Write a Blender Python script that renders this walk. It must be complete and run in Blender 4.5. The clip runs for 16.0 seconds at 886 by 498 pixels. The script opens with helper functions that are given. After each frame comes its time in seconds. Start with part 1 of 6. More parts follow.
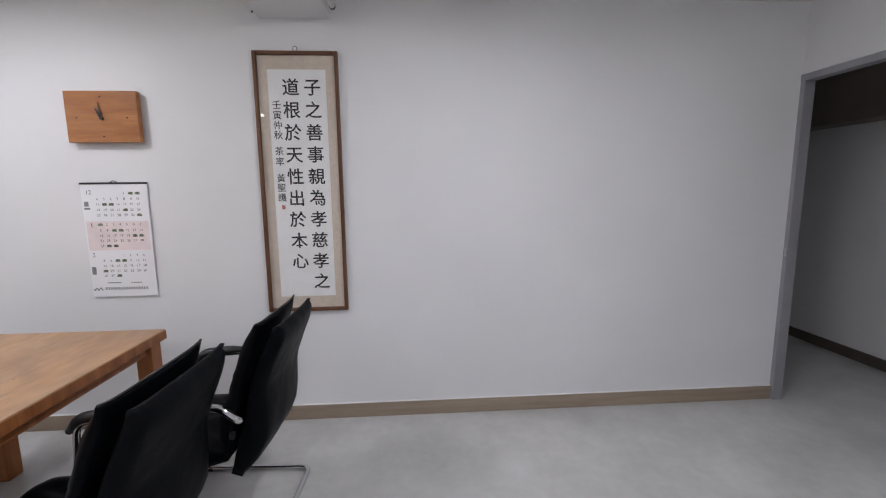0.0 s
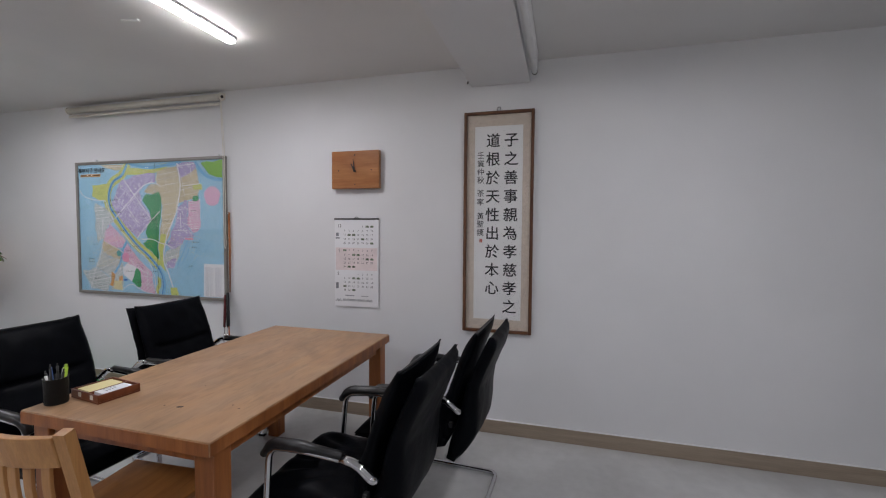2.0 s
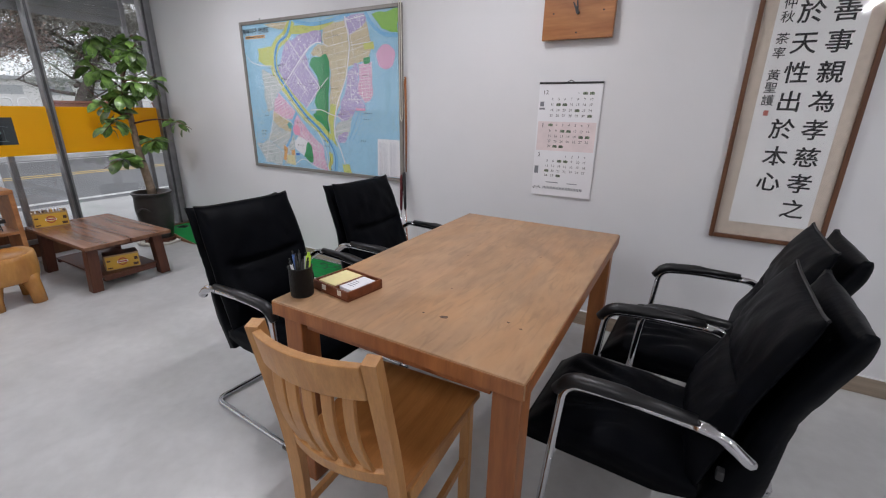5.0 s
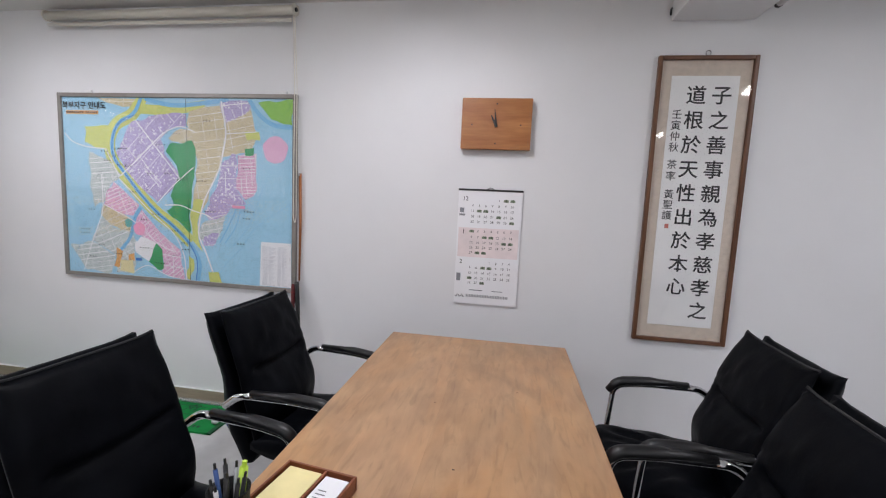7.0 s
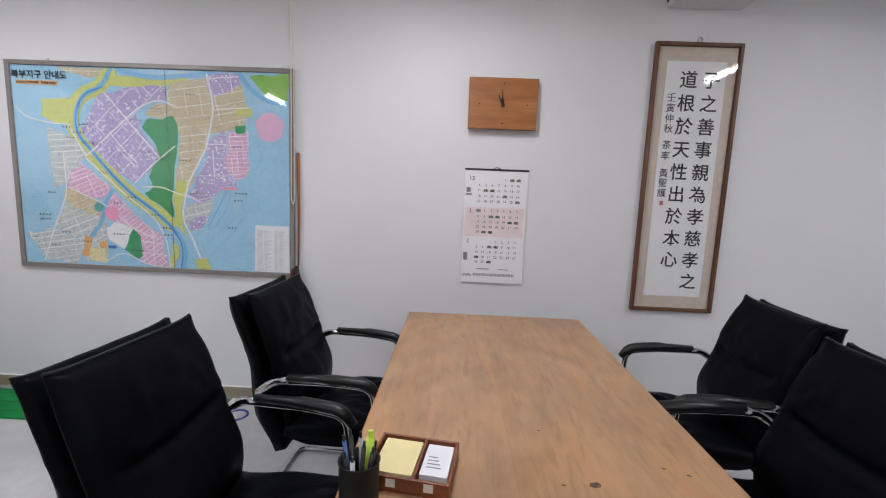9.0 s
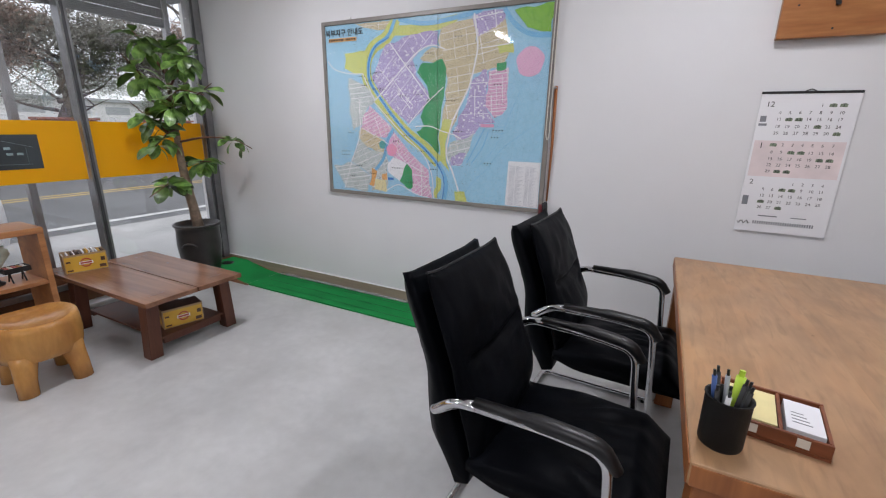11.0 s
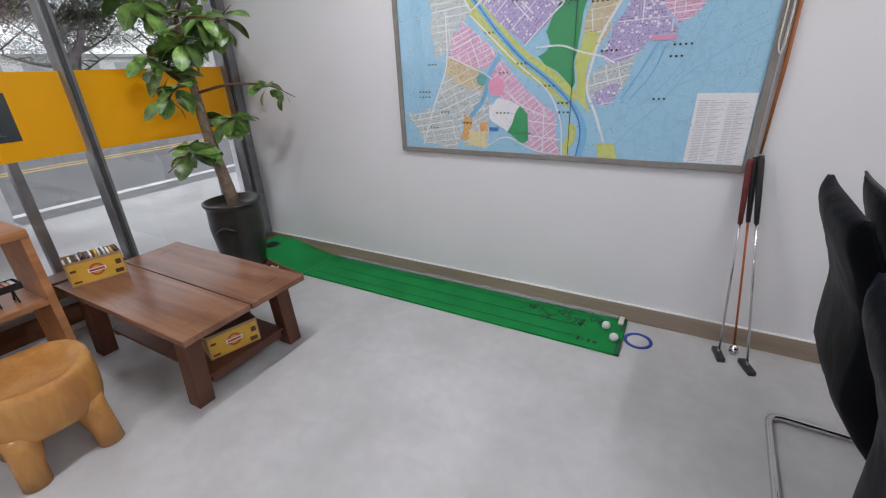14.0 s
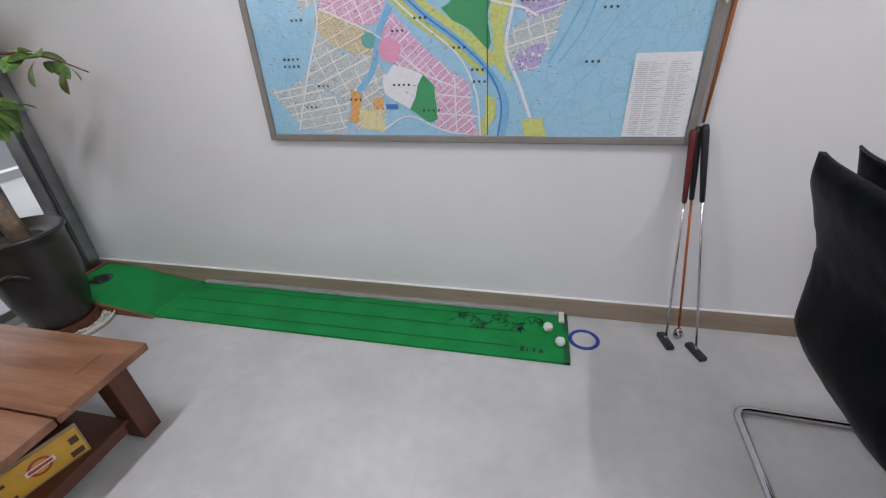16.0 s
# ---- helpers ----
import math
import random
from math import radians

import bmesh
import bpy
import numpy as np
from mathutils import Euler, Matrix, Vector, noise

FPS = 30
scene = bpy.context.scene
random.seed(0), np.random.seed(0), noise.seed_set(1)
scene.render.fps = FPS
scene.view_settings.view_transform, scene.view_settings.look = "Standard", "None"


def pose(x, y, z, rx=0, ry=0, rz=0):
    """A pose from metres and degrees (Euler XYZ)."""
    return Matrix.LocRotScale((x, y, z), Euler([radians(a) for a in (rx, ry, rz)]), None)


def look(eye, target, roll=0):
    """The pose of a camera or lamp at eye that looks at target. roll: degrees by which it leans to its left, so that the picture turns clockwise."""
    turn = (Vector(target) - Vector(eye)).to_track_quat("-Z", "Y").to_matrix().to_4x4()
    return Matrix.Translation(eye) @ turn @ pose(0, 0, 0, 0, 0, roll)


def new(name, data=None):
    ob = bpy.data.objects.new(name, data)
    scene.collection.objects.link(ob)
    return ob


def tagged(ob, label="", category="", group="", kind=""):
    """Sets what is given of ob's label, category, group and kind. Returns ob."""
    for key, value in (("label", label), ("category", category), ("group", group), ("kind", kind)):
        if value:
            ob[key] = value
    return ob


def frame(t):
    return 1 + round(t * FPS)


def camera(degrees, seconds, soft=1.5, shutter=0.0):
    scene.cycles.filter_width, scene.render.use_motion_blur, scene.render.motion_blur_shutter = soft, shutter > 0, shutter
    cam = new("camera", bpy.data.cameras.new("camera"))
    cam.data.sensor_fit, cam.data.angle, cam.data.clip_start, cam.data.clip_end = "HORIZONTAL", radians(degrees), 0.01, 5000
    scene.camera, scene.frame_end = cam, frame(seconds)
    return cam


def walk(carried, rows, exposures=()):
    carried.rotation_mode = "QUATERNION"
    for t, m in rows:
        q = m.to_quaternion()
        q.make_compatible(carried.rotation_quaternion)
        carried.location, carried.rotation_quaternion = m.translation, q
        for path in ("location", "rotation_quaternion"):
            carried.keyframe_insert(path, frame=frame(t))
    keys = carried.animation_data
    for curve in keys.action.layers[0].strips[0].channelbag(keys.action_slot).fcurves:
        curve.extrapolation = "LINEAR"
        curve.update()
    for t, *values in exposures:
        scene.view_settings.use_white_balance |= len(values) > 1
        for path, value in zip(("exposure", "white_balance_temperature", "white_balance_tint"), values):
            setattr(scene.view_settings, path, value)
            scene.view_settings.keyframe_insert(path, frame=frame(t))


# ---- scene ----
cam = camera(92.9, 16.0, soft=1.15)
METRES, EYE, TILT, LEAN, TURN = 4.4, 1.5, 0.0, 0.0, -2.7
EXPOSURES = [(0, 0.16), (0.5, 0.2), (1.0, -0.08), (1.5, -0.42), (2.0, -0.36), (3.0, -0.32), (3.7, -0.28), (5.8, 0.15), (6.5, 0.22), (7.0, 0.13), (10.5, 0.04), (12.5, 0.08), (16, 0.12)]
PATH = [
    (0, (0.541, 0.751, 1.46), (0.67, 2.727, 1.18), -0.6),
    (0.5, (0.604, 0.676, 1.452), (0.423, 2.657, 1.247), -0.9),
    (1, (0.487, 0.565, 1.452), (0.149, 2.53, 1.3), -0.2),
    (1.5, (0.362, 0.48, 1.437), (-0.107, 2.421, 1.327), -0.1),
    (2, (0.297, 0.432, 1.441), (-0.241, 2.356, 1.348), 0.4),
    (2.5, (0.26, 0.438, 1.449), (-0.463, 2.299, 1.331), 0.5),
    (3, (0.2, 0.517, 1.414), (-0.73, 2.284, 1.29), 0.4),
    (3.5, (0.101, 0.613, 1.386), (-0.999, 2.271, 1.187), 0.2),
    (3.7, (0.026, 0.61, 1.368), (-1.112, 2.228, 1.076), 0.8),
    (5.8, (-0.847, 0.736, 1.343), (-1.472, 2.513, 0.67), 2.2),
    (6, (-0.907, 0.745, 1.33), (-1.428, 2.566, 0.687), 2.3),
    (6.5, (-1.007, 0.79, 1.377), (-1.342, 2.716, 0.955), 3.5),
    (7, (-1.088, 0.888, 1.43), (-1.39, 2.853, 1.214), 2.7),
    (7.5, (-1.187, 0.911, 1.416), (-1.427, 2.885, 1.197), 1.8),
    (8, (-1.305, 0.873, 1.414), (-1.336, 2.862, 1.204), 1.5),
    (8.2, (-1.356, 0.872, 1.385), (-1.348, 2.865, 1.187), 1.6),
    (10.3, (-1.53, 0.757, 1.349), (-2.028, 2.652, 0.89), 2.4),
    (10.5, (-1.607, 0.748, 1.34), (-2.215, 2.593, 0.862), 1.9),
    (11, (-1.777, 0.734, 1.324), (-2.64, 2.452, 0.773), 1.1),
    (11.5, (-1.933, 0.862, 1.335), (-3.028, 2.418, 0.719), -2.4),
    (12, (-2.074, 0.896, 1.326), (-3.243, 2.376, 0.662), -2.9),
    (12.5, (-2.298, 0.903, 1.329), (-3.35, 2.459, 0.644), -1.5),
    (13, (-2.442, 0.963, 1.303), (-3.414, 2.555, 0.58), -1.0),
    (13.5, (-2.558, 1.138, 1.309), (-3.502, 2.731, 0.556), -2.3),
    (14, (-2.66, 1.243, 1.276), (-3.57, 2.834, 0.476), -2.4),
    (14.5, (-2.804, 1.328, 1.311), (-3.41, 3.018, 0.428), -4.4),
    (15, (-2.903, 1.391, 1.289), (-3.348, 3.102, 0.355), -2.3),
    (15.5, (-2.89, 1.569, 1.28), (-3.33, 3.275, 0.334), -2.7),
    (16, (-2.942, 1.664, 1.265), (-3.351, 3.371, 0.302), -2.8),
]
walk(cam, [(t, look(eye, target, roll)) for t, eye, target, roll in PATH], EXPOSURES)

# ---- world, sun, lamps ----
world = bpy.data.worlds.new("sky")
scene.world = world
world.use_nodes = True
_wn = world.node_tree.nodes
_sky = _wn.new("ShaderNodeTexSky")
_sky.sky_type = "NISHITA"
_sky.sun_disc = False
_sky.sun_elevation = radians(35)
_sky.sun_rotation = radians(200)
_cloud = _wn.new("ShaderNodeMix")
_cloud.data_type = "RGBA"
_cloud.inputs[0].default_value = 0.8
_cloud.inputs[7].default_value = (10.4, 10.7, 11.6, 1)
world.node_tree.links.new(_sky.outputs[0], _cloud.inputs[6])
world.node_tree.links.new(_cloud.outputs[2], _wn["Background"].inputs[0])
_wn["Background"].inputs[1].default_value = 0.135
sun = new("sun", bpy.data.lights.new("sun", "SUN"))
sun.data.energy, sun.data.angle, sun.data.color = 0.8, radians(20), (1.0, 0.97, 0.93)
sun.matrix_world = look((0, 0, 0), (-0.35, 0.75, -0.6))

# ---- room sizes ----
NORTH, SOUTH, WEST, EAST, CEIL = 3.355, -2.6, -5.45, 2.98, 2.57
LAMP_W = 11.0

# ---- material helpers ----
def material(name, colour, rough=0.6, metal=0.0, vary=0.08, scale=8.0, bump=0.0, bscale=60.0, spec=0.5, tint=None, coat=0.0):
    """A surface with mottling at two scales and fine relief."""
    m = bpy.data.materials.new(name)
    m.use_nodes = True
    nt = m.node_tree
    n, l = nt.nodes, nt.links
    b = n["Principled BSDF"]
    b.inputs["Roughness"].default_value = rough
    b.inputs["Metallic"].default_value = metal
    b.inputs["Specular IOR Level"].default_value = spec
    b.inputs["Coat Weight"].default_value = coat
    co = n.new("ShaderNodeTexCoord")
    t1 = n.new("ShaderNodeTexNoise")
    t1.inputs["Scale"].default_value = scale
    t1.inputs["Detail"].default_value = 5
    l.new(co.outputs["Object"], t1.inputs["Vector"])
    mix = n.new("ShaderNodeMix")
    mix.data_type = "RGBA"
    dark = tint or tuple(c * (1 - vary * 2) for c in colour)
    light = tuple(min(1, c * (1 + vary)) for c in colour)
    mix.inputs[6].default_value = (*dark, 1)
    mix.inputs[7].default_value = (*light, 1)
    ramp = n.new("ShaderNodeMapRange")
    ramp.inputs[1].default_value, ramp.inputs[2].default_value = 0.3, 0.7
    l.new(t1.outputs[0], ramp.inputs[0])
    l.new(ramp.outputs[0], mix.inputs[0])
    l.new(mix.outputs[2], b.inputs["Base Color"])
    rr = n.new("ShaderNodeMapRange")
    rr.inputs[3].default_value, rr.inputs[4].default_value = max(0.02, rough * 0.85), min(1, rough * 1.12)
    l.new(t1.outputs[0], rr.inputs[0])
    l.new(rr.outputs[0], b.inputs["Roughness"])
    if bump:
        t2 = n.new("ShaderNodeTexNoise")
        t2.inputs["Scale"].default_value = bscale
        t2.inputs["Detail"].default_value = 4
        l.new(co.outputs["Object"], t2.inputs["Vector"])
        bp = n.new("ShaderNodeBump")
        bp.inputs["Strength"].default_value = bump
        bp.inputs["Distance"].default_value = 0.004
        l.new(t2.outputs[0], bp.inputs["Height"])
        l.new(bp.outputs[0], b.inputs["Normal"])
    return m


def wood(name, c1, c2, rough=0.45, axis="Y", grain=14.0, stretch=10.0, blotch=0.35, cb=(0.1, 0.05, 0.02), spec=0.4, bump=0.15, plank=0.0):
    """Timber: long streaks along an axis, finer fibres and darker blotches."""
    m = bpy.data.materials.new(name)
    m.use_nodes = True
    nt = m.node_tree
    n, l = nt.nodes, nt.links
    b = n["Principled BSDF"]
    b.inputs["Specular IOR Level"].default_value = spec
    co = n.new("ShaderNodeTexCoord")
    mp = n.new("ShaderNodeMapping")
    s = [1.0, 1.0, 1.0]
    s["XYZ".index(axis)] = 1.0 / stretch
    mp.inputs["Scale"].default_value = s
    l.new(co.outputs["Object"], mp.inputs[0])
    a = n.new("ShaderNodeTexNoise")
    a.inputs["Scale"].default_value, a.inputs["Detail"].default_value, a.inputs["Distortion"].default_value = grain, 6, 0.6
    l.new(mp.outputs[0], a.inputs["Vector"])
    f = n.new("ShaderNodeTexNoise")
    f.inputs["Scale"].default_value, f.inputs["Detail"].default_value = grain * 9, 3
    l.new(mp.outputs[0], f.inputs["Vector"])
    cr = n.new("ShaderNodeValToRGB")
    cr.color_ramp.elements[0].position, cr.color_ramp.elements[1].position = 0.33, 0.7
    cr.color_ramp.elements[0].color, cr.color_ramp.elements[1].color = (*c2, 1), (*c1, 1)
    l.new(a.outputs[0], cr.inputs[0])
    g = n.new("ShaderNodeTexNoise")
    g.inputs["Scale"].default_value, g.inputs["Detail"].default_value = 3.0, 4
    l.new(co.outputs["Object"], g.inputs["Vector"])
    mr = n.new("ShaderNodeMapRange")
    mr.inputs[1].default_value, mr.inputs[2].default_value, mr.inputs[4].default_value = 0.5, 0.75, blotch
    l.new(g.outputs[0], mr.inputs[0])
    mx = n.new("ShaderNodeMix")
    mx.data_type = "RGBA"
    l.new(mr.outputs[0], mx.inputs[0])
    l.new(cr.outputs[0], mx.inputs[6])
    mx.inputs[7].default_value = (*cb, 1)
    mf = n.new("ShaderNodeMix")
    mf.data_type, mf.blend_type = "RGBA", "MULTIPLY"
    mf.inputs[0].default_value = 0.35
    l.new(mx.outputs[2], mf.inputs[6])
    l.new(f.outputs[0], mf.inputs[7])
    br = n.new("ShaderNodeMix")
    br.data_type, br.blend_type = "RGBA", "MULTIPLY"
    br.inputs[0].default_value = 1
    br.inputs[7].default_value = (1.15, 1.15, 1.15, 1)
    l.new(mf.outputs[2], br.inputs[6])
    out = br.outputs[2]
    if plank:
        sx = n.new("ShaderNodeSeparateXYZ")
        l.new(co.outputs["Object"], sx.inputs[0])
        dv, fl, wn, fr_, jt = n.new("ShaderNodeMath"), n.new("ShaderNodeMath"), n.new("ShaderNodeTexWhiteNoise"), n.new("ShaderNodeMath"), n.new("ShaderNodeMapRange")
        dv.operation, fl.operation, fr_.operation = "MULTIPLY_ADD", "FLOOR", "PINGPONG"
        dv.inputs[1].default_value, dv.inputs[2].default_value = 1 / plank, 20.3
        fr_.inputs[1].default_value = 0.5
        wn.noise_dimensions = "1D"
        l.new(sx.outputs[0], dv.inputs[0])
        l.new(dv.outputs[0], fl.inputs[0])
        l.new(fl.outputs[0], wn.inputs["W"])
        tone = n.new("ShaderNodeMapRange")
        tone.inputs[3].default_value, tone.inputs[4].default_value = 0.88, 1.12
        l.new(wn.outputs["Value"], tone.inputs[0])
        fr2 = n.new("ShaderNodeMath")
        fr2.operation = "FRACT"
        l.new(dv.outputs[0], fr2.inputs[0])
        jt.inputs[1].default_value, jt.inputs[2].default_value, jt.inputs[3].default_value = 0.0, 0.01, 0.84
        l.new(fr2.outputs[0], jt.inputs[0])
        mu_ = n.new("ShaderNodeMath")
        mu_.operation = "MULTIPLY"
        l.new(tone.outputs[0], mu_.inputs[0])
        l.new(jt.outputs[0], mu_.inputs[1])
        kn = n.new("ShaderNodeTexVoronoi")
        kn.inputs["Scale"].default_value = 3.3
        l.new(mp.outputs[0], kn.inputs["Vector"])
        kn.inputs["Scale"].default_value = 9
        km = n.new("ShaderNodeMapRange")
        km.inputs[1].default_value, km.inputs[2].default_value, km.inputs[3].default_value = 0.015, 0.06, 0.5
        l.new(kn.outputs["Distance"], km.inputs[0])
        m3 = n.new("ShaderNodeMath")
        m3.operation = "MULTIPLY"
        l.new(mu_.outputs[0], m3.inputs[0])
        l.new(km.outputs[0], m3.inputs[1])
        vm = n.new("ShaderNodeVectorMath")
        vm.operation = "SCALE"
        l.new(out, vm.inputs[0])
        l.new(m3.outputs[0], vm.inputs[3])
        out = vm.outputs[0]
    l.new(out, b.inputs["Base Color"])
    rr = n.new("ShaderNodeMapRange")
    rr.inputs[3].default_value, rr.inputs[4].default_value = rough * 0.8, min(1, rough * 1.25)
    l.new(a.outputs[0], rr.inputs[0])
    l.new(rr.outputs[0], b.inputs["Roughness"])
    bp = n.new("ShaderNodeBump")
    bp.inputs["Strength"].default_value, bp.inputs["Distance"].default_value = bump, 0.002
    l.new(f.outputs[0], bp.inputs["Height"])
    l.new(bp.outputs[0], b.inputs["Normal"])
    return m


def glowing(name, colour, strength):
    m = bpy.data.materials.new(name)
    m.use_nodes = True
    b = m.node_tree.nodes["Principled BSDF"]
    b.inputs["Base Color"].default_value = (*colour, 1)
    b.inputs["Emission Color"].default_value = (*colour, 1)
    b.inputs["Emission Strength"].default_value = strength
    return m


def clear(name, colour=(1, 1, 1), rough=0.0, ior=1.05):
    m = bpy.data.materials.new(name)
    m.use_nodes = True
    b = m.node_tree.nodes["Principled BSDF"]
    b.inputs["Base Color"].default_value = (*colour, 1)
    b.inputs["Transmission Weight"].default_value = 1
    b.inputs["Roughness"].default_value = rough
    b.inputs["IOR"].default_value = ior
    return m


def pane_material(name, gloss=0.05):
    """Thin clear pane: lets the light straight through, with a mirror gloss that grows at a slant."""
    m = bpy.data.materials.new(name)
    m.use_nodes = True
    nt = m.node_tree
    n, l = nt.nodes, nt.links
    n.remove(n["Principled BSDF"])
    tr, gl, mx, fr = n.new("ShaderNodeBsdfTransparent"), n.new("ShaderNodeBsdfGlossy"), n.new("ShaderNodeMixShader"), n.new("ShaderNodeLayerWeight")
    gl.inputs["Roughness"].default_value = 0.02
    pw = n.new("ShaderNodeMath")
    pw.operation = "POWER"
    pw.inputs[1].default_value = 4.0
    sc = n.new("ShaderNodeMath")
    sc.operation = "MULTIPLY_ADD"
    sc.inputs[1].default_value, sc.inputs[2].default_value = 0.5, gloss
    l.new(fr.outputs["Facing"], pw.inputs[0])
    l.new(pw.outputs[0], sc.inputs[0])
    l.new(sc.outputs[0], mx.inputs[0])
    l.new(tr.outputs[0], mx.inputs[1])
    l.new(gl.outputs[0], mx.inputs[2])
    l.new(mx.outputs[0], n["Material Output"].inputs[0])
    return m


M = {}
M["wall"] = material("wall_paint", (0.72, 0.72, 0.73), 0.55, vary=0.02, scale=1.5, bump=0.12, bscale=180, spec=0.35)
M["ceiling"] = material("ceiling_paint", (0.72, 0.71, 0.7), 0.8, vary=0.03, scale=1.2, bump=0.2, bscale=120, spec=0.2)
M["floor"] = material("floor_vinyl", (0.52, 0.52, 0.515), 0.34, vary=0.07, scale=2.6, bump=0.03, bscale=60)


def speckled(m, scale, amount):
    """Finer mottling on top of a surface's broad one."""
    n, l = m.node_tree.nodes, m.node_tree.links
    b = n["Principled BSDF"]
    src = b.inputs["Base Color"].links[0].from_socket
    co, sc = n.new("ShaderNodeTexCoord"), n.new("ShaderNodeVectorMath")
    sc.operation = "SCALE"
    a, c, r, mu_ = n.new("ShaderNodeTexNoise"), n.new("ShaderNodeTexNoise"), n.new("ShaderNodeMapRange"), n.new("ShaderNodeMath")
    a.inputs["Scale"].default_value, a.inputs["Detail"].default_value, a.inputs["Distortion"].default_value = scale, 8, 0.8
    c.inputs["Scale"].default_value, c.inputs["Detail"].default_value = scale * 5, 4
    mu_.operation = "MULTIPLY"
    r.inputs[1].default_value, r.inputs[2].default_value, r.inputs[3].default_value, r.inputs[4].default_value = 0.14, 0.36, 1 - amount, 1 + amount
    for t in (a, c):
        l.new(co.outputs["Object"], t.inputs["Vector"])
    l.new(a.outputs[0], mu_.inputs[0])
    l.new(c.outputs[0], mu_.inputs[1])
    l.new(mu_.outputs[0], r.inputs[0])
    l.new(src, sc.inputs[0])
    l.new(r.outputs[0], sc.inputs[3])
    l.new(sc.outputs[0], b.inputs["Base Color"])


speckled(M["floor"], 3.5, 0.05)
M["base"] = wood("baseboard_wood", (0.36, 0.29, 0.22), (0.27, 0.21, 0.16), 0.5, "X", 20, 20, 0.1, (0.2, 0.15, 0.11))
M["alu"] = material("aluminium", (0.32, 0.32, 0.33), 0.3, 0.9, 0.1, 12)
M["grey_metal"] = material("door_frame_paint", (0.3, 0.3, 0.32), 0.45, 0.2, 0.05, 6)
M["chrome"] = material("chrome", (0.62, 0.62, 0.64), 0.12, 1.0, 0.03, 30)
M["leather"] = material("black_leather", (0.003, 0.0035, 0.005), 0.42, 0, 0.2, 9, 0.4, 26, 0.045)
M["arm"] = material("arm_pad", (0.005, 0.005, 0.006), 0.4, 0, 0.1, 20, 0.1, 80)
M["black"] = material("black_plastic", (0.012, 0.012, 0.013), 0.4, 0, 0.1, 20)
M["table"] = wood("table_top_wood", (0.47, 0.275, 0.15), (0.33, 0.19, 0.105), 0.36, "Y", 5, 5, 0.5, (0.23, 0.145, 0.095), plank=0.21)


def worn(m, pale, warm, dark, axis=1):
    """Rubbed pale patches and warmer streaks over a timber, both drawn out along its grain."""
    n, l = m.node_tree.nodes, m.node_tree.links
    b = n["Principled BSDF"]
    src = b.inputs["Base Color"].links[0].from_socket
    co = n.new("ShaderNodeTexCoord")
    for k, (c, stretch, scale, lo, hi, most) in enumerate(((pale, 2.0, 3.5, 0.36, 0.76, 0.7), (warm, 3.0, 4.0, 0.42, 0.76, 0.6), (pale, 5.0, 26.0, 0.46, 0.66, 0.4), (dark, 6.0, 40.0, 0.52, 0.74, 0.45), (dark, 1.5, 4.0, 0.46, 0.8, 0.6))):
        mp, t, r, mx = n.new("ShaderNodeMapping"), n.new("ShaderNodeTexNoise"), n.new("ShaderNodeMapRange"), n.new("ShaderNodeMix")
        sc = [1.0, 1.0, 1.0]
        sc[axis] = 1 / stretch
        mp.inputs["Scale"].default_value = sc
        mp.inputs["Location"].default_value = (3.1 * k, 1.7 * k, 0)
        t.inputs["Scale"].default_value, t.inputs["Detail"].default_value, t.inputs["Distortion"].default_value = scale, 6, 1.2
        r.inputs[1].default_value, r.inputs[2].default_value, r.inputs[4].default_value = lo, hi, most
        mx.data_type = "RGBA"
        mx.inputs[7].default_value = (*c, 1)
        l.new(co.outputs["Object"], mp.inputs[0])
        l.new(mp.outputs[0], t.inputs["Vector"])
        l.new(t.outputs[0], r.inputs[0])
        l.new(r.outputs[0], mx.inputs[0])
        l.new(src, mx.inputs[6])
        src = mx.outputs[2]
    l.new(src, b.inputs["Base Color"])


worn(M["table"], (0.47, 0.295, 0.16), (0.53, 0.27, 0.105), (0.2, 0.115, 0.063))
M["table_leg"] = wood("table_leg_wood", (0.42, 0.155, 0.048), (0.25, 0.085, 0.027), 0.4, "Z", 16, 10, 0.2)
M["knot"] = material("wood_knot", (0.13, 0.068, 0.036), 0.6, 0, 0.4, 90)
M["oak"] = wood("pale_oak", (0.55, 0.29, 0.11), (0.42, 0.2, 0.07), 0.4, "Z", 22, 12, 0.1, (0.35, 0.16, 0.06))
M["oak_seat"] = wood("oak_seat_wood", (0.45, 0.2, 0.06), (0.33, 0.13, 0.035), 0.3, "Y", 22, 12, 0.1, (0.3, 0.12, 0.04))
M["low"] = wood("low_table_wood", (0.3, 0.15, 0.09), (0.17, 0.075, 0.042), 0.22, "X", 14, 12, 0.2, (0.14, 0.06, 0.04))
M["low_leg"] = wood("low_table_leg_wood", (0.13, 0.045, 0.025), (0.08, 0.027, 0.016), 0.45, "Z", 14, 12, 0.2)
M["stool"] = wood("stool_wood", (0.56, 0.285, 0.08), (0.4, 0.17, 0.045), 0.2, "Z", 5, 3, 0.15, (0.34, 0.14, 0.04))
M["shelf"] = wood("shelf_wood", (0.54, 0.255, 0.105), (0.34, 0.14, 0.055), 0.38, "Y", 14, 12, 0.2, (0.2, 0.09, 0.05))
M["clock"] = wood("clock_wood", (0.46, 0.2, 0.07), (0.3, 0.11, 0.035), 0.3, "X", 12, 8, 0.4, (0.2, 0.07, 0.02))
M["frame_wood"] = wood("frame_wood", (0.17, 0.075, 0.035), (0.1, 0.04, 0.02), 0.4, "Z", 20, 12, 0.1)
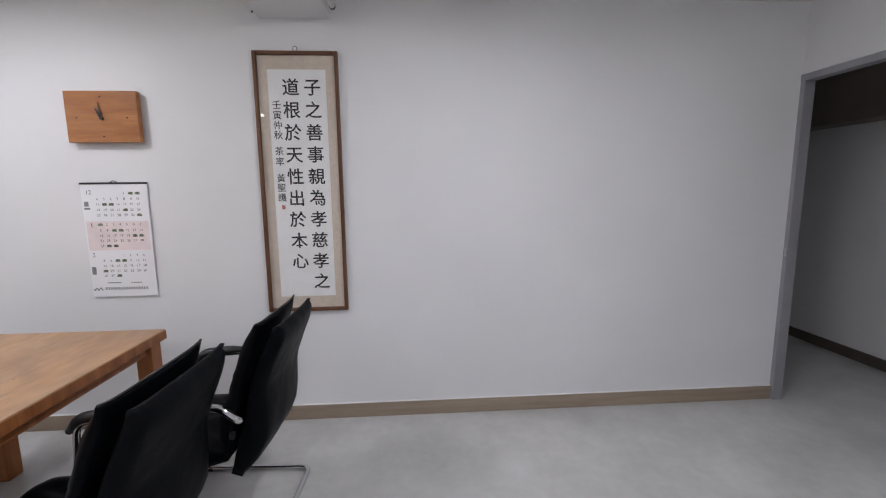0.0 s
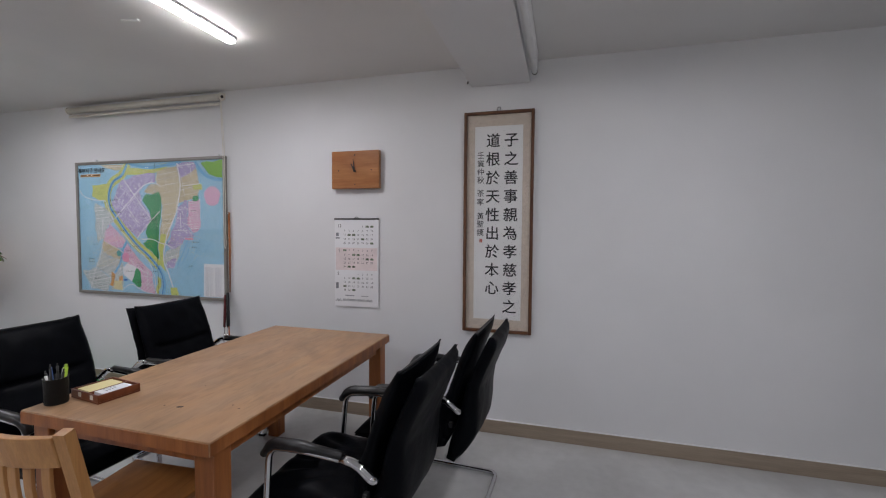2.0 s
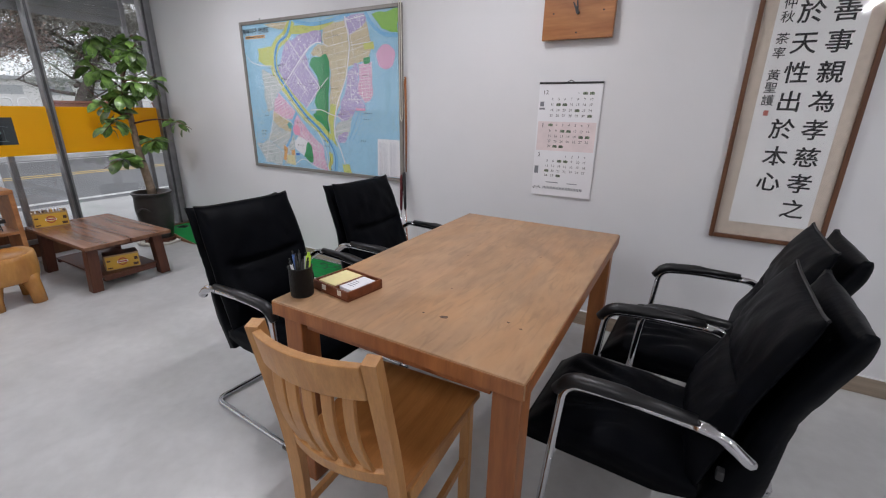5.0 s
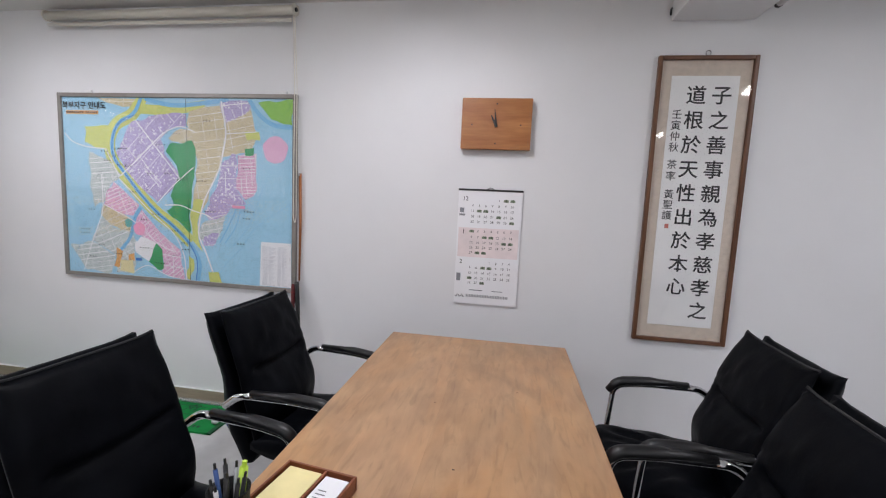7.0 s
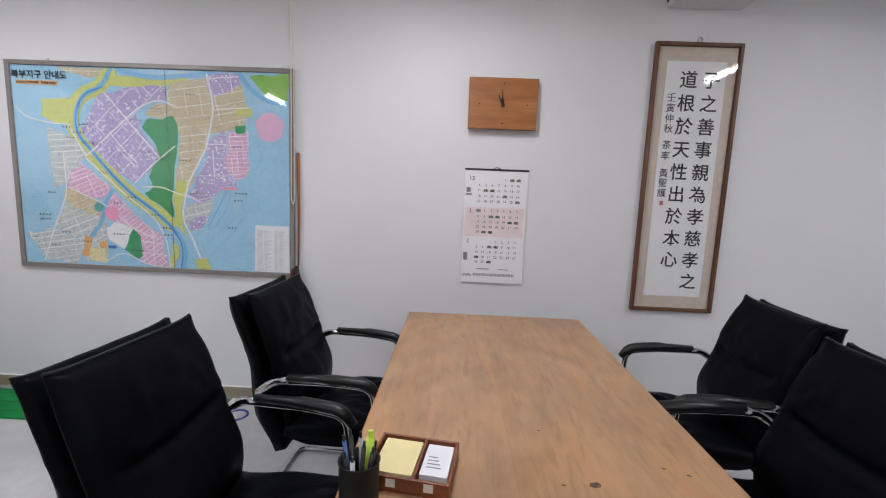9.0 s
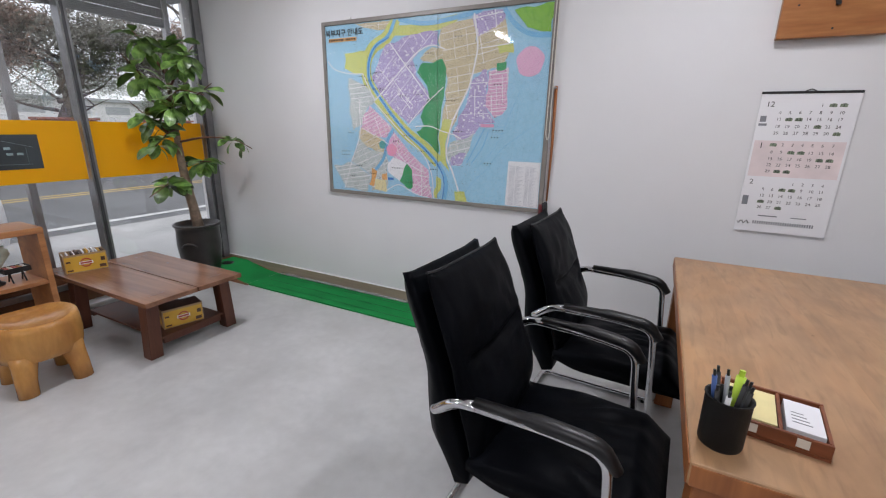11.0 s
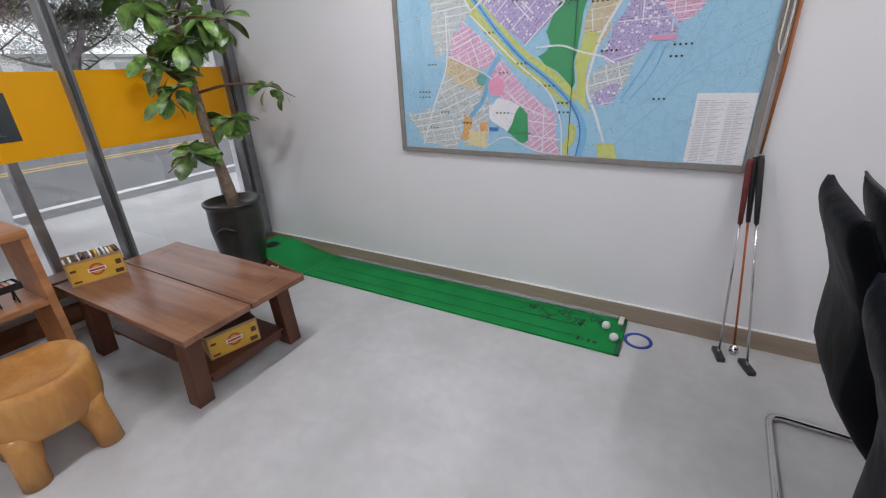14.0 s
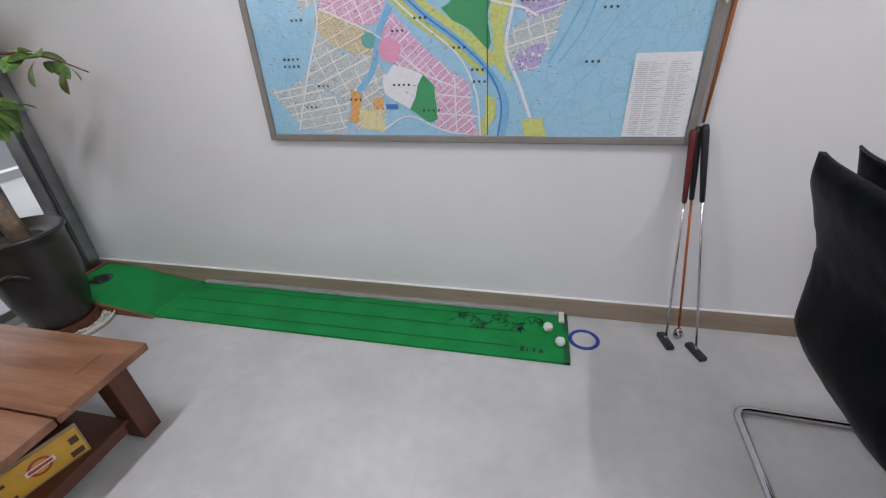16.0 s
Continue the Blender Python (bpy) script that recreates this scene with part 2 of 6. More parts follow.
M["mat_green"] = material("putting_felt", (0.015, 0.24, 0.06), 0.85, 0, 0.1, 6, 0.4, 300, 0.1)
M["pot"] = material("dark_glazed_pot", (0.028, 0.024, 0.022), 0.35, 0, 0.25, 9, 0.3, 30)
M["pane"] = pane_material("window_glass", 0.06)
M["cover"] = pane_material("picture_glass", 0.02)
M["asphalt"] = material("asphalt", (0.15, 0.153, 0.157), 0.85, 0, 0.12, 1.2, 0.5, 40)
M["pave"] = material("pavement_concrete", (0.5, 0.495, 0.485), 0.8, 0, 0.12, 1.5, 0.3, 20)
M["white"] = material("white_paint", (0.75, 0.75, 0.75), 0.5, 0, 0.02, 5)

# darker, shaded copy of the aluminium
M["alu_dark"] = material("aluminium_shadow", (0.1, 0.1, 0.105), 0.4, 0.7, 0.1, 12)
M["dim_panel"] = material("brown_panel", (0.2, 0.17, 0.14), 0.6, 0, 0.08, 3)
M["dark_base"] = material("dark_brown_base", (0.09, 0.07, 0.06), 0.5, 0, 0.08, 6)
M["cream"] = material("cream_enamel", (0.7, 0.67, 0.6), 0.4, 0, 0.03, 8)
M["shutter"] = material("shutter_grey", (0.17, 0.18, 0.19), 0.5, 0.2, 0.06, 6)
# pale teal for the reflections drawn on the black sign panels
M["sign_reflection"] = material("sign_reflection", (0.3, 0.4, 0.4), 0.3, 0, 0.2, 30)
M["sign"] = material("sign_black", (0.03, 0.045, 0.05), 0.05, 0.6, 0.1, 4, spec=1.0, coat=1.0)
M["kerb"] = material("kerb_stone", (0.42, 0.41, 0.4), 0.8, 0, 0.1, 5, 0.4, 30)
M["grass"] = material("winter_grass", (0.2, 0.19, 0.12), 0.9, 0, 0.25, 2, 0.5, 20)
M["soil"] = material("soil", (0.04, 0.03, 0.022), 0.95, 0, 0.3, 40, 0.8, 80)
M["line_yellow"] = material("road_yellow", (0.6, 0.42, 0.14), 0.7, 0, 0.15, 6)
M["line_white"] = material("road_white", (0.65, 0.65, 0.64), 0.7, 0, 0.15, 6)
M["brick"] = material("red_brown_box", (0.3, 0.12, 0.08), 0.75, 0, 0.15, 3, 0.3, 20)
M["bark"] = material("pale_bark", (0.27, 0.2, 0.14), 0.8, 0, 0.2, 30, 0.7, 70)
M["bark_red"] = material("reddish_bark", (0.14, 0.06, 0.035), 0.6, 0, 0.2, 30)
M["bark_dark"] = material("dark_bark", (0.15, 0.13, 0.12), 0.9, 0, 0.3, 4, 0.8, 15)
M["leaf"] = material("rubber_leaf", (0.19, 0.33, 0.075), 0.32, 0, 0.25, 3, spec=0.5, tint=(0.045, 0.11, 0.025))


def leaf_veins(m):
    """A pale midrib and a light tone for each leaf by chance."""
    n, l = m.node_tree.nodes, m.node_tree.links
    b = n["Principled BSDF"]
    src = b.inputs["Base Color"].links[0].from_socket
    co, sp, ab, mr, mx = n.new("ShaderNodeTexCoord"), n.new("ShaderNodeSeparateXYZ"), n.new("ShaderNodeMath"), n.new("ShaderNodeMapRange"), n.new("ShaderNodeMix")
    ab.operation = "ABSOLUTE"
    mr.inputs[1].default_value, mr.inputs[2].default_value, mr.inputs[3].default_value, mr.inputs[4].default_value = 0.008, 0.03, 0.55, 0.0
    mx.data_type = "RGBA"
    mx.inputs[7].default_value = (0.3, 0.42, 0.15, 1)
    l.new(co.outputs["Object"], sp.inputs[0])
    l.new(sp.outputs[1], ab.inputs[0])
    l.new(ab.outputs[0], mr.inputs[0])
    l.new(mr.outputs[0], mx.inputs[0])
    l.new(src, mx.inputs[6])
    oi, sc, rn = n.new("ShaderNodeObjectInfo"), n.new("ShaderNodeVectorMath"), n.new("ShaderNodeMapRange")
    sc.operation = "SCALE"
    rn.inputs[3].default_value, rn.inputs[4].default_value = 0.35, 1.45
    l.new(oi.outputs["Random"], rn.inputs[0])
    l.new(mx.outputs[2], sc.inputs[0])
    l.new(rn.outputs[0], sc.inputs[3])
    l.new(sc.outputs[0], b.inputs["Base Color"])


leaf_veins(M["leaf"])
M["leaf_dark"] = material("dark_leaf", (0.04, 0.085, 0.028), 0.35, 0, 0.3, 20)
# roadside foliage, paled in its colour for haze and the window's reflected veil
M["needles"] = material("pine_needles_hazed", (0.21, 0.205, 0.17), 0.8, 0, 0.3, 1.5)
M["autumn"] = material("autumn_leaves_hazed", (0.37, 0.26, 0.21), 0.8, 0, 0.3, 1.5)
# distance haze is put into these colours: far leaves, walls and roof paled and greyed
M["needles_far"] = material("distant_leaves_hazed", (0.34, 0.37, 0.34), 0.9, 0, 0.2, 1.0)
M["haze_white"] = material("hazed_pale_render", (0.7, 0.7, 0.7), 0.9, 0, 0.03, 0.3)
M["haze_grey"] = material("hazed_grey", (0.4, 0.42, 0.44), 0.9, 0, 0.05, 0.3)
M["car_white"] = material("car_paint_white", (0.75, 0.76, 0.78), 0.2, 0, 0.01, 2, coat=0.6)
M["car_glass"] = material("tinted_glass", (0.01, 0.012, 0.014), 0.05, 0, 0.02, 2)
M["rubber"] = material("tyre_rubber", (0.02, 0.02, 0.021), 0.8, 0, 0.2, 10)
M["alloy"] = material("alloy", (0.5, 0.5, 0.52), 0.25, 1.0, 0.05, 10)
M["steel_dark"] = material("dark_steel", (0.08, 0.08, 0.085), 0.35, 0.8, 0.1, 30)
M["grip_red"] = material("dark_red_grip", (0.13, 0.012, 0.014), 0.55, 0, 0.2, 60)
M["shaft_orange"] = material("orange_shaft", (0.45, 0.12, 0.03), 0.3, 0.4, 0.1, 40)
M["cup_dark"] = material("cup_plastic", (0.01, 0.02, 0.012), 0.5, 0, 0.1, 20)
M["mat_wood"] = wood("mat_side_wood", (0.28, 0.13, 0.06), (0.18, 0.08, 0.035), 0.5, "X", 18, 10, 0.1)
M["line_green"] = material("dark_green_line", (0.006, 0.09, 0.03), 0.8, 0, 0.1, 20)
M["ink_green"] = material("green_black_print", (0.004, 0.045, 0.02), 0.8, 0, 0.1, 20)
M["ball"] = material("ball_white", (0.72, 0.74, 0.72), 0.3, 0, 0.02, 20, 0.5, 500)
M["blue"] = material("blue_plastic", (0.02, 0.05, 0.3), 0.35, 0, 0.05, 20)
M["mesh_black"] = material("black_mesh", (0.012, 0.012, 0.012), 0.5, 0.5, 0.2, 200, 0.9, 500)
M["pen_black"] = M["black"]
M["pen_lime"] = material("highlighter", (0.5, 0.72, 0.06), 0.35, 0, 0.03, 20)
M["pen_grey"] = material("pen_grey", (0.35, 0.36, 0.38), 0.35, 0, 0.03, 20)
M["pen_blue"] = material("pen_blue", (0.04, 0.1, 0.3), 0.35, 0, 0.03, 20)
M["pen_white"] = material("pen_white", (0.7, 0.7, 0.7), 0.35, 0, 0.03, 20)
M["tray"] = wood("tray_wood", (0.24, 0.075, 0.03), (0.14, 0.04, 0.018), 0.3, "X", 24, 10, 0.1)
M["note"] = material("note_yellow", (0.78, 0.68, 0.34), 0.7, 0, 0.03, 20)
M["print_purple"] = material("print_purple", (0.140, 0.105, 0.252), 0.6, 0, 0.2, 60)
M["print_pink"] = material("print_pink", (0.280, 0.098, 0.210), 0.6, 0, 0.2, 60)
M["print_tan"] = material("print_tan", (0.189, 0.140, 0.112), 0.6, 0, 0.4, 60)
M["print_block"] = material("print_block", (0.091, 0.119, 0.154), 0.6, 0, 0.4, 60)
M["print"] = material("print_dark", (0.2, 0.2, 0.22), 0.7, 0, 0.1, 20)
M["carton"] = material("carton_board", (0.4, 0.27, 0.15), 0.7, 0, 0.1, 20)
M["carton_yellow"] = material("carton_yellow", (0.68, 0.4, 0.05), 0.45, 0, 0.06, 20)
M["carton_red"] = material("carton_red", (0.45, 0.06, 0.04), 0.5, 0, 0.05, 20)
M["carton_brown"] = material("carton_brown", (0.09, 0.04, 0.025), 0.5, 0, 0.1, 20)
M["pot_green"] = material("pale_green_glaze", (0.45, 0.53, 0.28), 0.3, 0, 0.12, 12)
M["vase"] = material("speckled_green_glaze", (0.05, 0.13, 0.1), 0.25, 0, 0.45, 60, spec=0.6)
M["lime_glass"] = material("lime_bottle", (0.32, 0.42, 0.02), 0.2, 0, 0.1, 10)
M["jade"] = material("pale_jade", (0.6, 0.66, 0.55), 0.35, 0, 0.15, 30)
M["frosted"] = material("thick_glass", (0.75, 0.8, 0.8), 0.08, 0, 0.05, 10, spec=0.8)
M["frosted"].node_tree.nodes["Principled BSDF"].inputs["Alpha"].default_value = 0.22
M["blue_glass"] = material("blue_glass_dish", (0.15, 0.25, 0.6), 0.15, 0, 0.4, 60)


def film_material():
    """Coloured window film: part of the daylight comes through it."""
    m = bpy.data.materials.new("yellow_window_film")
    m.use_nodes = True
    nt = m.node_tree
    n, l = nt.nodes, nt.links
    b = n["Principled BSDF"]
    b.inputs["Base Color"].default_value = (0.9, 0.55, 0.012, 1)
    b.inputs["Roughness"].default_value = 0.3
    tl, mx = n.new("ShaderNodeBsdfTranslucent"), n.new("ShaderNodeMixShader")
    tl.inputs[0].default_value = (0.95, 0.58, 0.012, 1)
    mx.inputs[0].default_value = 0.5
    l.new(b.outputs[0], mx.inputs[1])
    l.new(tl.outputs[0], mx.inputs[2])
    l.new(mx.outputs[0], n["Material Output"].inputs[0])
    return m


M["film"] = film_material()


# ---- mesh helpers ----
def link(name, bm, mat, parent=None, label="", smooth=False, bevel=0.0, recalc=True):
    if recalc:
        bmesh.ops.recalc_face_normals(bm, faces=bm.faces)
    me = bpy.data.meshes.new(name)
    bm.to_mesh(me)
    bm.free()
    for mt in (mat if isinstance(mat, (list, tuple)) else [mat]):
        me.materials.append(mt)
    if smooth:
        for p in me.polygons:
            p.use_smooth = True
    ob = new(name, me)
    if parent is not None:
        ob.parent = parent
    if bevel:
        md = ob.modifiers.new("bevel", "BEVEL")
        md.width, md.segments, md.limit_method, md.angle_limit = bevel, 2, "ANGLE", radians(40)
    if label:
        ob["label"] = label
    return ob


def part(name, bm, mat, parent, label="", smooth=False, bevel=0.0):
    return link(name, bm, mat, parent, label, smooth, bevel)


def thing(name, at, label, category, group="", rz=0.0):
    e = new(name)
    e.empty_display_size = 0.1
    e.matrix_world = pose(*at, 0, 0, rz)
    return tagged(e, label, category, group)


def box(lo, hi, bm=None, m=None):
    bm = bm or bmesh.new()
    c = [(a + b) / 2 for a, b in zip(lo, hi)]
    s = [abs(b - a) for a, b in zip(lo, hi)]
    mat = Matrix.Translation(c) @ Matrix.Diagonal((*s, 1))
    bmesh.ops.create_cube(bm, size=1, matrix=(m @ mat) if m else mat)
    return bm


def lathe(profile, n=32, bm=None, at=(0, 0, 0)):
    """A turned body: rings of (radius, height)."""
    bm = bm or bmesh.new()
    rings = []
    for r, z in profile:
        if r < 1e-5:
            rings.append([bm.verts.new((at[0], at[1], at[2] + z))])
        else:
            rings.append([bm.verts.new((at[0] + r * math.cos(2 * math.pi * i / n), at[1] + r * math.sin(2 * math.pi * i / n), at[2] + z)) for i in range(n)])
    for a, b in zip(rings, rings[1:]):
        for i in range(n):
            j = (i + 1) % n
            if len(a) == 1 and len(b) == 1:
                continue
            if len(a) == 1:
                bm.faces.new((a[0], b[i], b[j]))
            elif len(b) == 1:
                bm.faces.new((a[i], a[j], b[0]))
            else:
                bm.faces.new((a[i], a[j], b[j], b[i]))
    return bm


def rounded(points, r, steps=6):
    """A path with its corners turned to arcs."""
    pts = [Vector(p) for p in points]
    out = [pts[0]]
    for a, b, c in zip(pts, pts[1:], pts[2:]):
        d1, d2 = (a - b), (c - b)
        k = min(r, d1.length * 0.48, d2.length * 0.48)
        p, q = b + d1.normalized() * k, b + d2.normalized() * k
        for i in range(steps + 1):
            t = i / steps
            out.append(p * (1 - t) ** 2 + b * 2 * t * (1 - t) + q * t * t)
    out.append(pts[-1])
    return out


def tube(points, r, n=10, bm=None, closed=False, flat=1.0):
    """A round bar along a path; r a number or one for each point."""
    bm = bm or bmesh.new()
    pts = [Vector(p) for p in points]
    rings, up = [], Vector((0.13, 0.21, 1)).normalized()
    side = None
    for i, p in enumerate(pts):
        if closed:
            d = (pts[(i + 1) % len(pts)] - pts[i - 1]).normalized()
        else:
            d = (pts[min(i + 1, len(pts) - 1)] - pts[max(i - 1, 0)]).normalized()
        if side is None:
            side = d.cross(up).normalized()
        else:
            side = (side - d * side.dot(d)).normalized()
        other = d.cross(side)
        rad = r[i] if isinstance(r, (list, tuple)) else r
        rings.append([bm.verts.new(p + side * rad * math.cos(2 * math.pi * k / n) + other * rad * flat * math.sin(2 * math.pi * k / n)) for k in range(n)])
    pairs = list(zip(rings, rings[1:])) + ([(rings[-1], rings[0])] if closed else [])
    for a, b in pairs:
        for k in range(n):
            bm.faces.new((a[k], a[(k + 1) % n], b[(k + 1) % n], b[k]))
    if not closed:
        bm.faces.new(rings[0][::-1])
        bm.faces.new(rings[-1])
    return bm


def slab(top, bottom, nu, nv):
    """A closed body between two curved sheets; each takes u, v in 0..1."""
    bm = bmesh.new()
    a = [[bm.verts.new(top(u / nu, v / nv)) for v in range(nv + 1)] for u in range(nu + 1)]
    b = [[bm.verts.new(bottom(u / nu, v / nv)) for v in range(nv + 1)] for u in range(nu + 1)]
    for u in range(nu):
        for v in range(nv):
            bm.faces.new((a[u][v], a[u + 1][v], a[u + 1][v + 1], a[u][v + 1]))
            bm.faces.new((b[u][v], b[u][v + 1], b[u + 1][v + 1], b[u + 1][v]))
    for u in range(nu):
        bm.faces.new((a[u][0], b[u][0], b[u + 1][0], a[u + 1][0]))
        bm.faces.new((a[u][nv], a[u + 1][nv], b[u + 1][nv], b[u][nv]))
    for v in range(nv):
        bm.faces.new((a[0][v], a[0][v + 1], b[0][v + 1], b[0][v]))
        bm.faces.new((a[nu][v], b[nu][v], b[nu][v + 1], a[nu][v + 1]))
    return bm


def structure(name, lo, hi, mat, bevel=0.0):
    return tagged(link(name, box(lo, hi), mat, bevel=bevel), kind="structure")


# ---- structure ----
structure("floor", (WEST - 0.25, SOUTH - 0.2, -0.1), (EAST + 2.4, NORTH + 2.9, 0), M["floor"])
structure("wall_north", (WEST - 0.25, NORTH, 0), (EAST, NORTH + 0.2, CEIL + 0.1), M["wall"])
structure("wall_south", (WEST - 0.25, SOUTH - 0.2, 0), (EAST + 2.4, SOUTH, CEIL + 0.1), M["wall"])
structure("ceiling", (WEST - 0.25, SOUTH - 0.2, CEIL), (EAST + 2.4, NORTH + 2.9, CEIL + 0.15), M["ceiling"])
structure("ceiling_beam", (-0.32, SOUTH, 2.43), (0.08, NORTH, CEIL + 0.01), M["wall"], 0.004)
structure("baseboard", (WEST, NORTH - 0.014, 0), (EAST, NORTH, 0.095), M["base"], 0.002)
# thin white strip added for the highlight and pale dust on the baseboard's top edge
structure("baseboard_bead", (WEST, NORTH - 0.0125, 0.0953), (EAST, NORTH, 0.099), M["white"])

# east wall with its opening beside the corner
DOOR_H, DOOR_S = 2.14, 1.6
structure("wall_east", (EAST, SOUTH, 0), (EAST + 0.05, DOOR_S, CEIL), M["wall"])
structure("wall_east_lintel", (EAST, DOOR_S, DOOR_H), (EAST + 0.05, NORTH + 2.7, CEIL), M["wall"])
d = thing("door", (EAST, NORTH, 0), "open grey metal sliding door frame beside the white wall corner", "door frame")
d["kind"] = "structure"
part("jamb", box((-0.01, -0.03, 0), (0.06, 0.02, DOOR_H)), M["grey_metal"], d, bevel=0.003)
part("jamb", box((-0.01, DOOR_S - NORTH, 0), (0.06, DOOR_S - NORTH + 0.045, DOOR_H)), M["grey_metal"], d, bevel=0.003)
part("latch", box((-0.018, -0.032, 1.0), (-0.0105, -0.012, 1.06)), M["chrome"], d, bevel=0.002)
part("lintel", box((-0.012, DOOR_S - NORTH, DOOR_H - 0.035), (0.062, 0.02, DOOR_H + 0.006)), M["grey_metal"], d, bevel=0.003)
structure("corridor_wall_east", (EAST + 1.24, SOUTH, 0), (EAST + 1.4, NORTH + 2.7, CEIL), M["wall"])
structure("corridor_wall_north", (EAST - 0.3, NORTH + 2.6, 0), (EAST + 1.24, NORTH + 2.8, CEIL), M["wall"])
structure("corridor_wall_west", (EAST - 0.1, NORTH + 0.2, 0), (EAST, NORTH + 2.6, CEIL), M["wall"])
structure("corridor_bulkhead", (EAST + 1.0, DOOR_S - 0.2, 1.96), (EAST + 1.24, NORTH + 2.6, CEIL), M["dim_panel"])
structure("corridor_baseboard", (EAST + 1.226, SOUTH, 0), (EAST + 1.24, NORTH + 2.6, 0.09), M["dark_base"])
structure("corridor_wall_south", (EAST + 0.05, SOUTH - 0.2, 0), (EAST + 2.4, SOUTH, CEIL), M["wall"])

# west front: plinth, header, frame, panes, yellow film
structure("window_sill_wall", (WEST - 0.15, SOUTH, 0), (WEST, NORTH, 0.04), M["wall"])
structure("window_plinth", (WEST - 0.13, SOUTH, 0.04), (WEST + 0.012, 2.31, 0.162), M["frame_wood"], 0.003)
structure("window_rail", (WEST - 0.05, SOUTH, 0.1625), (WEST + 0.03, 2.31, 0.205), M["alu"], 0.006)
structure("window_plinth", (WEST - 0.13, SOUTH, 0.2055), (WEST + 0.012, 2.31, 0.3), M["frame_wood"], 0.003)
structure("wall_west_header", (WEST - 0.15, SOUTH, 2.49), (WEST, NORTH, CEIL), M["wall"])
structure("cornice", (WEST, SOUTH, 2.54), (WEST + 0.07, NORTH, CEIL), M["white"], 0.008)
# solid dark strip in place of the shade in the groove below the cornice
structure("cornice_gap", (WEST, SOUTH, 2.525), (WEST + 0.02, NORTH, 2.5398), M["alu_dark"])
structure("cornice_rail", (WEST, SOUTH, 2.492), (WEST + 0.035, NORTH, 2.5248), M["cream"], 0.004)
win = thing("window", (WEST, 0, 0), "full-height aluminium shop window with a yellow film band", "window")
win["kind"] = "structure"
for y, w in ((3.3, 0.1), (2.36, 0.05), (0.86, 0.05), (-0.64, 0.05), (-2.14, 0.05)):
    z0 = 0.04 if y > 2.3 else 0.2
    part("mullion", box((-0.09, y - w / 2, z0), (0.0, y + w / 2, 2.49)), M["alu"], win, bevel=0.003)
    part("glazing_bead", box((0.0, y - w / 2 + 0.012, z0 + 0.04), (0.012, y - w / 2 + 0.03, 2.43)), M["alu_dark"], win, bevel=0.002)
part("rail", box((-0.09, 2.385, 0.041), (0.004, 3.25, 0.085)), M["alu"], win, bevel=0.003)
part("rail", box((-0.09, SOUTH, 0.201), (0.006, 2.335, 0.245)), M["alu"], win, bevel=0.003)
part("rail", box((-0.09, SOUTH, 2.43), (0.006, 3.25, 2.49)), M["cream"], win, bevel=0.003)
for a, b, z0 in ((2.386, 3.249, 0.086), (0.886, 2.334, 0.246), (-0.614, 0.834, 0.246), (-2.114, -0.666, 0.246)):
    p = part("pane", box((-0.05, a, z0), (-0.044, b, 2.429)), M["pane"], win)
    p.visible_shadow = False
for a, b in ((2.388, 3.247), (0.888, 2.332), (-0.612, 0.832), (-2.112, -0.668)):
    part("yellow_film", box((-0.0435, a, 0.92), (-0.0425, b, 1.325)), M["film"], win, "translucent yellow film band")
for a, b in ((1.73, 2.09), (1.03, 1.40), (0.3, 0.66)):
    part("sign_panel", box((-0.042, a, 1.015), (-0.039, b, 1.235)), M["sign"], win, "black glossy sign panel on the film")
    # room lines and lamp patches modelled on the panel as its reflection
    q = (b - a) / 10
    for n_, pts in enumerate([((1, 0.13), (4.5, 0.185)), ((4.5, 0.185), (9, 0.14)), ((1.5, 0.035), (8.5, 0.03)), ((2, 0.03), (2, 0.13)), ((8, 0.03), (8, 0.135))]):
        part("picture_line", tube([(-0.0388, a + q * u, 1.015 + v) for u, v in pts], 0.0035, 4, flat=0.3), M["sign_reflection"], win)
    for u, v in ((3.2, 0.12), (5, 0.125), (3.4, 0.085), (5.2, 0.09), (6.6, 0.09)):
        part("picture_patch", box((-0.0388, a + q * u, 1.015 + v), (-0.0383, a + q * (u + 0.9), 1.015 + v + 0.016)), M["sign_reflection"], win)
# outer shutter guides and the half-lowered shutter
for y in (2.06, 3.18):
    structure("shutter_guide", (WEST - 0.25, y - 0.022, 0), (WEST - 0.2, y + 0.022, 2.6), M["alu"], 0.003)
sb = thing("roller_shutter", (WEST - 0.22, 2.7, 0), "partly lowered dark grey slatted steel roller shutter", "shutter")
for i in range(3):
    part("slat", box((-0.008, -0.62, 2.37 + 0.075 * i), (0.008, 0.46, 2.44 + 0.075 * i)), M["shutter"], sb, bevel=0.002)
for i in range(3):
    part("slat", box((-0.008, -0.62, 2.09 + 0.075 * i), (0.008, 0.46, 2.16 + 0.075 * i)), M["shutter"], sb, bevel=0.002)
part("clear_slat", box((-0.003, -0.62, 2.314), (0.003, 0.46, 2.368)), M["pane"], sb, "clear strip between the slats")
sb2 = thing("shutter_box", (WEST - 0.4, 0.3, 2.5), "dark grey shutter housing above the shop window", "shutter")
part("housing", box((-0.2, -3, -0.12), (0.12, 3.2, 0.3)), M["shutter"], sb2, bevel=0.01)


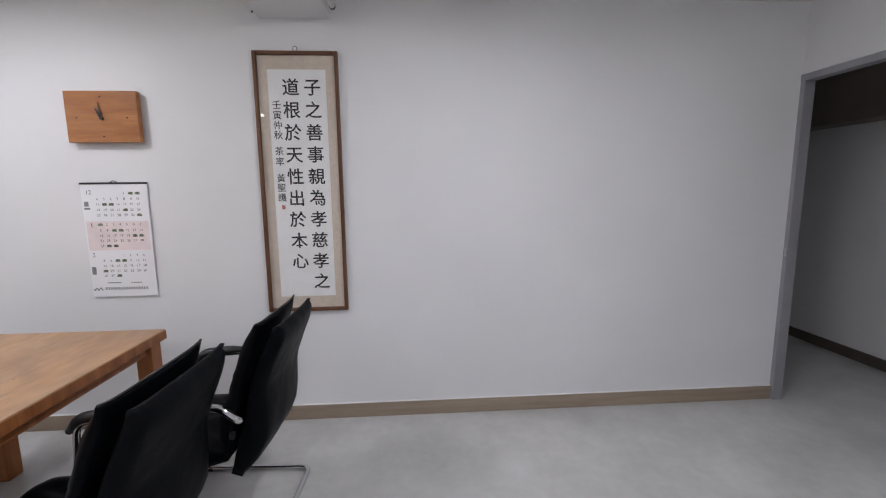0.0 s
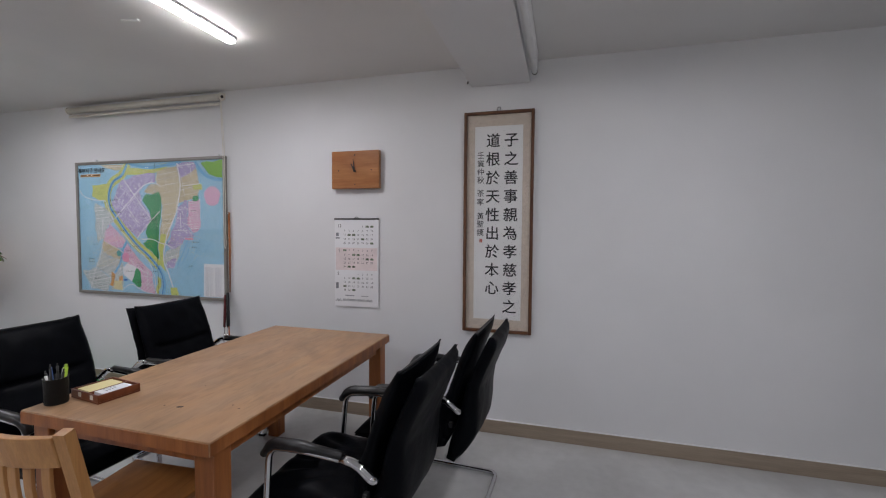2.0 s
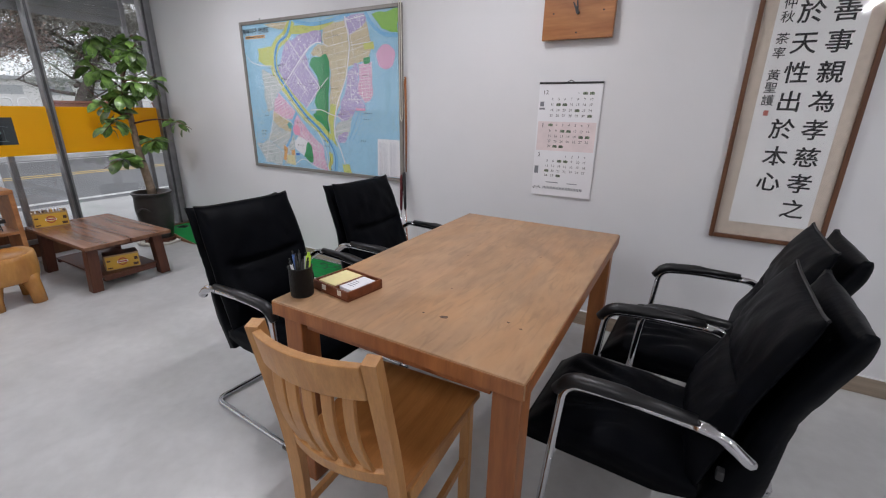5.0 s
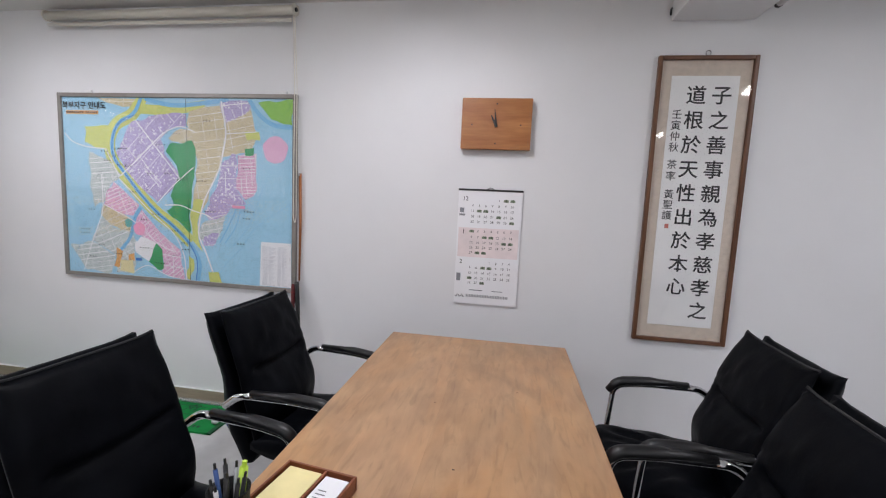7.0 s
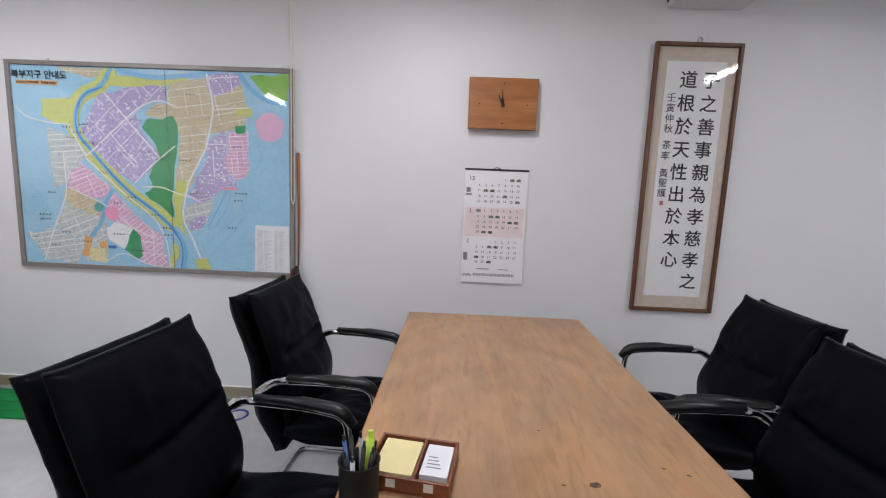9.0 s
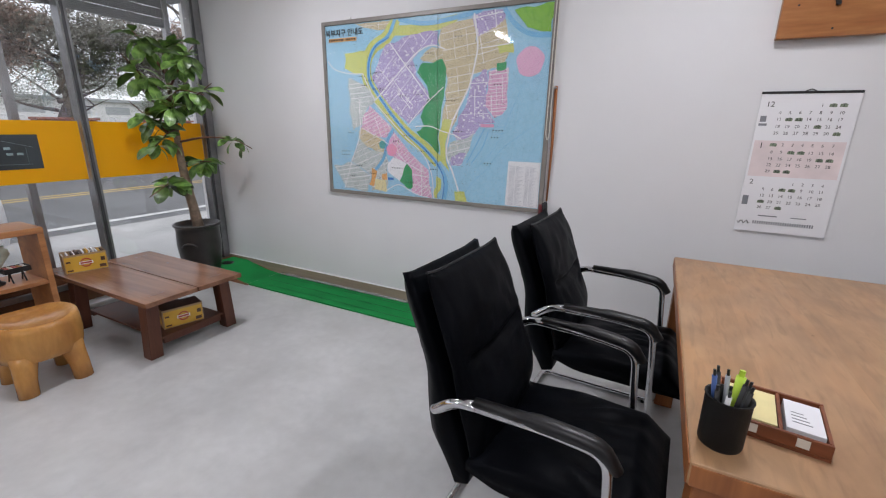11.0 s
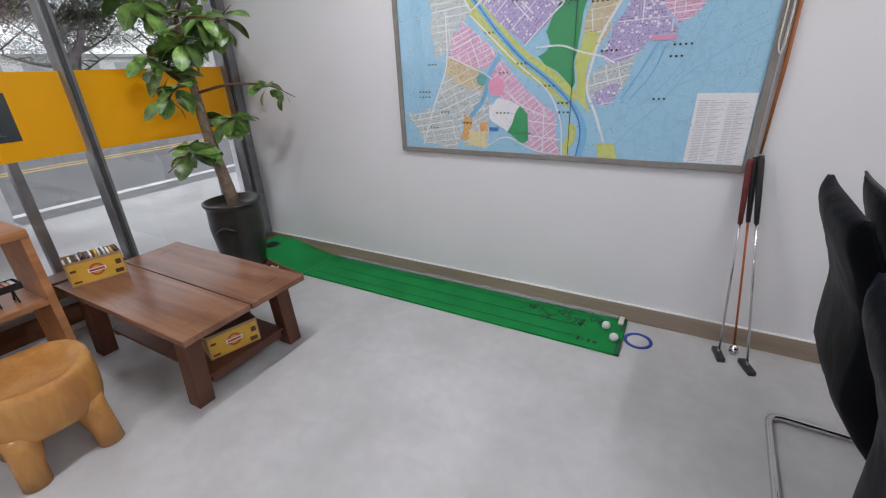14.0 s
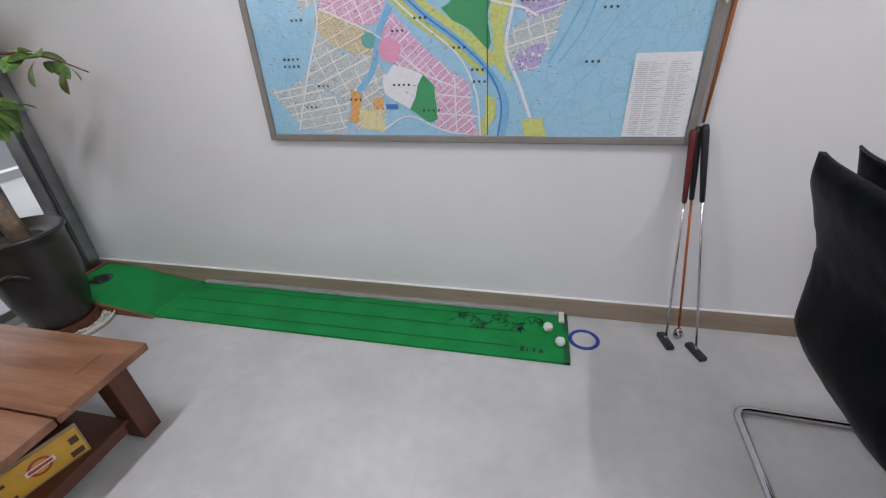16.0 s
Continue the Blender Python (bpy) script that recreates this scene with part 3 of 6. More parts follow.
# ---- ceiling lamps ----
def ceiling_light(x, y, length=0.57):
    t = thing("ceiling_light", (x, y, CEIL), "lit white slim bar lamp fixed to the ceiling", "ceiling lamp", "ceiling lamps")
    part("housing", box((-0.03, -length / 2, -0.018), (0.03, length / 2, 0)), M["white"], t, bevel=0.004)
    part("diffuser", box((-0.028, -length / 2 + 0.006, -0.04), (0.028, length / 2 - 0.006, -0.0182)), GLOW, t, "bright white diffuser", bevel=0.01)
    return t


GLOW = glowing("lamp_glow", (1.0, 0.985, 0.97), 45.0)
# last entry (2.3, 0.4): unseen lamp, added at half power to brighten the east side
LAMPS = [(-3.91, 2.22), (-1.6, 2.27), (0.9, 1.85), (-3.91, 0.0), (-1.6, -0.2), (0.95, -0.9), (2.3, 0.4)]
for x, y in LAMPS:
    ceiling_light(x, y)
    li = new("lamp_light", bpy.data.lights.new("lamp_light", "AREA"))
    li.data.shape, li.data.size, li.data.size_y = "RECTANGLE", 0.06, 0.6
    li.data.energy, li.data.color, li.data.spread = LAMP_W * (1.3 if x < -3 else 0.5 if x > 2 else 1.0), (0.965, 0.962, 1.07), radians(180)
    li.matrix_world = pose(x, y, CEIL - 0.055)


# ---- office armchairs ----
def office_armchair(x, y, rz, label):
    """Black cushioned cantilever chair, facing its own +x."""
    t = thing("office_armchair", (x, y, 0), label, "chair", "chairs round the table", rz)
    back = [(-0.205, 0.40), (-0.225, 0.50), (-0.25, 0.60), (-0.27, 0.70), (-0.305, 0.80), (-0.335, 0.875), (-0.36, 0.942)]

    def at(v):
        k = min(v * (len(back) - 1), len(back) - 1.001)
        i = int(k)
        f = k - i
        return Vector((back[i][0] * (1 - f) + back[i + 1][0] * f, 0, back[i][1] * (1 - f) + back[i + 1][1] * f))

    def puff(u, v):
        e = max(0, 4 * u * (1 - u)) ** 0.24 * max(0, 1 - (max(0, v - 0.78) / 0.22) ** 2) ** 0.5 * max(0, 1 - (max(0, 0.16 - v) / 0.16) ** 2) ** 0.5
        return max(0, e)

    def half(u, v):
        w = 0.224 + 0.014 * math.sin(v * 3.1)
        ear = 0.012 * (abs(2 * u - 1) ** 6) * (v > 0.93) * (v - 0.93) / 0.07
        return (2 * u - 1) * (w + ear * 0.3), ear * 0.8

    def crease(u, v):
        c = 0.5 - 0.04 * math.cos((2 * u - 1) * 1.4) + 0.03
        side = min(1, max(0, (0.42 - abs(u - 0.5)) * 12))
        return 0.028 * math.exp(-((v - c) / 0.02) ** 2) * side

    def wrinkle(u, v, s):
        f = 0
        for cu in (0.1, 0.9):
            du, dv = (u - cu) * 0.5, (v - 0.53) * 0.56
            f += 0.0035 * math.sin(9 * math.atan2(dv, du) + s) * math.exp(-((du * du + dv * dv) ** 0.5 - 0.07) ** 2 / 0.003)
        return f + 0.006 * noise.noise(Vector((u * 5 + s, v * 6, s))) + 0.003 * noise.noise(Vector((u * 16, v * 9 + s, s)))

    def front(u, v):
        p = at(v)
        w, e = half(u, v)
        bulge = 0.042 * math.exp(-((v - 0.26) / 0.15) ** 2) + 0.008 * math.exp(-((v - 0.74) / 0.16) ** 2)
        th = 0.004 + 0.032 * puff(u, v) + bulge * puff(u, v) - crease(u, v) + wrinkle(u, v, 1.3) * puff(u, v)
        return Vector((p.x + th, w, p.z + e))

    def mid(u, v):
        p = at(v)
        w, e = half(u, v)
        return Vector((p.x - 0.018 * puff(u, v) - 0.004, w, p.z + e))

    def sfront(u, v):
        p = at(v)
        w, e = half(u, v)
        drop = 0.06 * max(0, 1 - v / 0.22) ** 1.3
        return Vector((p.x - 0.045 - 0.022 * v + 0.016 * puff(u, v) + 0.03 * max(0, 1 - v / 0.2), w * 0.99, p.z - 0.012 + e - drop))

    def sback(u, v):
        p = at(v)
        w, e = half(u, v)
        low = 0.042 * math.exp(-((v - 0.12) / 0.24) ** 2) * min(1, 6 * v + 0.2)
        drop = 0.075 * max(0, 1 - v / 0.22) ** 1.3
        return Vector((p.x - 0.052 - 0.03 * v - 0.05 * puff(u, v) - low + wrinkle(u, v, 7.7) * 0.6, w * 0.99, p.z - 0.012 + e - drop))

    bk = part("backrest", slab(front, mid, 24, 40), M["leather"], t, "black padded leather cushion with a cross seam", True)
    part("seam", tube([Vector((0.0, 0, 0)) + front(u / 20, 1.0) + Vector((-0.006, 0, 0.002)) for u in range(21)], 0.004, 6), M["arm"], bk)
    part("back_shell", slab(sfront, sback, 20, 28), M["leather"], t, "black leather back shell", True)

    def stop(u, v):
        x = -0.22 + 0.5 * u
        w = 0.242 - 0.008 * u
        e = min(1, 8 * u, 8 * (1 - u)) ** 0.5 * min(1, 7 * v, 7 * (1 - v)) ** 0.5
        z = 0.44 - 0.02 * math.exp(-((u - 0.1) / 0.2) ** 2) + 0.028 * e - 0.062 * max(0, u - 0.84) / 0.16
        ridge = 0.007 * math.sin(11 * math.atan2(2 * v - 1, u - 0.1) * 1.6) * math.exp(-((u - 0.6) / 0.2) ** 2) * e + 0.003 * math.sin(30 * math.atan2(2 * v - 1, u + 0.1)) * math.exp(-((u - 0.55) / 0.15) ** 2) * e
        return Vector((x, (2 * v - 1) * w, z + ridge + 0.01 * noise.noise(Vector((u * 5, v * 5, 3.3))) * e))

    def sbot(u, v):
        p = stop(u, v)
        return Vector((p.x, p.y, 0.378 - 0.01 * min(1, 6 * u, 6 * (1 - u)) + 0.018 * (1 - min(1, 5 * u))))

    part("seat", slab(stop, sbot, 26, 26), M["leather"], t, "black wrinkled leather seat pad", True)

    def ctop(u, v):
        x = -0.215 + 0.49 * u
        return Vector((x, (2 * v - 1) * 0.236, 0.372 + 0.03 * max(0, 1 - 5 * u)))

    def cbot(u, v):
        e = min(1, 6 * u, 6 * (1 - u)) ** 0.5 * min(1, 6 * v, 6 * (1 - v)) ** 0.5
        x = -0.215 + 0.49 * u
        return Vector((x, (2 * v - 1) * 0.236, 0.366 - 0.04 * e + 0.03 * max(0, 1 - 5 * u)))

    part("seat_shell", slab(ctop, cbot, 14, 10), M["leather"], t, "", True)
    r = 0.0125
    side = [(-0.285, 0.288, 0.6), (-0.225, 0.287, 0.645), (0.0, 0.276, 0.645), (0.14, 0.268, 0.63), (0.158, 0.268, 0.4), (0.185, 0.268, 0.013), (-0.38, 0.262, 0.013)]
    fr = side + [(x, -y, z) for x, y, z in reversed(side)]
    part("tube_frame", tube(rounded(fr, 0.05), r, 12), M["chrome"], t, "chrome cantilever tube frame", True)
    part("cross_bar", tube([(0.16, -0.266, 0.36), (0.16, 0.266, 0.36)], 0.011, 10), M["chrome"], t, "chrome cross bar", True)
    part("side_tab", box((-0.262, 0.24, 0.5), (-0.244, 0.265, 0.525)), M["black"], t, "small black strap tab", bevel=0.003)
    for k in (-1, 1):
        part("bracket", tube(rounded([(-0.175, k * 0.285, 0.648), (-0.235, k * 0.289, 0.645), (-0.292, k * 0.286, 0.598), (-0.3, k * 0.275, 0.59)], 0.03), 0.0165, 12, flat=0.85), M["chrome"], t, "chrome arm bracket", True)
        path = rounded([(-0.18, k * 0.285, 0.660), (0.0, k * 0.277, 0.662), (0.125, k * 0.269, 0.65), (0.165, k * 0.268, 0.6)], 0.05)
        rad = [0.016 + 0.008 * min(1, i / 3, (len(path) - 1 - i) / 3 + 0.3) for i in range(len(path))]
        part("armrest", tube(path, rad, 12, flat=0.8), M["arm"], t, "black padded armrest", True)
        part("rubber_foot", tube([(0.13, k * 0.268, 0.008), (0.17, k * 0.268, 0.008)], 0.016, 8), M["black"], t)
    return t


office_armchair(-1.915, 1.868, -3, "black leather cantilever armchair with chrome arms beside the pen holder")
office_armchair(-1.84, 2.6, -3, "black leather cantilever armchair between table and map wall")
office_armchair(-0.58, 1.995, 177.5, "black leather cantilever armchair pushed under the wooden table")
office_armchair(-0.432, 2.6, 177.5, "black leather cantilever office armchair in front of the framed calligraphy")

# ---- meeting table ----
KNOTS = [(-1.106, 1.696, 0.013), (-1.175, 1.689, 0.005), (-0.923, 1.766, 0.006), (-0.877, 1.746, 0.006), (-1.19, 1.9, 0.004), (-1.3, 2.25, 0.004), (-1.02, 2.4, 0.004)]
TX0, TX1, TY0, TY1, TZ = -1.652, -0.777, 1.503, 2.975, 0.75
tb = thing("meeting_table", ((TX0 + TX1) / 2, (TY0 + TY1) / 2, 0), "worn brown solid wood meeting table with square legs", "table")
hx, hy = (TX1 - TX0) / 2, (TY1 - TY0) / 2
part("tabletop", box((-hx, -hy, TZ - 0.05), (hx, hy, TZ)), M["table"], tb, "worn brown planked top with knots", bevel=0.004)
for sx in (-1, 1):
    part("edge_band", box((sx * (hx + 0.001) - 0.0015, -hy + 0.003, TZ - 0.049), (sx * (hx + 0.001) + 0.0015, hy - 0.003, TZ - 0.005)), M["table_leg"], tb, "reddish-brown table edge", bevel=0.001)
    part("edge_band", box((-hx + 0.003, sx * (hy + 0.001) - 0.0015, TZ - 0.049), (hx - 0.003, sx * (hy + 0.001) + 0.0015, TZ - 0.005)), M["table_leg"], tb, "reddish-brown table edge", bevel=0.001)
for sx in (-1, 1):
    for sy in (-1, 1):
        part("leg", box((sx * (hx - 0.055) - 0.04, sy * (hy - 0.07) - 0.04, 0), (sx * (hx - 0.055) + 0.04, sy * (hy - 0.07) + 0.04, TZ - 0.0505)), M["table_leg"], tb, bevel=0.005)
    part("apron", box((sx * (hx - 0.05) - 0.014, -hy + 0.12, TZ - 0.1), (sx * (hx - 0.05) + 0.014, hy - 0.12, TZ - 0.0505)), M["table_leg"], tb, bevel=0.002)
for sy in (-1, 1):
    part("apron", box((-hx + 0.105, sy * (hy - 0.06) - 0.014, TZ - 0.1), (hx - 0.105, sy * (hy - 0.06) + 0.014, TZ - 0.0505)), M["table_leg"], tb, bevel=0.002)


# knots and checks in the table top
_r = random.Random(12)
for kx, ky, ks in KNOTS:
    bm = bmesh.new()
    vs = []
    for i in range(12):
        a = i / 12 * 6.283
        rr_ = ks * (1 + _r.uniform(-0.35, 0.35))
        vs.append(bm.verts.new((kx - (TX0 + TX1) / 2 + rr_ * math.cos(a), ky - (TY0 + TY1) / 2 + 0.7 * rr_ * math.sin(a), TZ + 0.0004)))
    bm.faces.new(vs)
    part("knot", bm, M["knot"], tb, "small dark knot in the wood")

# ---- slatted oak chair, facing +y ----
def slat_chair(x, y, rz):
    t = thing("wooden_chair", (x, y, 0), "pale oak chair with a slatted back at the table end", "chair", "", rz)
    for k in (-1, 1):
        part("post", tube(rounded([(k * 0.18, -0.2, 0), (k * 0.172, -0.2, 0.42), (k * 0.168, -0.29, 0.87)], 0.2, 8), 0.024, 4), M["oak"], t)
        part("leg", box((k * 0.18 - 0.018, 0.19, 0), (k * 0.18 + 0.018, 0.225, 0.425)), M["oak"], t, bevel=0.004)
        part("side_rail", box((k * 0.18 - 0.011, -0.18, 0.37), (k * 0.18 + 0.011, 0.19, 0.425)), M["oak"], t, bevel=0.003)
        part("stretcher", box((k * 0.18 - 0.009, -0.18, 0.18), (k * 0.18 + 0.009, 0.19, 0.21)), M["oak"], t, bevel=0.003)
    part("front_rail", box((-0.18, 0.2, 0.37), (0.18, 0.22, 0.425)), M["oak"], t, bevel=0.003)

    def curved(z0, z1, y0, y1, th, w=0.152):
        def f(u, v):
            return Vector(((2 * u - 1) * w, y0 + (y1 - y0) * v - 0.03 * (1 - (2 * u - 1) ** 2), z0 + (z1 - z0) * v))
        return slab(f, lambda u, v: f(u, v) + Vector((0, -th, 0)), 12, 2)

    part("top_rail", curved(0.765, 0.86, -0.268, -0.29, 0.024), M["oak"], t, bevel=0.003)
    part("lower_rail", curved(0.47, 0.51, -0.205, -0.212, 0.02), M["oak"], t, bevel=0.003)
    for i in range(5):
        u = 0.16 + 0.17 * i
        xx, dd = (2 * u - 1) * 0.155, 0.03 * (1 - (2 * u - 1) ** 2)
        part("slat", slab(lambda a, b: Vector((xx - 0.016 + 0.032 * a, -0.21 - dd - 0.06 * b - 0.02 * math.sin(b * 3.14), 0.505 + 0.265 * b)),
                          lambda a, b: Vector((xx - 0.016 + 0.032 * a, -0.221 - dd - 0.06 * b - 0.02 * math.sin(b * 3.14), 0.505 + 0.265 * b)), 1, 8), M["oak"], t, bevel=0.002)

    def st(u, v):
        w = 0.185 + 0.025 * v
        return Vector(((2 * u - 1) * w, -0.2 + 0.45 * v, 0.452 - 0.012 * math.sin(u * 3.14) * math.sin(v * 3.14)))
    part("seat", slab(st, lambda u, v: st(u, v) * 1.0 - Vector((0, 0, st(u, v).z - 0.426)), 14, 14), M["oak_seat"], t, "orange-brown polished wooden seat", bevel=0.005)
    return t


slat_chair(-1.21, 1.535, 3)


# ---- lettering ----
_pen = bpy.data.curves.new("lettering", "FONT")
_pen.align_x, _pen.align_y = "CENTER", "CENTER"
_pen_ob = new("lettering", _pen)


def lettering(items, lift, bold=0.0, slant=0.0):
    """One mesh of flat writing on a wall that faces -y; items of (text, x, z, size)."""
    bm = bmesh.new()
    for body, x, z, size in items:
        _pen.body, _pen.size, _pen.offset, _pen.shear = body, size, bold * size, slant
        _pen.resolution_u = 3
        me = bpy.data.meshes.new_from_object(_pen_ob.evaluated_get(bpy.context.evaluated_depsgraph_get()))
        me.transform(Matrix.Translation((x, lift, z)) @ Matrix.Rotation(radians(90), 4, "X"))
        bm.from_mesh(me)
        bpy.data.meshes.remove(me)
    return bm


def plate(pts, y, bm=None):
    """A thin flat shape on a wall that faces -y, from a few corners (x, z)."""
    bm = bm or bmesh.new()
    f = bm.faces.new([bm.verts.new((x, y, z)) for x, z in pts])
    f.normal_update()
    if f.normal.y > 0:
        f.normal_flip()
    return bm


# ---- framed calligraphy ----
pf = thing("calligraphy_scroll", (-0.126, NORTH, 1.487), "tall wood-framed black brush calligraphy on white paper under glass", "framed calligraphy")
W2, H2 = 0.24, 0.764
for lo, hi in (((-W2, -0.028, -H2), (-W2 + 0.021, 0, H2)), ((W2 - 0.021, -0.028, -H2), (W2, 0, H2)), ((-W2 + 0.021, -0.027, H2 - 0.021), (W2 - 0.021, 0, H2)), ((-W2 + 0.021, -0.027, -H2), (W2 - 0.021, 0, -H2 + 0.021))):
    part("frame_bar", box(lo, hi), M["frame_wood"], pf, bevel=0.004)
part("mount", box((-W2 + 0.021, -0.008, -H2 + 0.021), (W2 - 0.021, -0.001, H2 - 0.021)), material("linen_mount", (0.58, 0.5, 0.42), 0.8, vary=0.05, scale=40, bump=0.2, bscale=300), pf, "beige silk mount")
part("paper", box((-0.165, -0.011, -0.672), (0.165, -0.0085, 0.665)), material("rice_paper", (0.76, 0.76, 0.755), 0.8, vary=0.025, scale=6), pf, "white rice paper")
_big = [(c, 0.086, 0.56 - 0.1273 * i, 0.1) for i, c in enumerate("子之善事親為孝慈孝之")]
_big += [(c, -0.037, 0.56 - 0.1273 * i, 0.1) for i, c in enumerate("道根於天性出於木心")]
part("brush_stroke", plate([(-0.056, -0.36), (-0.018, -0.36), (-0.018, -0.351), (-0.056, -0.351)], -0.0119), material("brush_ink", (0.012, 0.012, 0.014), 0.6), pf, "short black brush stroke")
_small = [(c, -0.122, z, 0.052) for c, z in zip("壬寅仲秋茶率黃聖護", (0.465, 0.408, 0.351, 0.294, 0.203, 0.142, 0.045, -0.01, -0.068))]
M["ink"] = material("ink", (0.012, 0.012, 0.014), 0.6, vary=0.3, scale=30)
part("writing", lettering(_big, -0.0118, 0.013), M["ink"], pf, "black brush characters")
tagged(part("signature", lettering(_small, -0.0118, 0.008), M["ink"], pf, "small black brush characters"), kind="stuff")
part("seal", plate([(-0.127, -0.135), (-0.107, -0.135), (-0.107, -0.111), (-0.127, -0.111)], -0.0118), material("seal_red", (0.5, 0.16, 0.13), 0.7), pf, "small faded red seal")
g = part("glass", box((-W2 + 0.021, -0.02, -H2 + 0.021), (W2 - 0.021, -0.018, H2 - 0.021)), M["cover"], pf)
g.visible_shadow = False
part("hook", tube([(0.012 * math.cos(a / 12 * 6.283), -0.012, H2 + 0.014 + 0.014 * math.sin(a / 12 * 6.283)) for a in range(12)], 0.003, 6, closed=True), M["chrome"], pf, "small metal hanging ring", True)

# ---- clock ----
ck = thing("wall_clock", (-1.194, NORTH, 1.882), "rectangular brown wooden wall clock with black hands", "clock")
part("clock_body", box((-0.194, -0.05, -0.14), (0.194, -0.012, 0.14)), M["clock"], ck, bevel=0.004)
part("back_block", box((-0.12, -0.0118, -0.08), (0.12, 0, 0.08)), M["frame_wood"], ck)
for n_, ang, ln, wd in (("minute_hand", 97, 0.088, 0.006), ("hour_hand", 118, 0.062, 0.009)):
    a = radians(ang)
    c_, s_ = math.cos(a), math.sin(a)
    part(n_, plate([(0.0 + s_ * wd, -0.01 - c_ * wd), (c_ * ln + s_ * wd * 0.3, -0.01 + s_ * ln - c_ * wd * 0.3), (c_ * ln - s_ * wd * 0.3, -0.01 + s_ * ln + c_ * wd * 0.3), (-s_ * wd, -0.01 + c_ * wd)], -0.058), M["black"], ck)
part("hub", tube([(0, -0.05, -0.01), (0, -0.062, -0.01)], 0.009, 12), M["black"], ck)
for x, z in ((0, 0.108), (0.135, -0.006), (0, -0.108), (-0.135, -0.006)):
    part("hour_mark", tube([(x, -0.049, z), (x, -0.053, z)], 0.0045, 8), M["black"], ck)

# ---- calendar ----
cl = thing("wall_calendar", (-1.203, NORTH, 1.18), "white three-month paper wall calendar with rows of dates", "calendar")
M["paper"] = material("calendar_paper", (0.8, 0.8, 0.82), 0.5, vary=0.01)
for i in range(3):
    part("paper", slab(lambda u, v: Vector((-0.184 + 0.368 * u, -0.012, 0.335 - 0.67 * v)), lambda u, v: Vector((-0.184 + 0.368 * u, -0.0075, 0.335 - 0.67 * v)), 2, 1), M["paper"], cl) if i == 0 else None
part("binding", box((-0.186, -0.016, 0.33), (0.186, -0.002, 0.341)), M["black"], cl, "black top binding strip", bevel=0.002)
part("hanger", tube([(-0.02, -0.008, 0.341), (0, -0.008, 0.35), (0.02, -0.008, 0.341)], 0.0025, 6), M["black"], cl)
_yc = -0.0128


def col(cx):
    return -0.184 + (cx + 20) * 0.00111


def row(cy):
    return 0.335 - (cy - 607) * 0.00109


part("tint_panel", plate([(col(-12), row(808)), (col(302), row(808)), (col(302), row(966)), (col(-12), row(966))], _yc + 0.0004), material("pink_tint", (0.78, 0.68, 0.68), 0.6), cl, "pale pink middle month panel")
_dates, _marks = [], []
for first, count, rows, marked in ((4, 31, (660, 690, 718, 748, 776), (2, 3, 12, 13, 22, 31)), (0, 31, (826, 858, 887, 914, 942), (1, 10, 11, 20, 21, 30, 31)), (3, 28, (995, 1023, 1052, 1080, 1106), (7, 8, 19, 28))):
    for k in range(count):
        c_, r_ = (first + k) % 7, (first + k) // 7
        if r_ > 4:
            continue
        x, z = col(57 + 34 * c_), row(rows[r_])
        _dates.append((str(k + 1), x, z, 0.02))
        if k + 1 in marked:
            _marks.append((x, z))
tagged(part("small_dates", lettering(_dates, _yc), M["ink"], cl, "small black printed dates"), kind="stuff")
for body_, cx_, cy_, sz_ in (("12", 17, 655, 0.034), ("1", 15, 830, 0.04), ("2", 8, 992, 0.034)):
    part("month_number", lettering([(body_, col(cx_), row(cy_), sz_)], _yc), M["ink"], cl)
M["mark"] = material("mark_green", (0.2, 0.25, 0.17), 0.6, vary=0.3, scale=60)
for x, z in _marks:
    part("date_mark", plate([(x - 0.014, z - 0.007), (x + 0.014, z - 0.008), (x + 0.015, z + 0.005), (x + 0.004, z + 0.009), (x - 0.012, z + 0.006)], _yc + 0.0001), M["mark"], cl, "small grey-green printed mark")
bm = bmesh.new()
for x0, x1, z0, z1 in ((-10, 12, 703, 728), (-12, 18, 735, 745), (-12, 10, 1056, 1098), (60, 130, 1143, 1148), (180, 235, 1144, 1148)):
    plate([(col(x0), row(z0)), (col(x1), row(z0)), (col(x1), row(z1)), (col(x0), row(z1))], _yc, bm)
for i in range(26):
    plate([(col(45 + 8.6 * i), row(1170)), (col(50 + 8.6 * i), row(1170)), (col(50 + 8.6 * i), row(1184)), (col(45 + 8.6 * i), row(1186))], _yc, bm)
tagged(part("footer_print", bm, material("print_grey", (0.22, 0.23, 0.25), 0.6), cl, "grey printed lines and blocks"), kind="stuff")
part("footer_emblem", tube([(col(-14 + 6 * i), _yc, row(1180 + 9 * math.sin(i * 1.9))) for i in range(9)], 0.0022, 5), M["ink"], cl, "black swirl emblem")

# ---- map ----
mp = thing("wall_map", (-3.249, NORTH, 1.43), "large colourful framed city district map", "map")
MW, MH = 0.826, 0.584


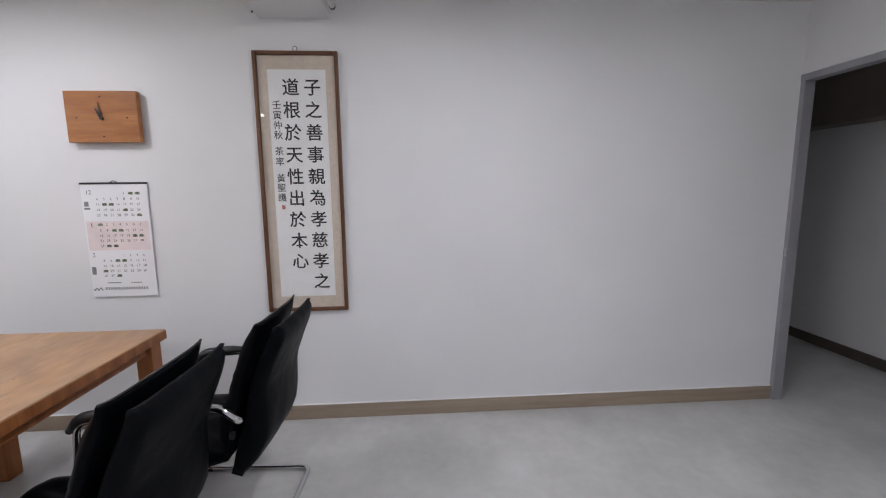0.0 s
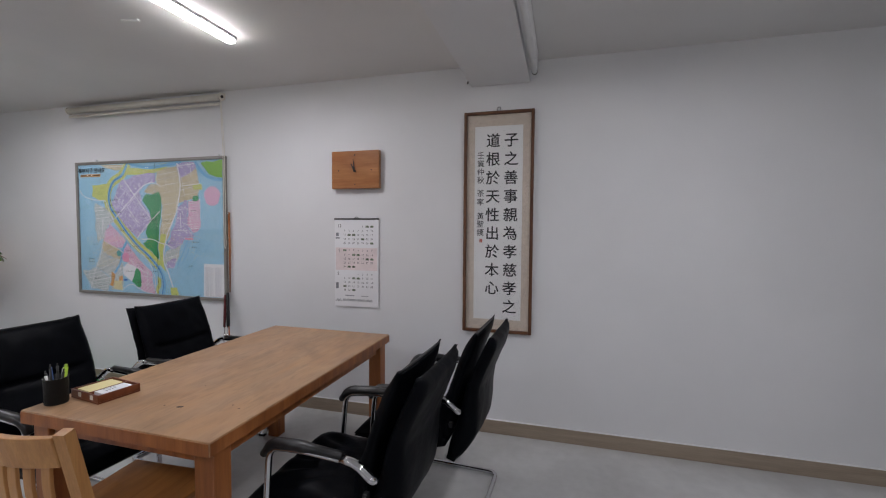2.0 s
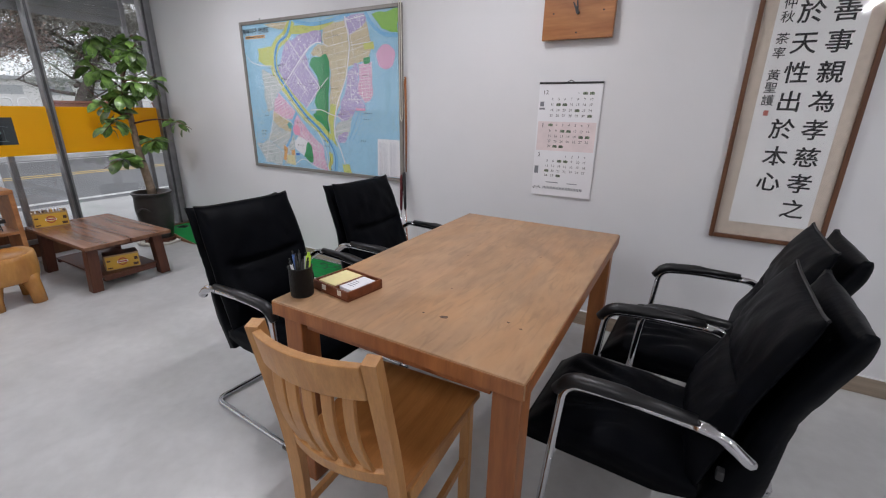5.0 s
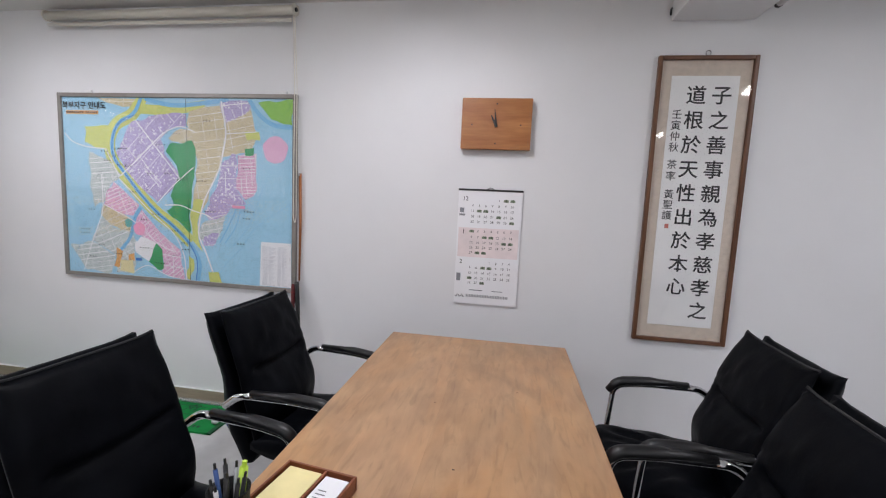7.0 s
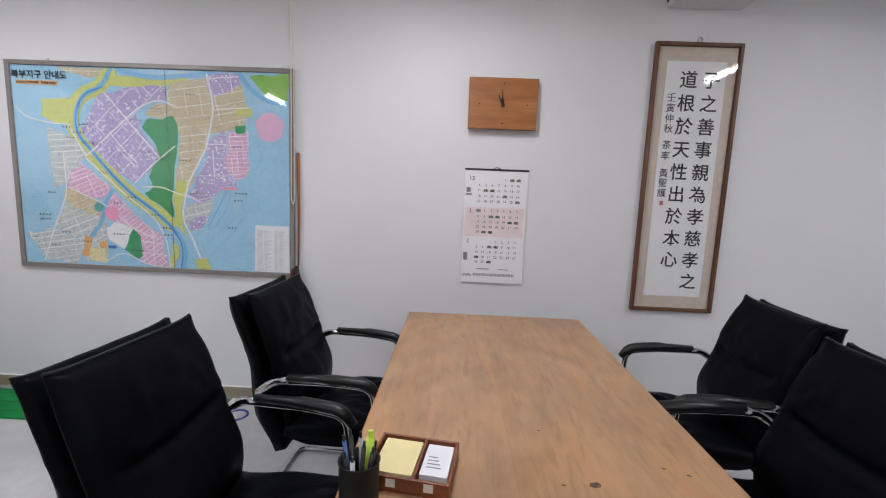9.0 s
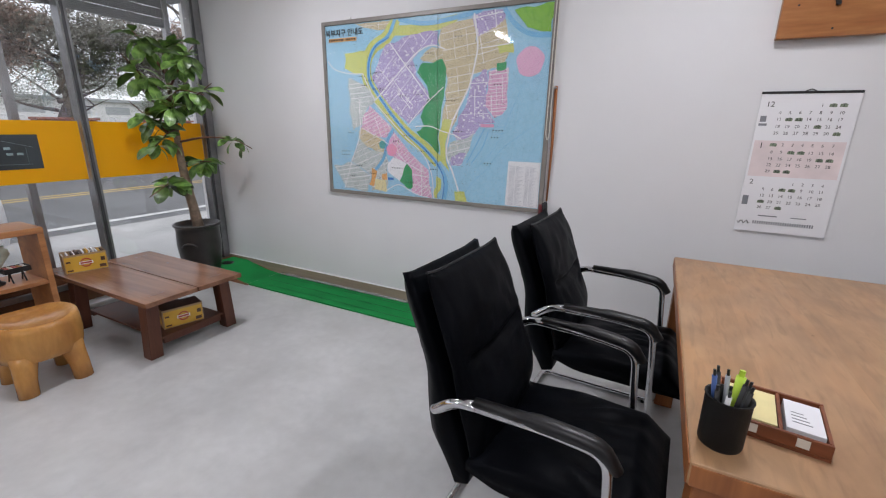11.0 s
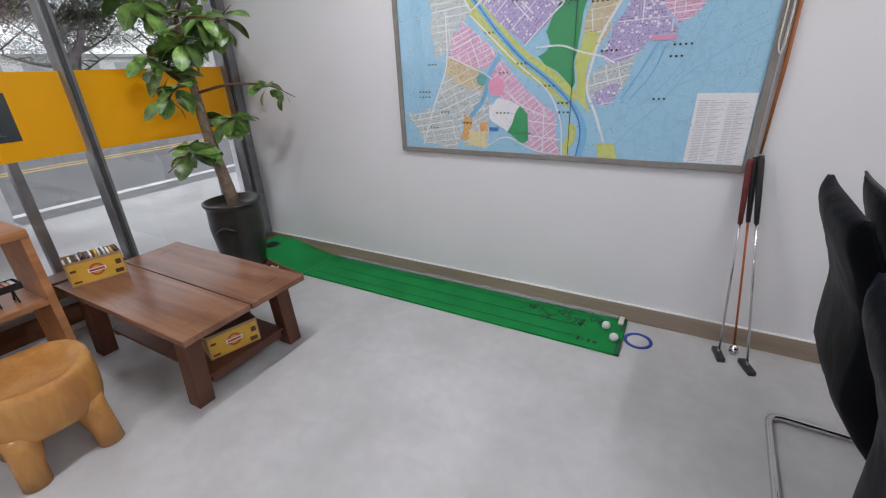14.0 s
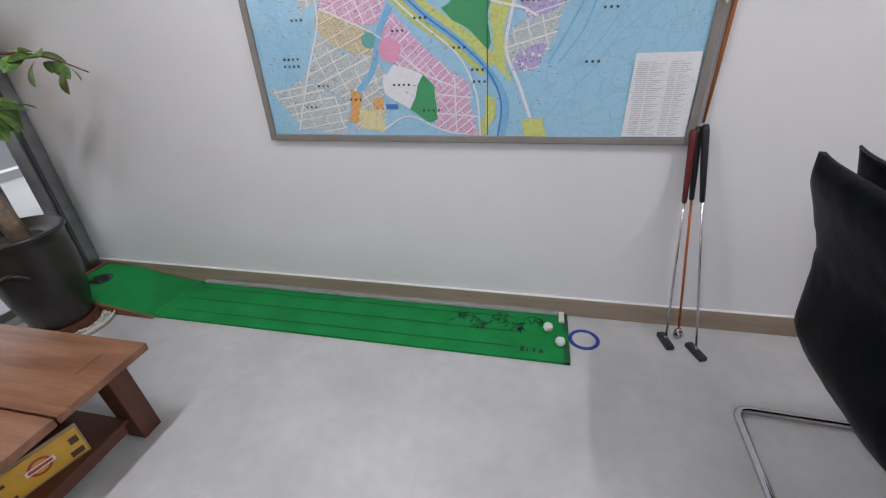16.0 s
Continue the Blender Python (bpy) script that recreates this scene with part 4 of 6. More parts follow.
def printed(name, c, lines, dense=60.0, amount=0.5, blobs=0.0, bc=(0.3, 0.3, 0.3), grid=False):
    """Printed map colour with fine streets or contour lines."""
    m = bpy.data.materials.new(name)
    m.use_nodes = True
    nt = m.node_tree
    n, l = nt.nodes, nt.links
    b = n["Principled BSDF"]
    b.inputs["Roughness"].default_value = 0.3
    co = n.new("ShaderNodeTexCoord")
    v = n.new("ShaderNodeTexVoronoi")
    v.feature = "DISTANCE_TO_EDGE"
    v.distance = "EUCLIDEAN" if "distance" in v.bl_rna.properties else v.distance
    v.inputs["Scale"].default_value = dense
    v.inputs["Randomness"].default_value = 0.25 if grid else 1.0
    mp_ = n.new("ShaderNodeMapping")
    mp_.inputs["Rotation"].default_value = (0, radians(37), 0)
    ns = n.new("ShaderNodeTexNoise")
    ns.inputs["Scale"].default_value = 7
    l.new(co.outputs["Object"], mp_.inputs[0])
    if not grid:
        ad = n.new("ShaderNodeMix")
        ad.data_type = "VECTOR"
        ad.inputs[0].default_value = 0.12
        l.new(co.outputs["Object"], ns.inputs["Vector"])
        l.new(mp_.outputs[0], ad.inputs[4])
        l.new(ns.outputs[1], ad.inputs[5])
        l.new(ad.outputs[1], v.inputs["Vector"])
    else:
        l.new(mp_.outputs[0], v.inputs["Vector"])
    r = n.new("ShaderNodeMapRange")
    r.inputs[1].default_value, r.inputs[2].default_value = (0.08, 0.16) if grid else (0.03, 0.07)
    r.inputs[3].default_value, r.inputs[4].default_value = amount, 0.0
    l.new(v.outputs["Distance"], r.inputs[0])
    mx = n.new("ShaderNodeMix")
    mx.data_type = "RGBA"
    mx.inputs[6].default_value, mx.inputs[7].default_value = (*c, 1), (*lines, 1)
    l.new(r.outputs[0], mx.inputs[0])
    out = mx.outputs[2]
    if blobs:
        w = n.new("ShaderNodeTexNoise")
        w.inputs["Scale"].default_value, w.inputs["Detail"].default_value = 150, 2
        l.new(co.outputs["Object"], w.inputs["Vector"])
        r2 = n.new("ShaderNodeMapRange")
        r2.inputs[1].default_value, r2.inputs[2].default_value = 0.6, 0.68
        r2.inputs[4].default_value = blobs
        l.new(w.outputs[0], r2.inputs[0])
        m2 = n.new("ShaderNodeMix")
        m2.data_type = "RGBA"
        m2.inputs[7].default_value = (*bc, 1)
        l.new(r2.outputs[0], m2.inputs[0])
        l.new(out, m2.inputs[6])
        out = m2.outputs[2]
    l.new(out, b.inputs["Base Color"])
    return m


INKS = {
    "blue": printed("map_blue", (0.34, 0.59, 0.75), (0.2, 0.42, 0.56), 17, 0.22, 0.5, (0.16, 0.33, 0.46)),
    "river": printed("map_river", (0.2, 0.48, 0.72), (0.05, 0.2, 0.5), 30, 0.2),
    "lime": printed("map_lime", (0.6, 0.63, 0.2), (0.3, 0.42, 0.08), 40, 0.4, 0.3, (0.2, 0.35, 0.08)),
    "purple": printed("map_purple", (0.44, 0.37, 0.62), (0.66, 0.6, 0.76), 48, 0.25, 0.4, (0.25, 0.2, 0.36), True),
    "pink": printed("map_pink", (0.7, 0.4, 0.58), (0.85, 0.7, 0.8), 60, 0.25, 0.35, (0.35, 0.15, 0.28), True),
    "rose": printed("map_rose", (0.75, 0.33, 0.5), (0.7, 0.3, 0.4), 20, 0.1, 0.3, (0.5, 0.2, 0.3)),
    "tan": printed("map_tan", (0.6, 0.52, 0.33), (0.78, 0.74, 0.6), 62, 0.25, 0.5, (0.25, 0.25, 0.2), True),
    "block": printed("map_blocks", (0.5, 0.57, 0.56), (0.8, 0.8, 0.78), 52, 0.3, 0.5, (0.16, 0.22, 0.25), True),
    "green": printed("map_green", (0.05, 0.33, 0.13), (0.03, 0.22, 0.08), 30, 0.3, 0.3, (0.02, 0.2, 0.06)),
    "field": printed("map_field", (0.25, 0.5, 0.08), (0.1, 0.33, 0.04), 30, 0.6),
    "orange": printed("map_orange", (0.72, 0.36, 0.1), (0.8, 0.6, 0.4), 50, 0.4, 0.6, (0.4, 0.2, 0.1), True),
    "deep": printed("map_deep_blue", (0.05, 0.2, 0.55), (0.04, 0.12, 0.4), 30, 0.1),
    "teal": printed("map_teal", (0.12, 0.4, 0.38), (0.08, 0.3, 0.3), 30, 0.1),
    "straw": printed("map_straw", (0.72, 0.66, 0.38), (0.5, 0.45, 0.25), 40, 0.3, 0.5, (0.4, 0.35, 0.2)),
    "white": printed("map_white", (0.78, 0.78, 0.8), (0.6, 0.6, 0.62), 30, 0.2),
}


def mu(x, y):
    """A place on the map sheet, in centimetres from its upper corner."""
    return -MW + x / 100, MH - y / 100


_level = [0]
STREETS = {"purple": (0.13, 0.095, 0.0036, 0.0105), "pink": (0.045, 0.024, 0.0034, 0.0078), "tan": (0.09, 0.05, 0.0026, 0.008), "block": (0.06, 0.036, 0.0036, 0.0062)}


def within(ring, x, z):
    """Whether a point lies inside a closed outline."""
    odd = False
    for (x1, z1), (x2, z2) in zip(ring, ring[1:] + ring[:1]):
        if (z1 > z) != (z2 > z) and x < (x2 - x1) * (z - z1) / (z2 - z1) + x1:
            odd = not odd
    return odd


def zone(name, ink, angle, *pts):
    """A printed area, its outline softened with extra corners; city inks get streets and blocks at an angle."""
    _level[0] += 1
    p = [Vector((*mu(x, y), 0)) for x, y in pts]
    out = []
    for i, a in enumerate(p):
        b = p[(i + 1) % len(p)]
        for k in range(6):
            q = a.lerp(b, k / 6)
            j = noise.noise(Vector((q.x * 12, q.y * 12, _level[0]))) * 0.022
            out.append((min(MW - 0.001, max(-MW + 0.001, q.x + j)), min(MH - 0.001, max(-MH + 0.001, q.y - j))))
    top = -0.0122 - 0.00006 * _level[0]
    part(name, plate(out, top), INKS[ink], mp)
    if ink not in STREETS:
        return
    r_ = random.Random(_level[0])
    xs, zs = [q[0] for q in out], [q[1] for q in out]
    ox, oz = (min(xs) + max(xs)) / 2, (min(zs) + max(zs)) / 2
    reach = math.hypot(max(xs) - min(xs), max(zs) - min(zs)) / 2
    ca, sa = math.cos(radians(angle)), math.sin(radians(angle))
    wide, close, line, step = STREETS[ink]

    def at(u, v):
        return ox + u * ca - v * sa, oz + u * sa + v * ca

    streets, light, dark = bmesh.new(), bmesh.new(), bmesh.new()
    for turn, gap in ((0, close), (1, wide)):
        v = -reach + gap * 0.4
        while v < reach:
            start, n_ = None, int(2 * reach / 0.006)
            for k in range(n_ + 1):
                u = -reach + k * 0.006
                here = k < n_ and within(out, *(at(u, v) if not turn else at(v, u))) and not (turn and (k // 9 + int(v * 90)) % 4 == 0)
                if here and start is None:
                    start = u
                if not here and start is not None:
                    if u - start > 0.012:
                        h = line / 2 * (1.5 if r_.random() < 0.25 else 1)
                        cs = [(start, v - h), (u, v - h), (u, v + h), (start, v + h)]
                        plate([at(*c) if not turn else at(c[1], c[0]) for c in cs], top - 0.00003, streets)
                    start = None
            v += gap * r_.uniform(0.75, 1.25)
    n_ = int(reach / step) + 1
    for i in range(-n_, n_):
        for j in range(-n_, n_):
            cx, cz = at((i + r_.uniform(-0.2, 0.2)) * step, (j + r_.uniform(-0.2, 0.2)) * step)
            chance = r_.random()
            if chance < 0.28 or not (min(xs) < cx < max(xs) and min(zs) < cz < max(zs)) or not within(out, cx, cz):
                continue
            pale = chance > (0.93 if ink != "purple" else 0.85)
            a, b = step * r_.uniform(0.1, 0.3) * (2.2 if pale and ink == "purple" else 1), step * r_.uniform(0.1, 0.26) * (2 if pale and ink == "purple" else 1)
            cs = [(cx + (p_ * a * ca - q_ * b * sa), cz + (p_ * a * sa + q_ * b * ca)) for p_, q_ in ((-1, -1), (1, -1), (1, 1), (-1, 1))]
            plate(cs, top - 0.00002, light if pale else dark)
    tagged(part("streets", streets, INKS["white"], mp, "fine pale printed streets"), kind="stuff")
    tagged(part("city_blocks", light, INKS["white"], mp, "tiny pale printed city blocks"), kind="stuff")
    tagged(part("city_blocks", dark, M["print_" + ink], mp, "tiny dark printed city blocks"), kind="stuff")


def spot(name, ink, x, y, radius):
    """A round printed area."""
    _level[0] += 1
    cx, cz = mu(x, y)
    ring = [(cx + radius / 100 * (1 + 0.06 * math.sin(5 * a)) * math.cos(a), cz + radius / 100 * math.sin(a)) for a in (i / 28 * 6.283 for i in range(28))]
    part(name, plate(ring, -0.0122 - 0.00006 * _level[0]), INKS[ink], mp)


def ribbon(name, ink, width, *pts):
    """A road or river of even width along a smooth line; width in centimetres."""
    _level[0] += 1
    p = rounded([(*mu(x, y), 0) for x, y in pts], 0.06, 4)
    bm = bmesh.new()
    last = None
    for i, q in enumerate(p):
        d = (p[min(i + 1, len(p) - 1)] - p[max(i - 1, 0)]).normalized()
        s_ = Vector((-d.y, d.x, 0)) * width / 260
        y = -0.0122 - 0.00006 * _level[0]

        def cl_(v):
            return (min(MW - 0.001, max(-MW + 0.001, v.x)), y, min(MH - 0.001, max(-MH + 0.001, v.y)))
        pair = (bm.verts.new(cl_(q + s_)), bm.verts.new(cl_(q - s_)))
        if last:
            bm.faces.new((last[0], last[1], pair[1], pair[0]))
        last = pair
    for f in bm.faces:
        f.normal_update()
    part(name, bm, INKS[ink], mp)


part("map_sheet", box((-MW, -0.012, -MH), (MW, -0.004, MH)), INKS["blue"], mp, "pale blue printed map sheet")
zone("pale_hill", "tan", 0, (26.6, 0.7), (59.1, 0.7), (53.8, 6.4), (41.2, 5.2))
zone("olive_area", "lime", 0, (16.2, 18.4), (39.4, 17.8), (34.3, 28.7), (32.6, 32.9), (26.9, 33.5), (17.7, 30.1))
ribbon("riverbank", "lime", 11, (60.5, -0.6), (54.2, 11), (40.4, 16.1), (34.3, 27.8), (36.8, 40.4), (45.6, 50.5), (56.2, 61.3), (68.7, 73.4), (83.3, 82.2), (94.2, 91.5))
ribbon("riverbank", "lime", 8, (56, 6.8), (72.5, 7.8), (91, 6.3), (105.6, 4.2))
zone("purple_area", "purple", 44, (55.5, 14.2), (74.2, 9.9), (87.2, 8.6), (92.9, 10.8), (92.2, 17.4), (81.1, 19.7), (73.3, 25.6), (76.5, 35.6), (87.4, 48), (82.9, 55.7), (70.1, 66.2), (56.5, 56.2), (47.7, 47), (41.2, 36.5), (42.4, 28.6))
zone("tan_area", "tan", 20, (78.1, 23.9), (87.6, 18.4), (96.7, 20), (97.6, 27.7), (82.5, 28))
zone("tan_area", "tan", 8, (93.6, 7.6), (120.2, 3.4), (119.7, 24.9), (115.3, 43.2), (106.4, 62), (102.2, 72.3), (95.4, 65.6), (99.8, 43.5), (96.4, 25.3), (92.3, 15.4))
zone("green_area", "green", 0, (82.5, 28), (95.5, 25.8), (99.1, 35.2), (97.3, 50.3), (94.6, 67.3), (93.2, 85.6), (87.2, 79.5), (79.6, 74.9), (76, 71.2), (82.2, 67.3), (78.8, 60.9), (87.2, 50.5), (85.4, 42.9), (77.5, 33.9), (80.5, 29.6))
zone("lime_strip", "lime", 0, (95.9, 63.9), (103.3, 63.7), (100.6, 75.8), (98.9, 87), (101.5, 96.2), (94.7, 89.8), (93.4, 75.9))
zone("purple_area", "purple", 6, (115.7, 2.1), (137.3, 1.2), (135.1, 14.9), (141.2, 20), (120.3, 21.9))
zone("tan_area", "tan", 12, (120.5, 16.7), (137.2, 6.7), (140.2, 24.6), (133.6, 32.9), (122.6, 35.1), (116.7, 36.5))
zone("pink_area", "pink", 4, (127.2, 33.9), (140.8, 33.2), (140.5, 56.2), (134.1, 63.4), (126.4, 54.8))
zone("purple_area", "purple", 2, (115.3, 43.2), (122.7, 33.1), (127.7, 35), (126.6, 54.8), (132.6, 64.1), (119.5, 67.1), (108, 67))
zone("purple_area", "purple", 15, (107.5, 66.7), (125.5, 65.3), (119.4, 71.9), (109.8, 78.6), (104.8, 73.1))
zone("block_area", "block", 15, (102.3, 78.8), (119.7, 71.9), (115, 87.8), (105.8, 94), (100.4, 87.9))
zone("purple_area", "purple", 15, (102.9, 86.1), (114.8, 84.9), (109.2, 92.8), (103.9, 93.7))
zone("yellow_area", "lime", 0, (133.1, 20.1), (142.2, 19.7), (142.6, 24.6), (134.7, 25.7))
zone("dark_green_area", "green", 0, (133, 30.3), (139.1, 29.9), (138.6, 34.2), (132.8, 34.3))
zone("block_area", "block", 5, (20.1, 35.6), (31.7, 38.3), (44.1, 50.5), (36.3, 52.9), (29.9, 67.1), (23, 72.4), (20, 57))
zone("pink_area", "pink", 22, (36.5, 53.2), (55.7, 68.6), (51.9, 75.6), (43.4, 77.5), (29.7, 69.9))
zone("tan_area", "tan", 22, (29.9, 70.2), (49.4, 77.9), (50.7, 87.4), (35.6, 84.3), (27.4, 77.6))
zone("block_area", "block", 22, (27.4, 77.6), (35.6, 84.3), (50.7, 87.8), (52.6, 94.4), (38.1, 103.7), (19.7, 95.3))
zone("block_area", "block", 10, (2.5, 99.4), (19.3, 95.3), (36.2, 103.7), (34.3, 116.3), (13.9, 115.5))
zone("pink_area", "pink", 38, (57.8, 72), (71.7, 86.5), (86, 97), (89.7, 117.2), (73.6, 114.7), (72.8, 100.9), (54.9, 87.3), (51.4, 83.6))
zone("block_area", "block", 28, (38.1, 103.7), (52.2, 94.4), (52.3, 108.6), (48.9, 114.9), (35.8, 114.1))
zone("white_area", "white", 0, (56.7, 89.4), (69.8, 93.9), (62.9, 106.8), (53.3, 101.4), (53.2, 94.4))
zone("dark_green_area", "green", 0, (68.7, 93.6), (72.8, 97.7), (73.1, 109.7), (68.1, 110.2), (62.4, 106.5))
zone("orange_area", "orange", 0, (38.4, 99), (42.4, 100), (39.4, 112.2), (35.3, 110.9))
zone("orange_area", "orange", 0, (46.3, 101.6), (52.4, 102.5), (51.4, 106.5), (46.1, 105.6))
zone("straw_area", "straw", 0, (41, 106.8), (51, 106.5), (49.8, 114.3), (39.4, 113.4))
ribbon("contour", "river", 0.3, (110, 117.7), (120, 103), (131.6, 92.2), (137.5, 81.7), (154.4, 69.4), (163.7, 64.1))
ribbon("contour", "river", 0.3, (151.5, 40.9), (143.8, 57.8), (139.8, 69.7), (133.8, 81.8), (124.2, 92.4))
ribbon("contour", "river", 0.3, (0.4, 21.6), (8.9, 33.3), (18, 38.2), (13.4, 48.5), (1.6, 52.2))
ribbon("contour", "river", 0.3, (2.2, 67.7), (11.4, 72.7), (14.3, 84.9), (7.1, 102.8))
ribbon("contour", "river", 0.9, (126.9, 68.3), (120.9, 80.4), (114.9, 90.9))
ribbon("contour", "river", 0.7, (129.6, 69.9), (126.5, 80.3), (118.6, 90.8))
ribbon("river", "river", 3.4, (60.1, -0.3), (54.8, 11), (42.7, 15.2), (37.1, 26.1), (37.4, 38.2), (46.1, 48.2), (56.3, 60.5), (68.7, 72.7), (83.3, 82.8), (94.1, 92.9), (101.2, 103.6), (99, 118.1))
ribbon("river_mid", "deep", 0.9, (54.8, 11), (42.7, 15.2), (37.1, 26.1), (37.4, 38.2), (46.1, 48.2), (56.3, 60.5), (68.7, 72.7), (83.3, 82.8), (94.1, 92.9), (99.3, 103.6), (97.5, 118.2))
ribbon("river", "river", 3.5, (62.8, 0.4), (74.6, 3.8), (87.4, 5), (113, 2.1), (122.1, 0.4))
ribbon("river", "river", 3.5, (136.1, 0.9), (142.4, 9.9), (152.1, 16.3), (165, 17.1))
ribbon("stream", "river", 3.0, (57.9, 70.2), (51.7, 79.1), (49.7, 91), (41.3, 99.7))
ribbon("road", "white", 0.9, (1.2, 23.3), (6.4, 29.1), (19.4, 32.5), (32.6, 32.9))
ribbon("road", "white", 1.1, (32.6, 32.9), (42.1, 51.4), (47.7, 46.5), (67.2, 29.4), (75.4, 21.9), (87.7, 16.8), (97.6, 20.6))
ribbon("road", "white", 1.0, (55.5, 14.2), (71.1, 32.3), (87.2, 50.8))
ribbon("road", "white", 0.8, (56.9, 36.2), (66.5, 47.5), (73.6, 54.2))
ribbon("road", "white", 0.9, (70, 67), (82.9, 54.3), (96.9, 43.2))
ribbon("road", "white", 1.0, (75.6, 68.1), (87.9, 67.5), (95.2, 70.7), (106.3, 73.1), (109.9, 75.5))
ribbon("road", "white", 1.5, (117, 1.8), (120.6, 20.8), (115.7, 43.2), (103.3, 65.4), (99, 86.2), (104.9, 96.8), (112.3, 117.7))
ribbon("road", "white", 0.9, (42, 52.2), (64.9, 73.2), (83.1, 86.9), (89.6, 100.4), (90.7, 117.7))
ribbon("road", "white", 0.9, (28.5, 49.9), (29, 74), (19.3, 95.3), (11.9, 115.2))
ribbon("road", "white", 0.7, (29.7, 69.9), (51.3, 79.1), (69.4, 93.9), (82.5, 98.8))
ribbon("road", "white", 0.7, (73.8, 100.8), (88, 102.2))
ribbon("road", "white", 0.7, (73.4, 107.9), (89.6, 109.2))
ribbon("road", "white", 0.7, (80.8, 93.6), (81.2, 115.7))
ribbon("road", "white", 0.8, (120.5, 21.6), (141.2, 20))
ribbon("road", "white", 0.8, (50.9, 114.3), (61.9, 107.6), (74, 114.3), (90.1, 117.7))
spot("rose_circle", "pink", 153.6, 30.6, 8.3)
spot("rose_circle", "rose", 56.1, 84.7, 4.4)
spot("teal_circle", "teal", 48.1, 81.2, 2.8)
zone("field_area", "field", 0, (141.8, 2.2), (165.3, 0.6), (165, 15.8), (151.9, 13.4))
zone("olive_area", "lime", 0, (106.9, 110.4), (115.1, 110.7), (116.5, 118.2), (108.1, 118.2))
zone("olive_area", "lime", 0, (92.3, 100.3), (95.6, 102), (94.1, 117), (91.7, 116.2))
TOP = -0.0122 - 0.00006 * (_level[0] + 2)
part("fold_line", plate([mu(92.1, 0.6), mu(92.35, 0.6), mu(93.7, 116.4), mu(93.4, 116.4)], TOP), M["ink"], mp)
part("title", lettering([("북부지구 안내도", mu(17.2, 0)[0], mu(0, 5.6)[1], 0.05)], TOP - 0.0002, 0.02), M["ink"], mp, "dark printed title")
part("title_plate", plate([mu(3, 8.6), mu(28, 8.6), mu(28, 11), mu(3, 11)], TOP), INKS["orange"], mp)
bm = bmesh.new()
for i in range(16):
    if i != 9:
        plate([mu(3.4 + 1.5 * i, 9.2), mu(4.5 + 1.5 * i, 9.2), mu(4.5 + 1.5 * i, 10.4), mu(3.4 + 1.5 * i, 10.4)], TOP - 0.0002, bm)
tagged(part("subtitle_print", bm, M["ink"], mp, "row of unreadable dark print"), kind="stuff")
part("legend_sheet", plate([mu(144, 88.2), mu(164.6, 88.2), mu(164.8, 116.4), mu(143.2, 116.4)], TOP), INKS["white"], mp, "white list of places")
bm = bmesh.new()
for i in range(38):
    for a, b in ((145, 148.6), (149.2, 151 + (i * 7) % 4), (155.4, 157.8), (158.2, 160 + (i * 5) % 3)):
        plate([mu(a, 91 + i * 0.66), mu(b, 91 + i * 0.66), mu(b, 91.24 + i * 0.66), mu(a, 91.24 + i * 0.66)], TOP - 0.0002, bm)
tagged(part("legend_lines", bm, material("faint_print", (0.5, 0.5, 0.55), 0.6), mp, "rows of small grey print"), kind="stuff")
bm, names = bmesh.new(), bmesh.new()
_r = random.Random(5)
for i in range(1500):
    x, z = _r.uniform(-0.81, 0.81), _r.uniform(-0.57, 0.5)
    east = x > 0.3 + 0.2 * noise.noise(Vector((z * 4, 0, 0)))
    if east and noise.noise(Vector((x * 7, z * 7, 2))) < -0.05:
        continue
    w, h = (_r.uniform(0.0015, 0.004), 0.0022) if east or i % 3 else (_r.uniform(0.004, 0.011), 0.0026)
    plate([(x, z), (x + w, z), (x + w, z + h), (x, z + h)], TOP - 0.0002, bm)
for i in range(34):
    x, z = _r.uniform(-0.72, 0.5), _r.uniform(-0.5, 0.45)
    for k in range(_r.choice((3, 3, 4))):
        plate([(x + 0.02 * k, z), (x + 0.02 * k + 0.008, z), (x + 0.02 * k + 0.008, z + 0.008), (x + 0.02 * k, z + 0.008)], TOP - 0.0003, names)
tagged(part("place_names", bm, M["print"], mp, "scattered small dark print"), kind="stuff")
tagged(part("district_names", names, M["ink"], mp, "spaced unreadable district lettering"), kind="stuff")
part("label_bar", plate([mu(52.5, 104.4), mu(57.5, 104.4), mu(57.5, 106.2), mu(52.5, 106.2)], TOP), INKS["deep"], mp)
part("label_bar", plate([mu(124, 66), mu(133, 66), mu(133, 67.9), mu(124, 67.9)], TOP), INKS["rose"], mp)
M["map_frame"] = material("map_frame_grey", (0.24, 0.22, 0.2), 0.4, 0.1, 0.06, 20)
for lo, hi in (((-0.853, -0.024, -0.61), (-MW, 0, 0.61)), ((MW, -0.024, -0.61), (0.853, 0, 0.61)), ((-MW, -0.023, MH), (MW, 0, 0.61)), ((-MW, -0.023, -0.61), (MW, 0, -MH))):
    part("frame_bar", box(lo, hi), M["map_frame"], mp, bevel=0.003)
for x in (-0.62, 0.76):
    part("hanging_clip", box((x - 0.025, -0.018, 0.6105), (x + 0.025, 0, 0.628)), M["white"], mp, bevel=0.003)
g = part("glass", box((-MW, -0.0215, -MH), (MW, -0.0205, MH)), M["cover"], mp)
g.visible_shadow = False

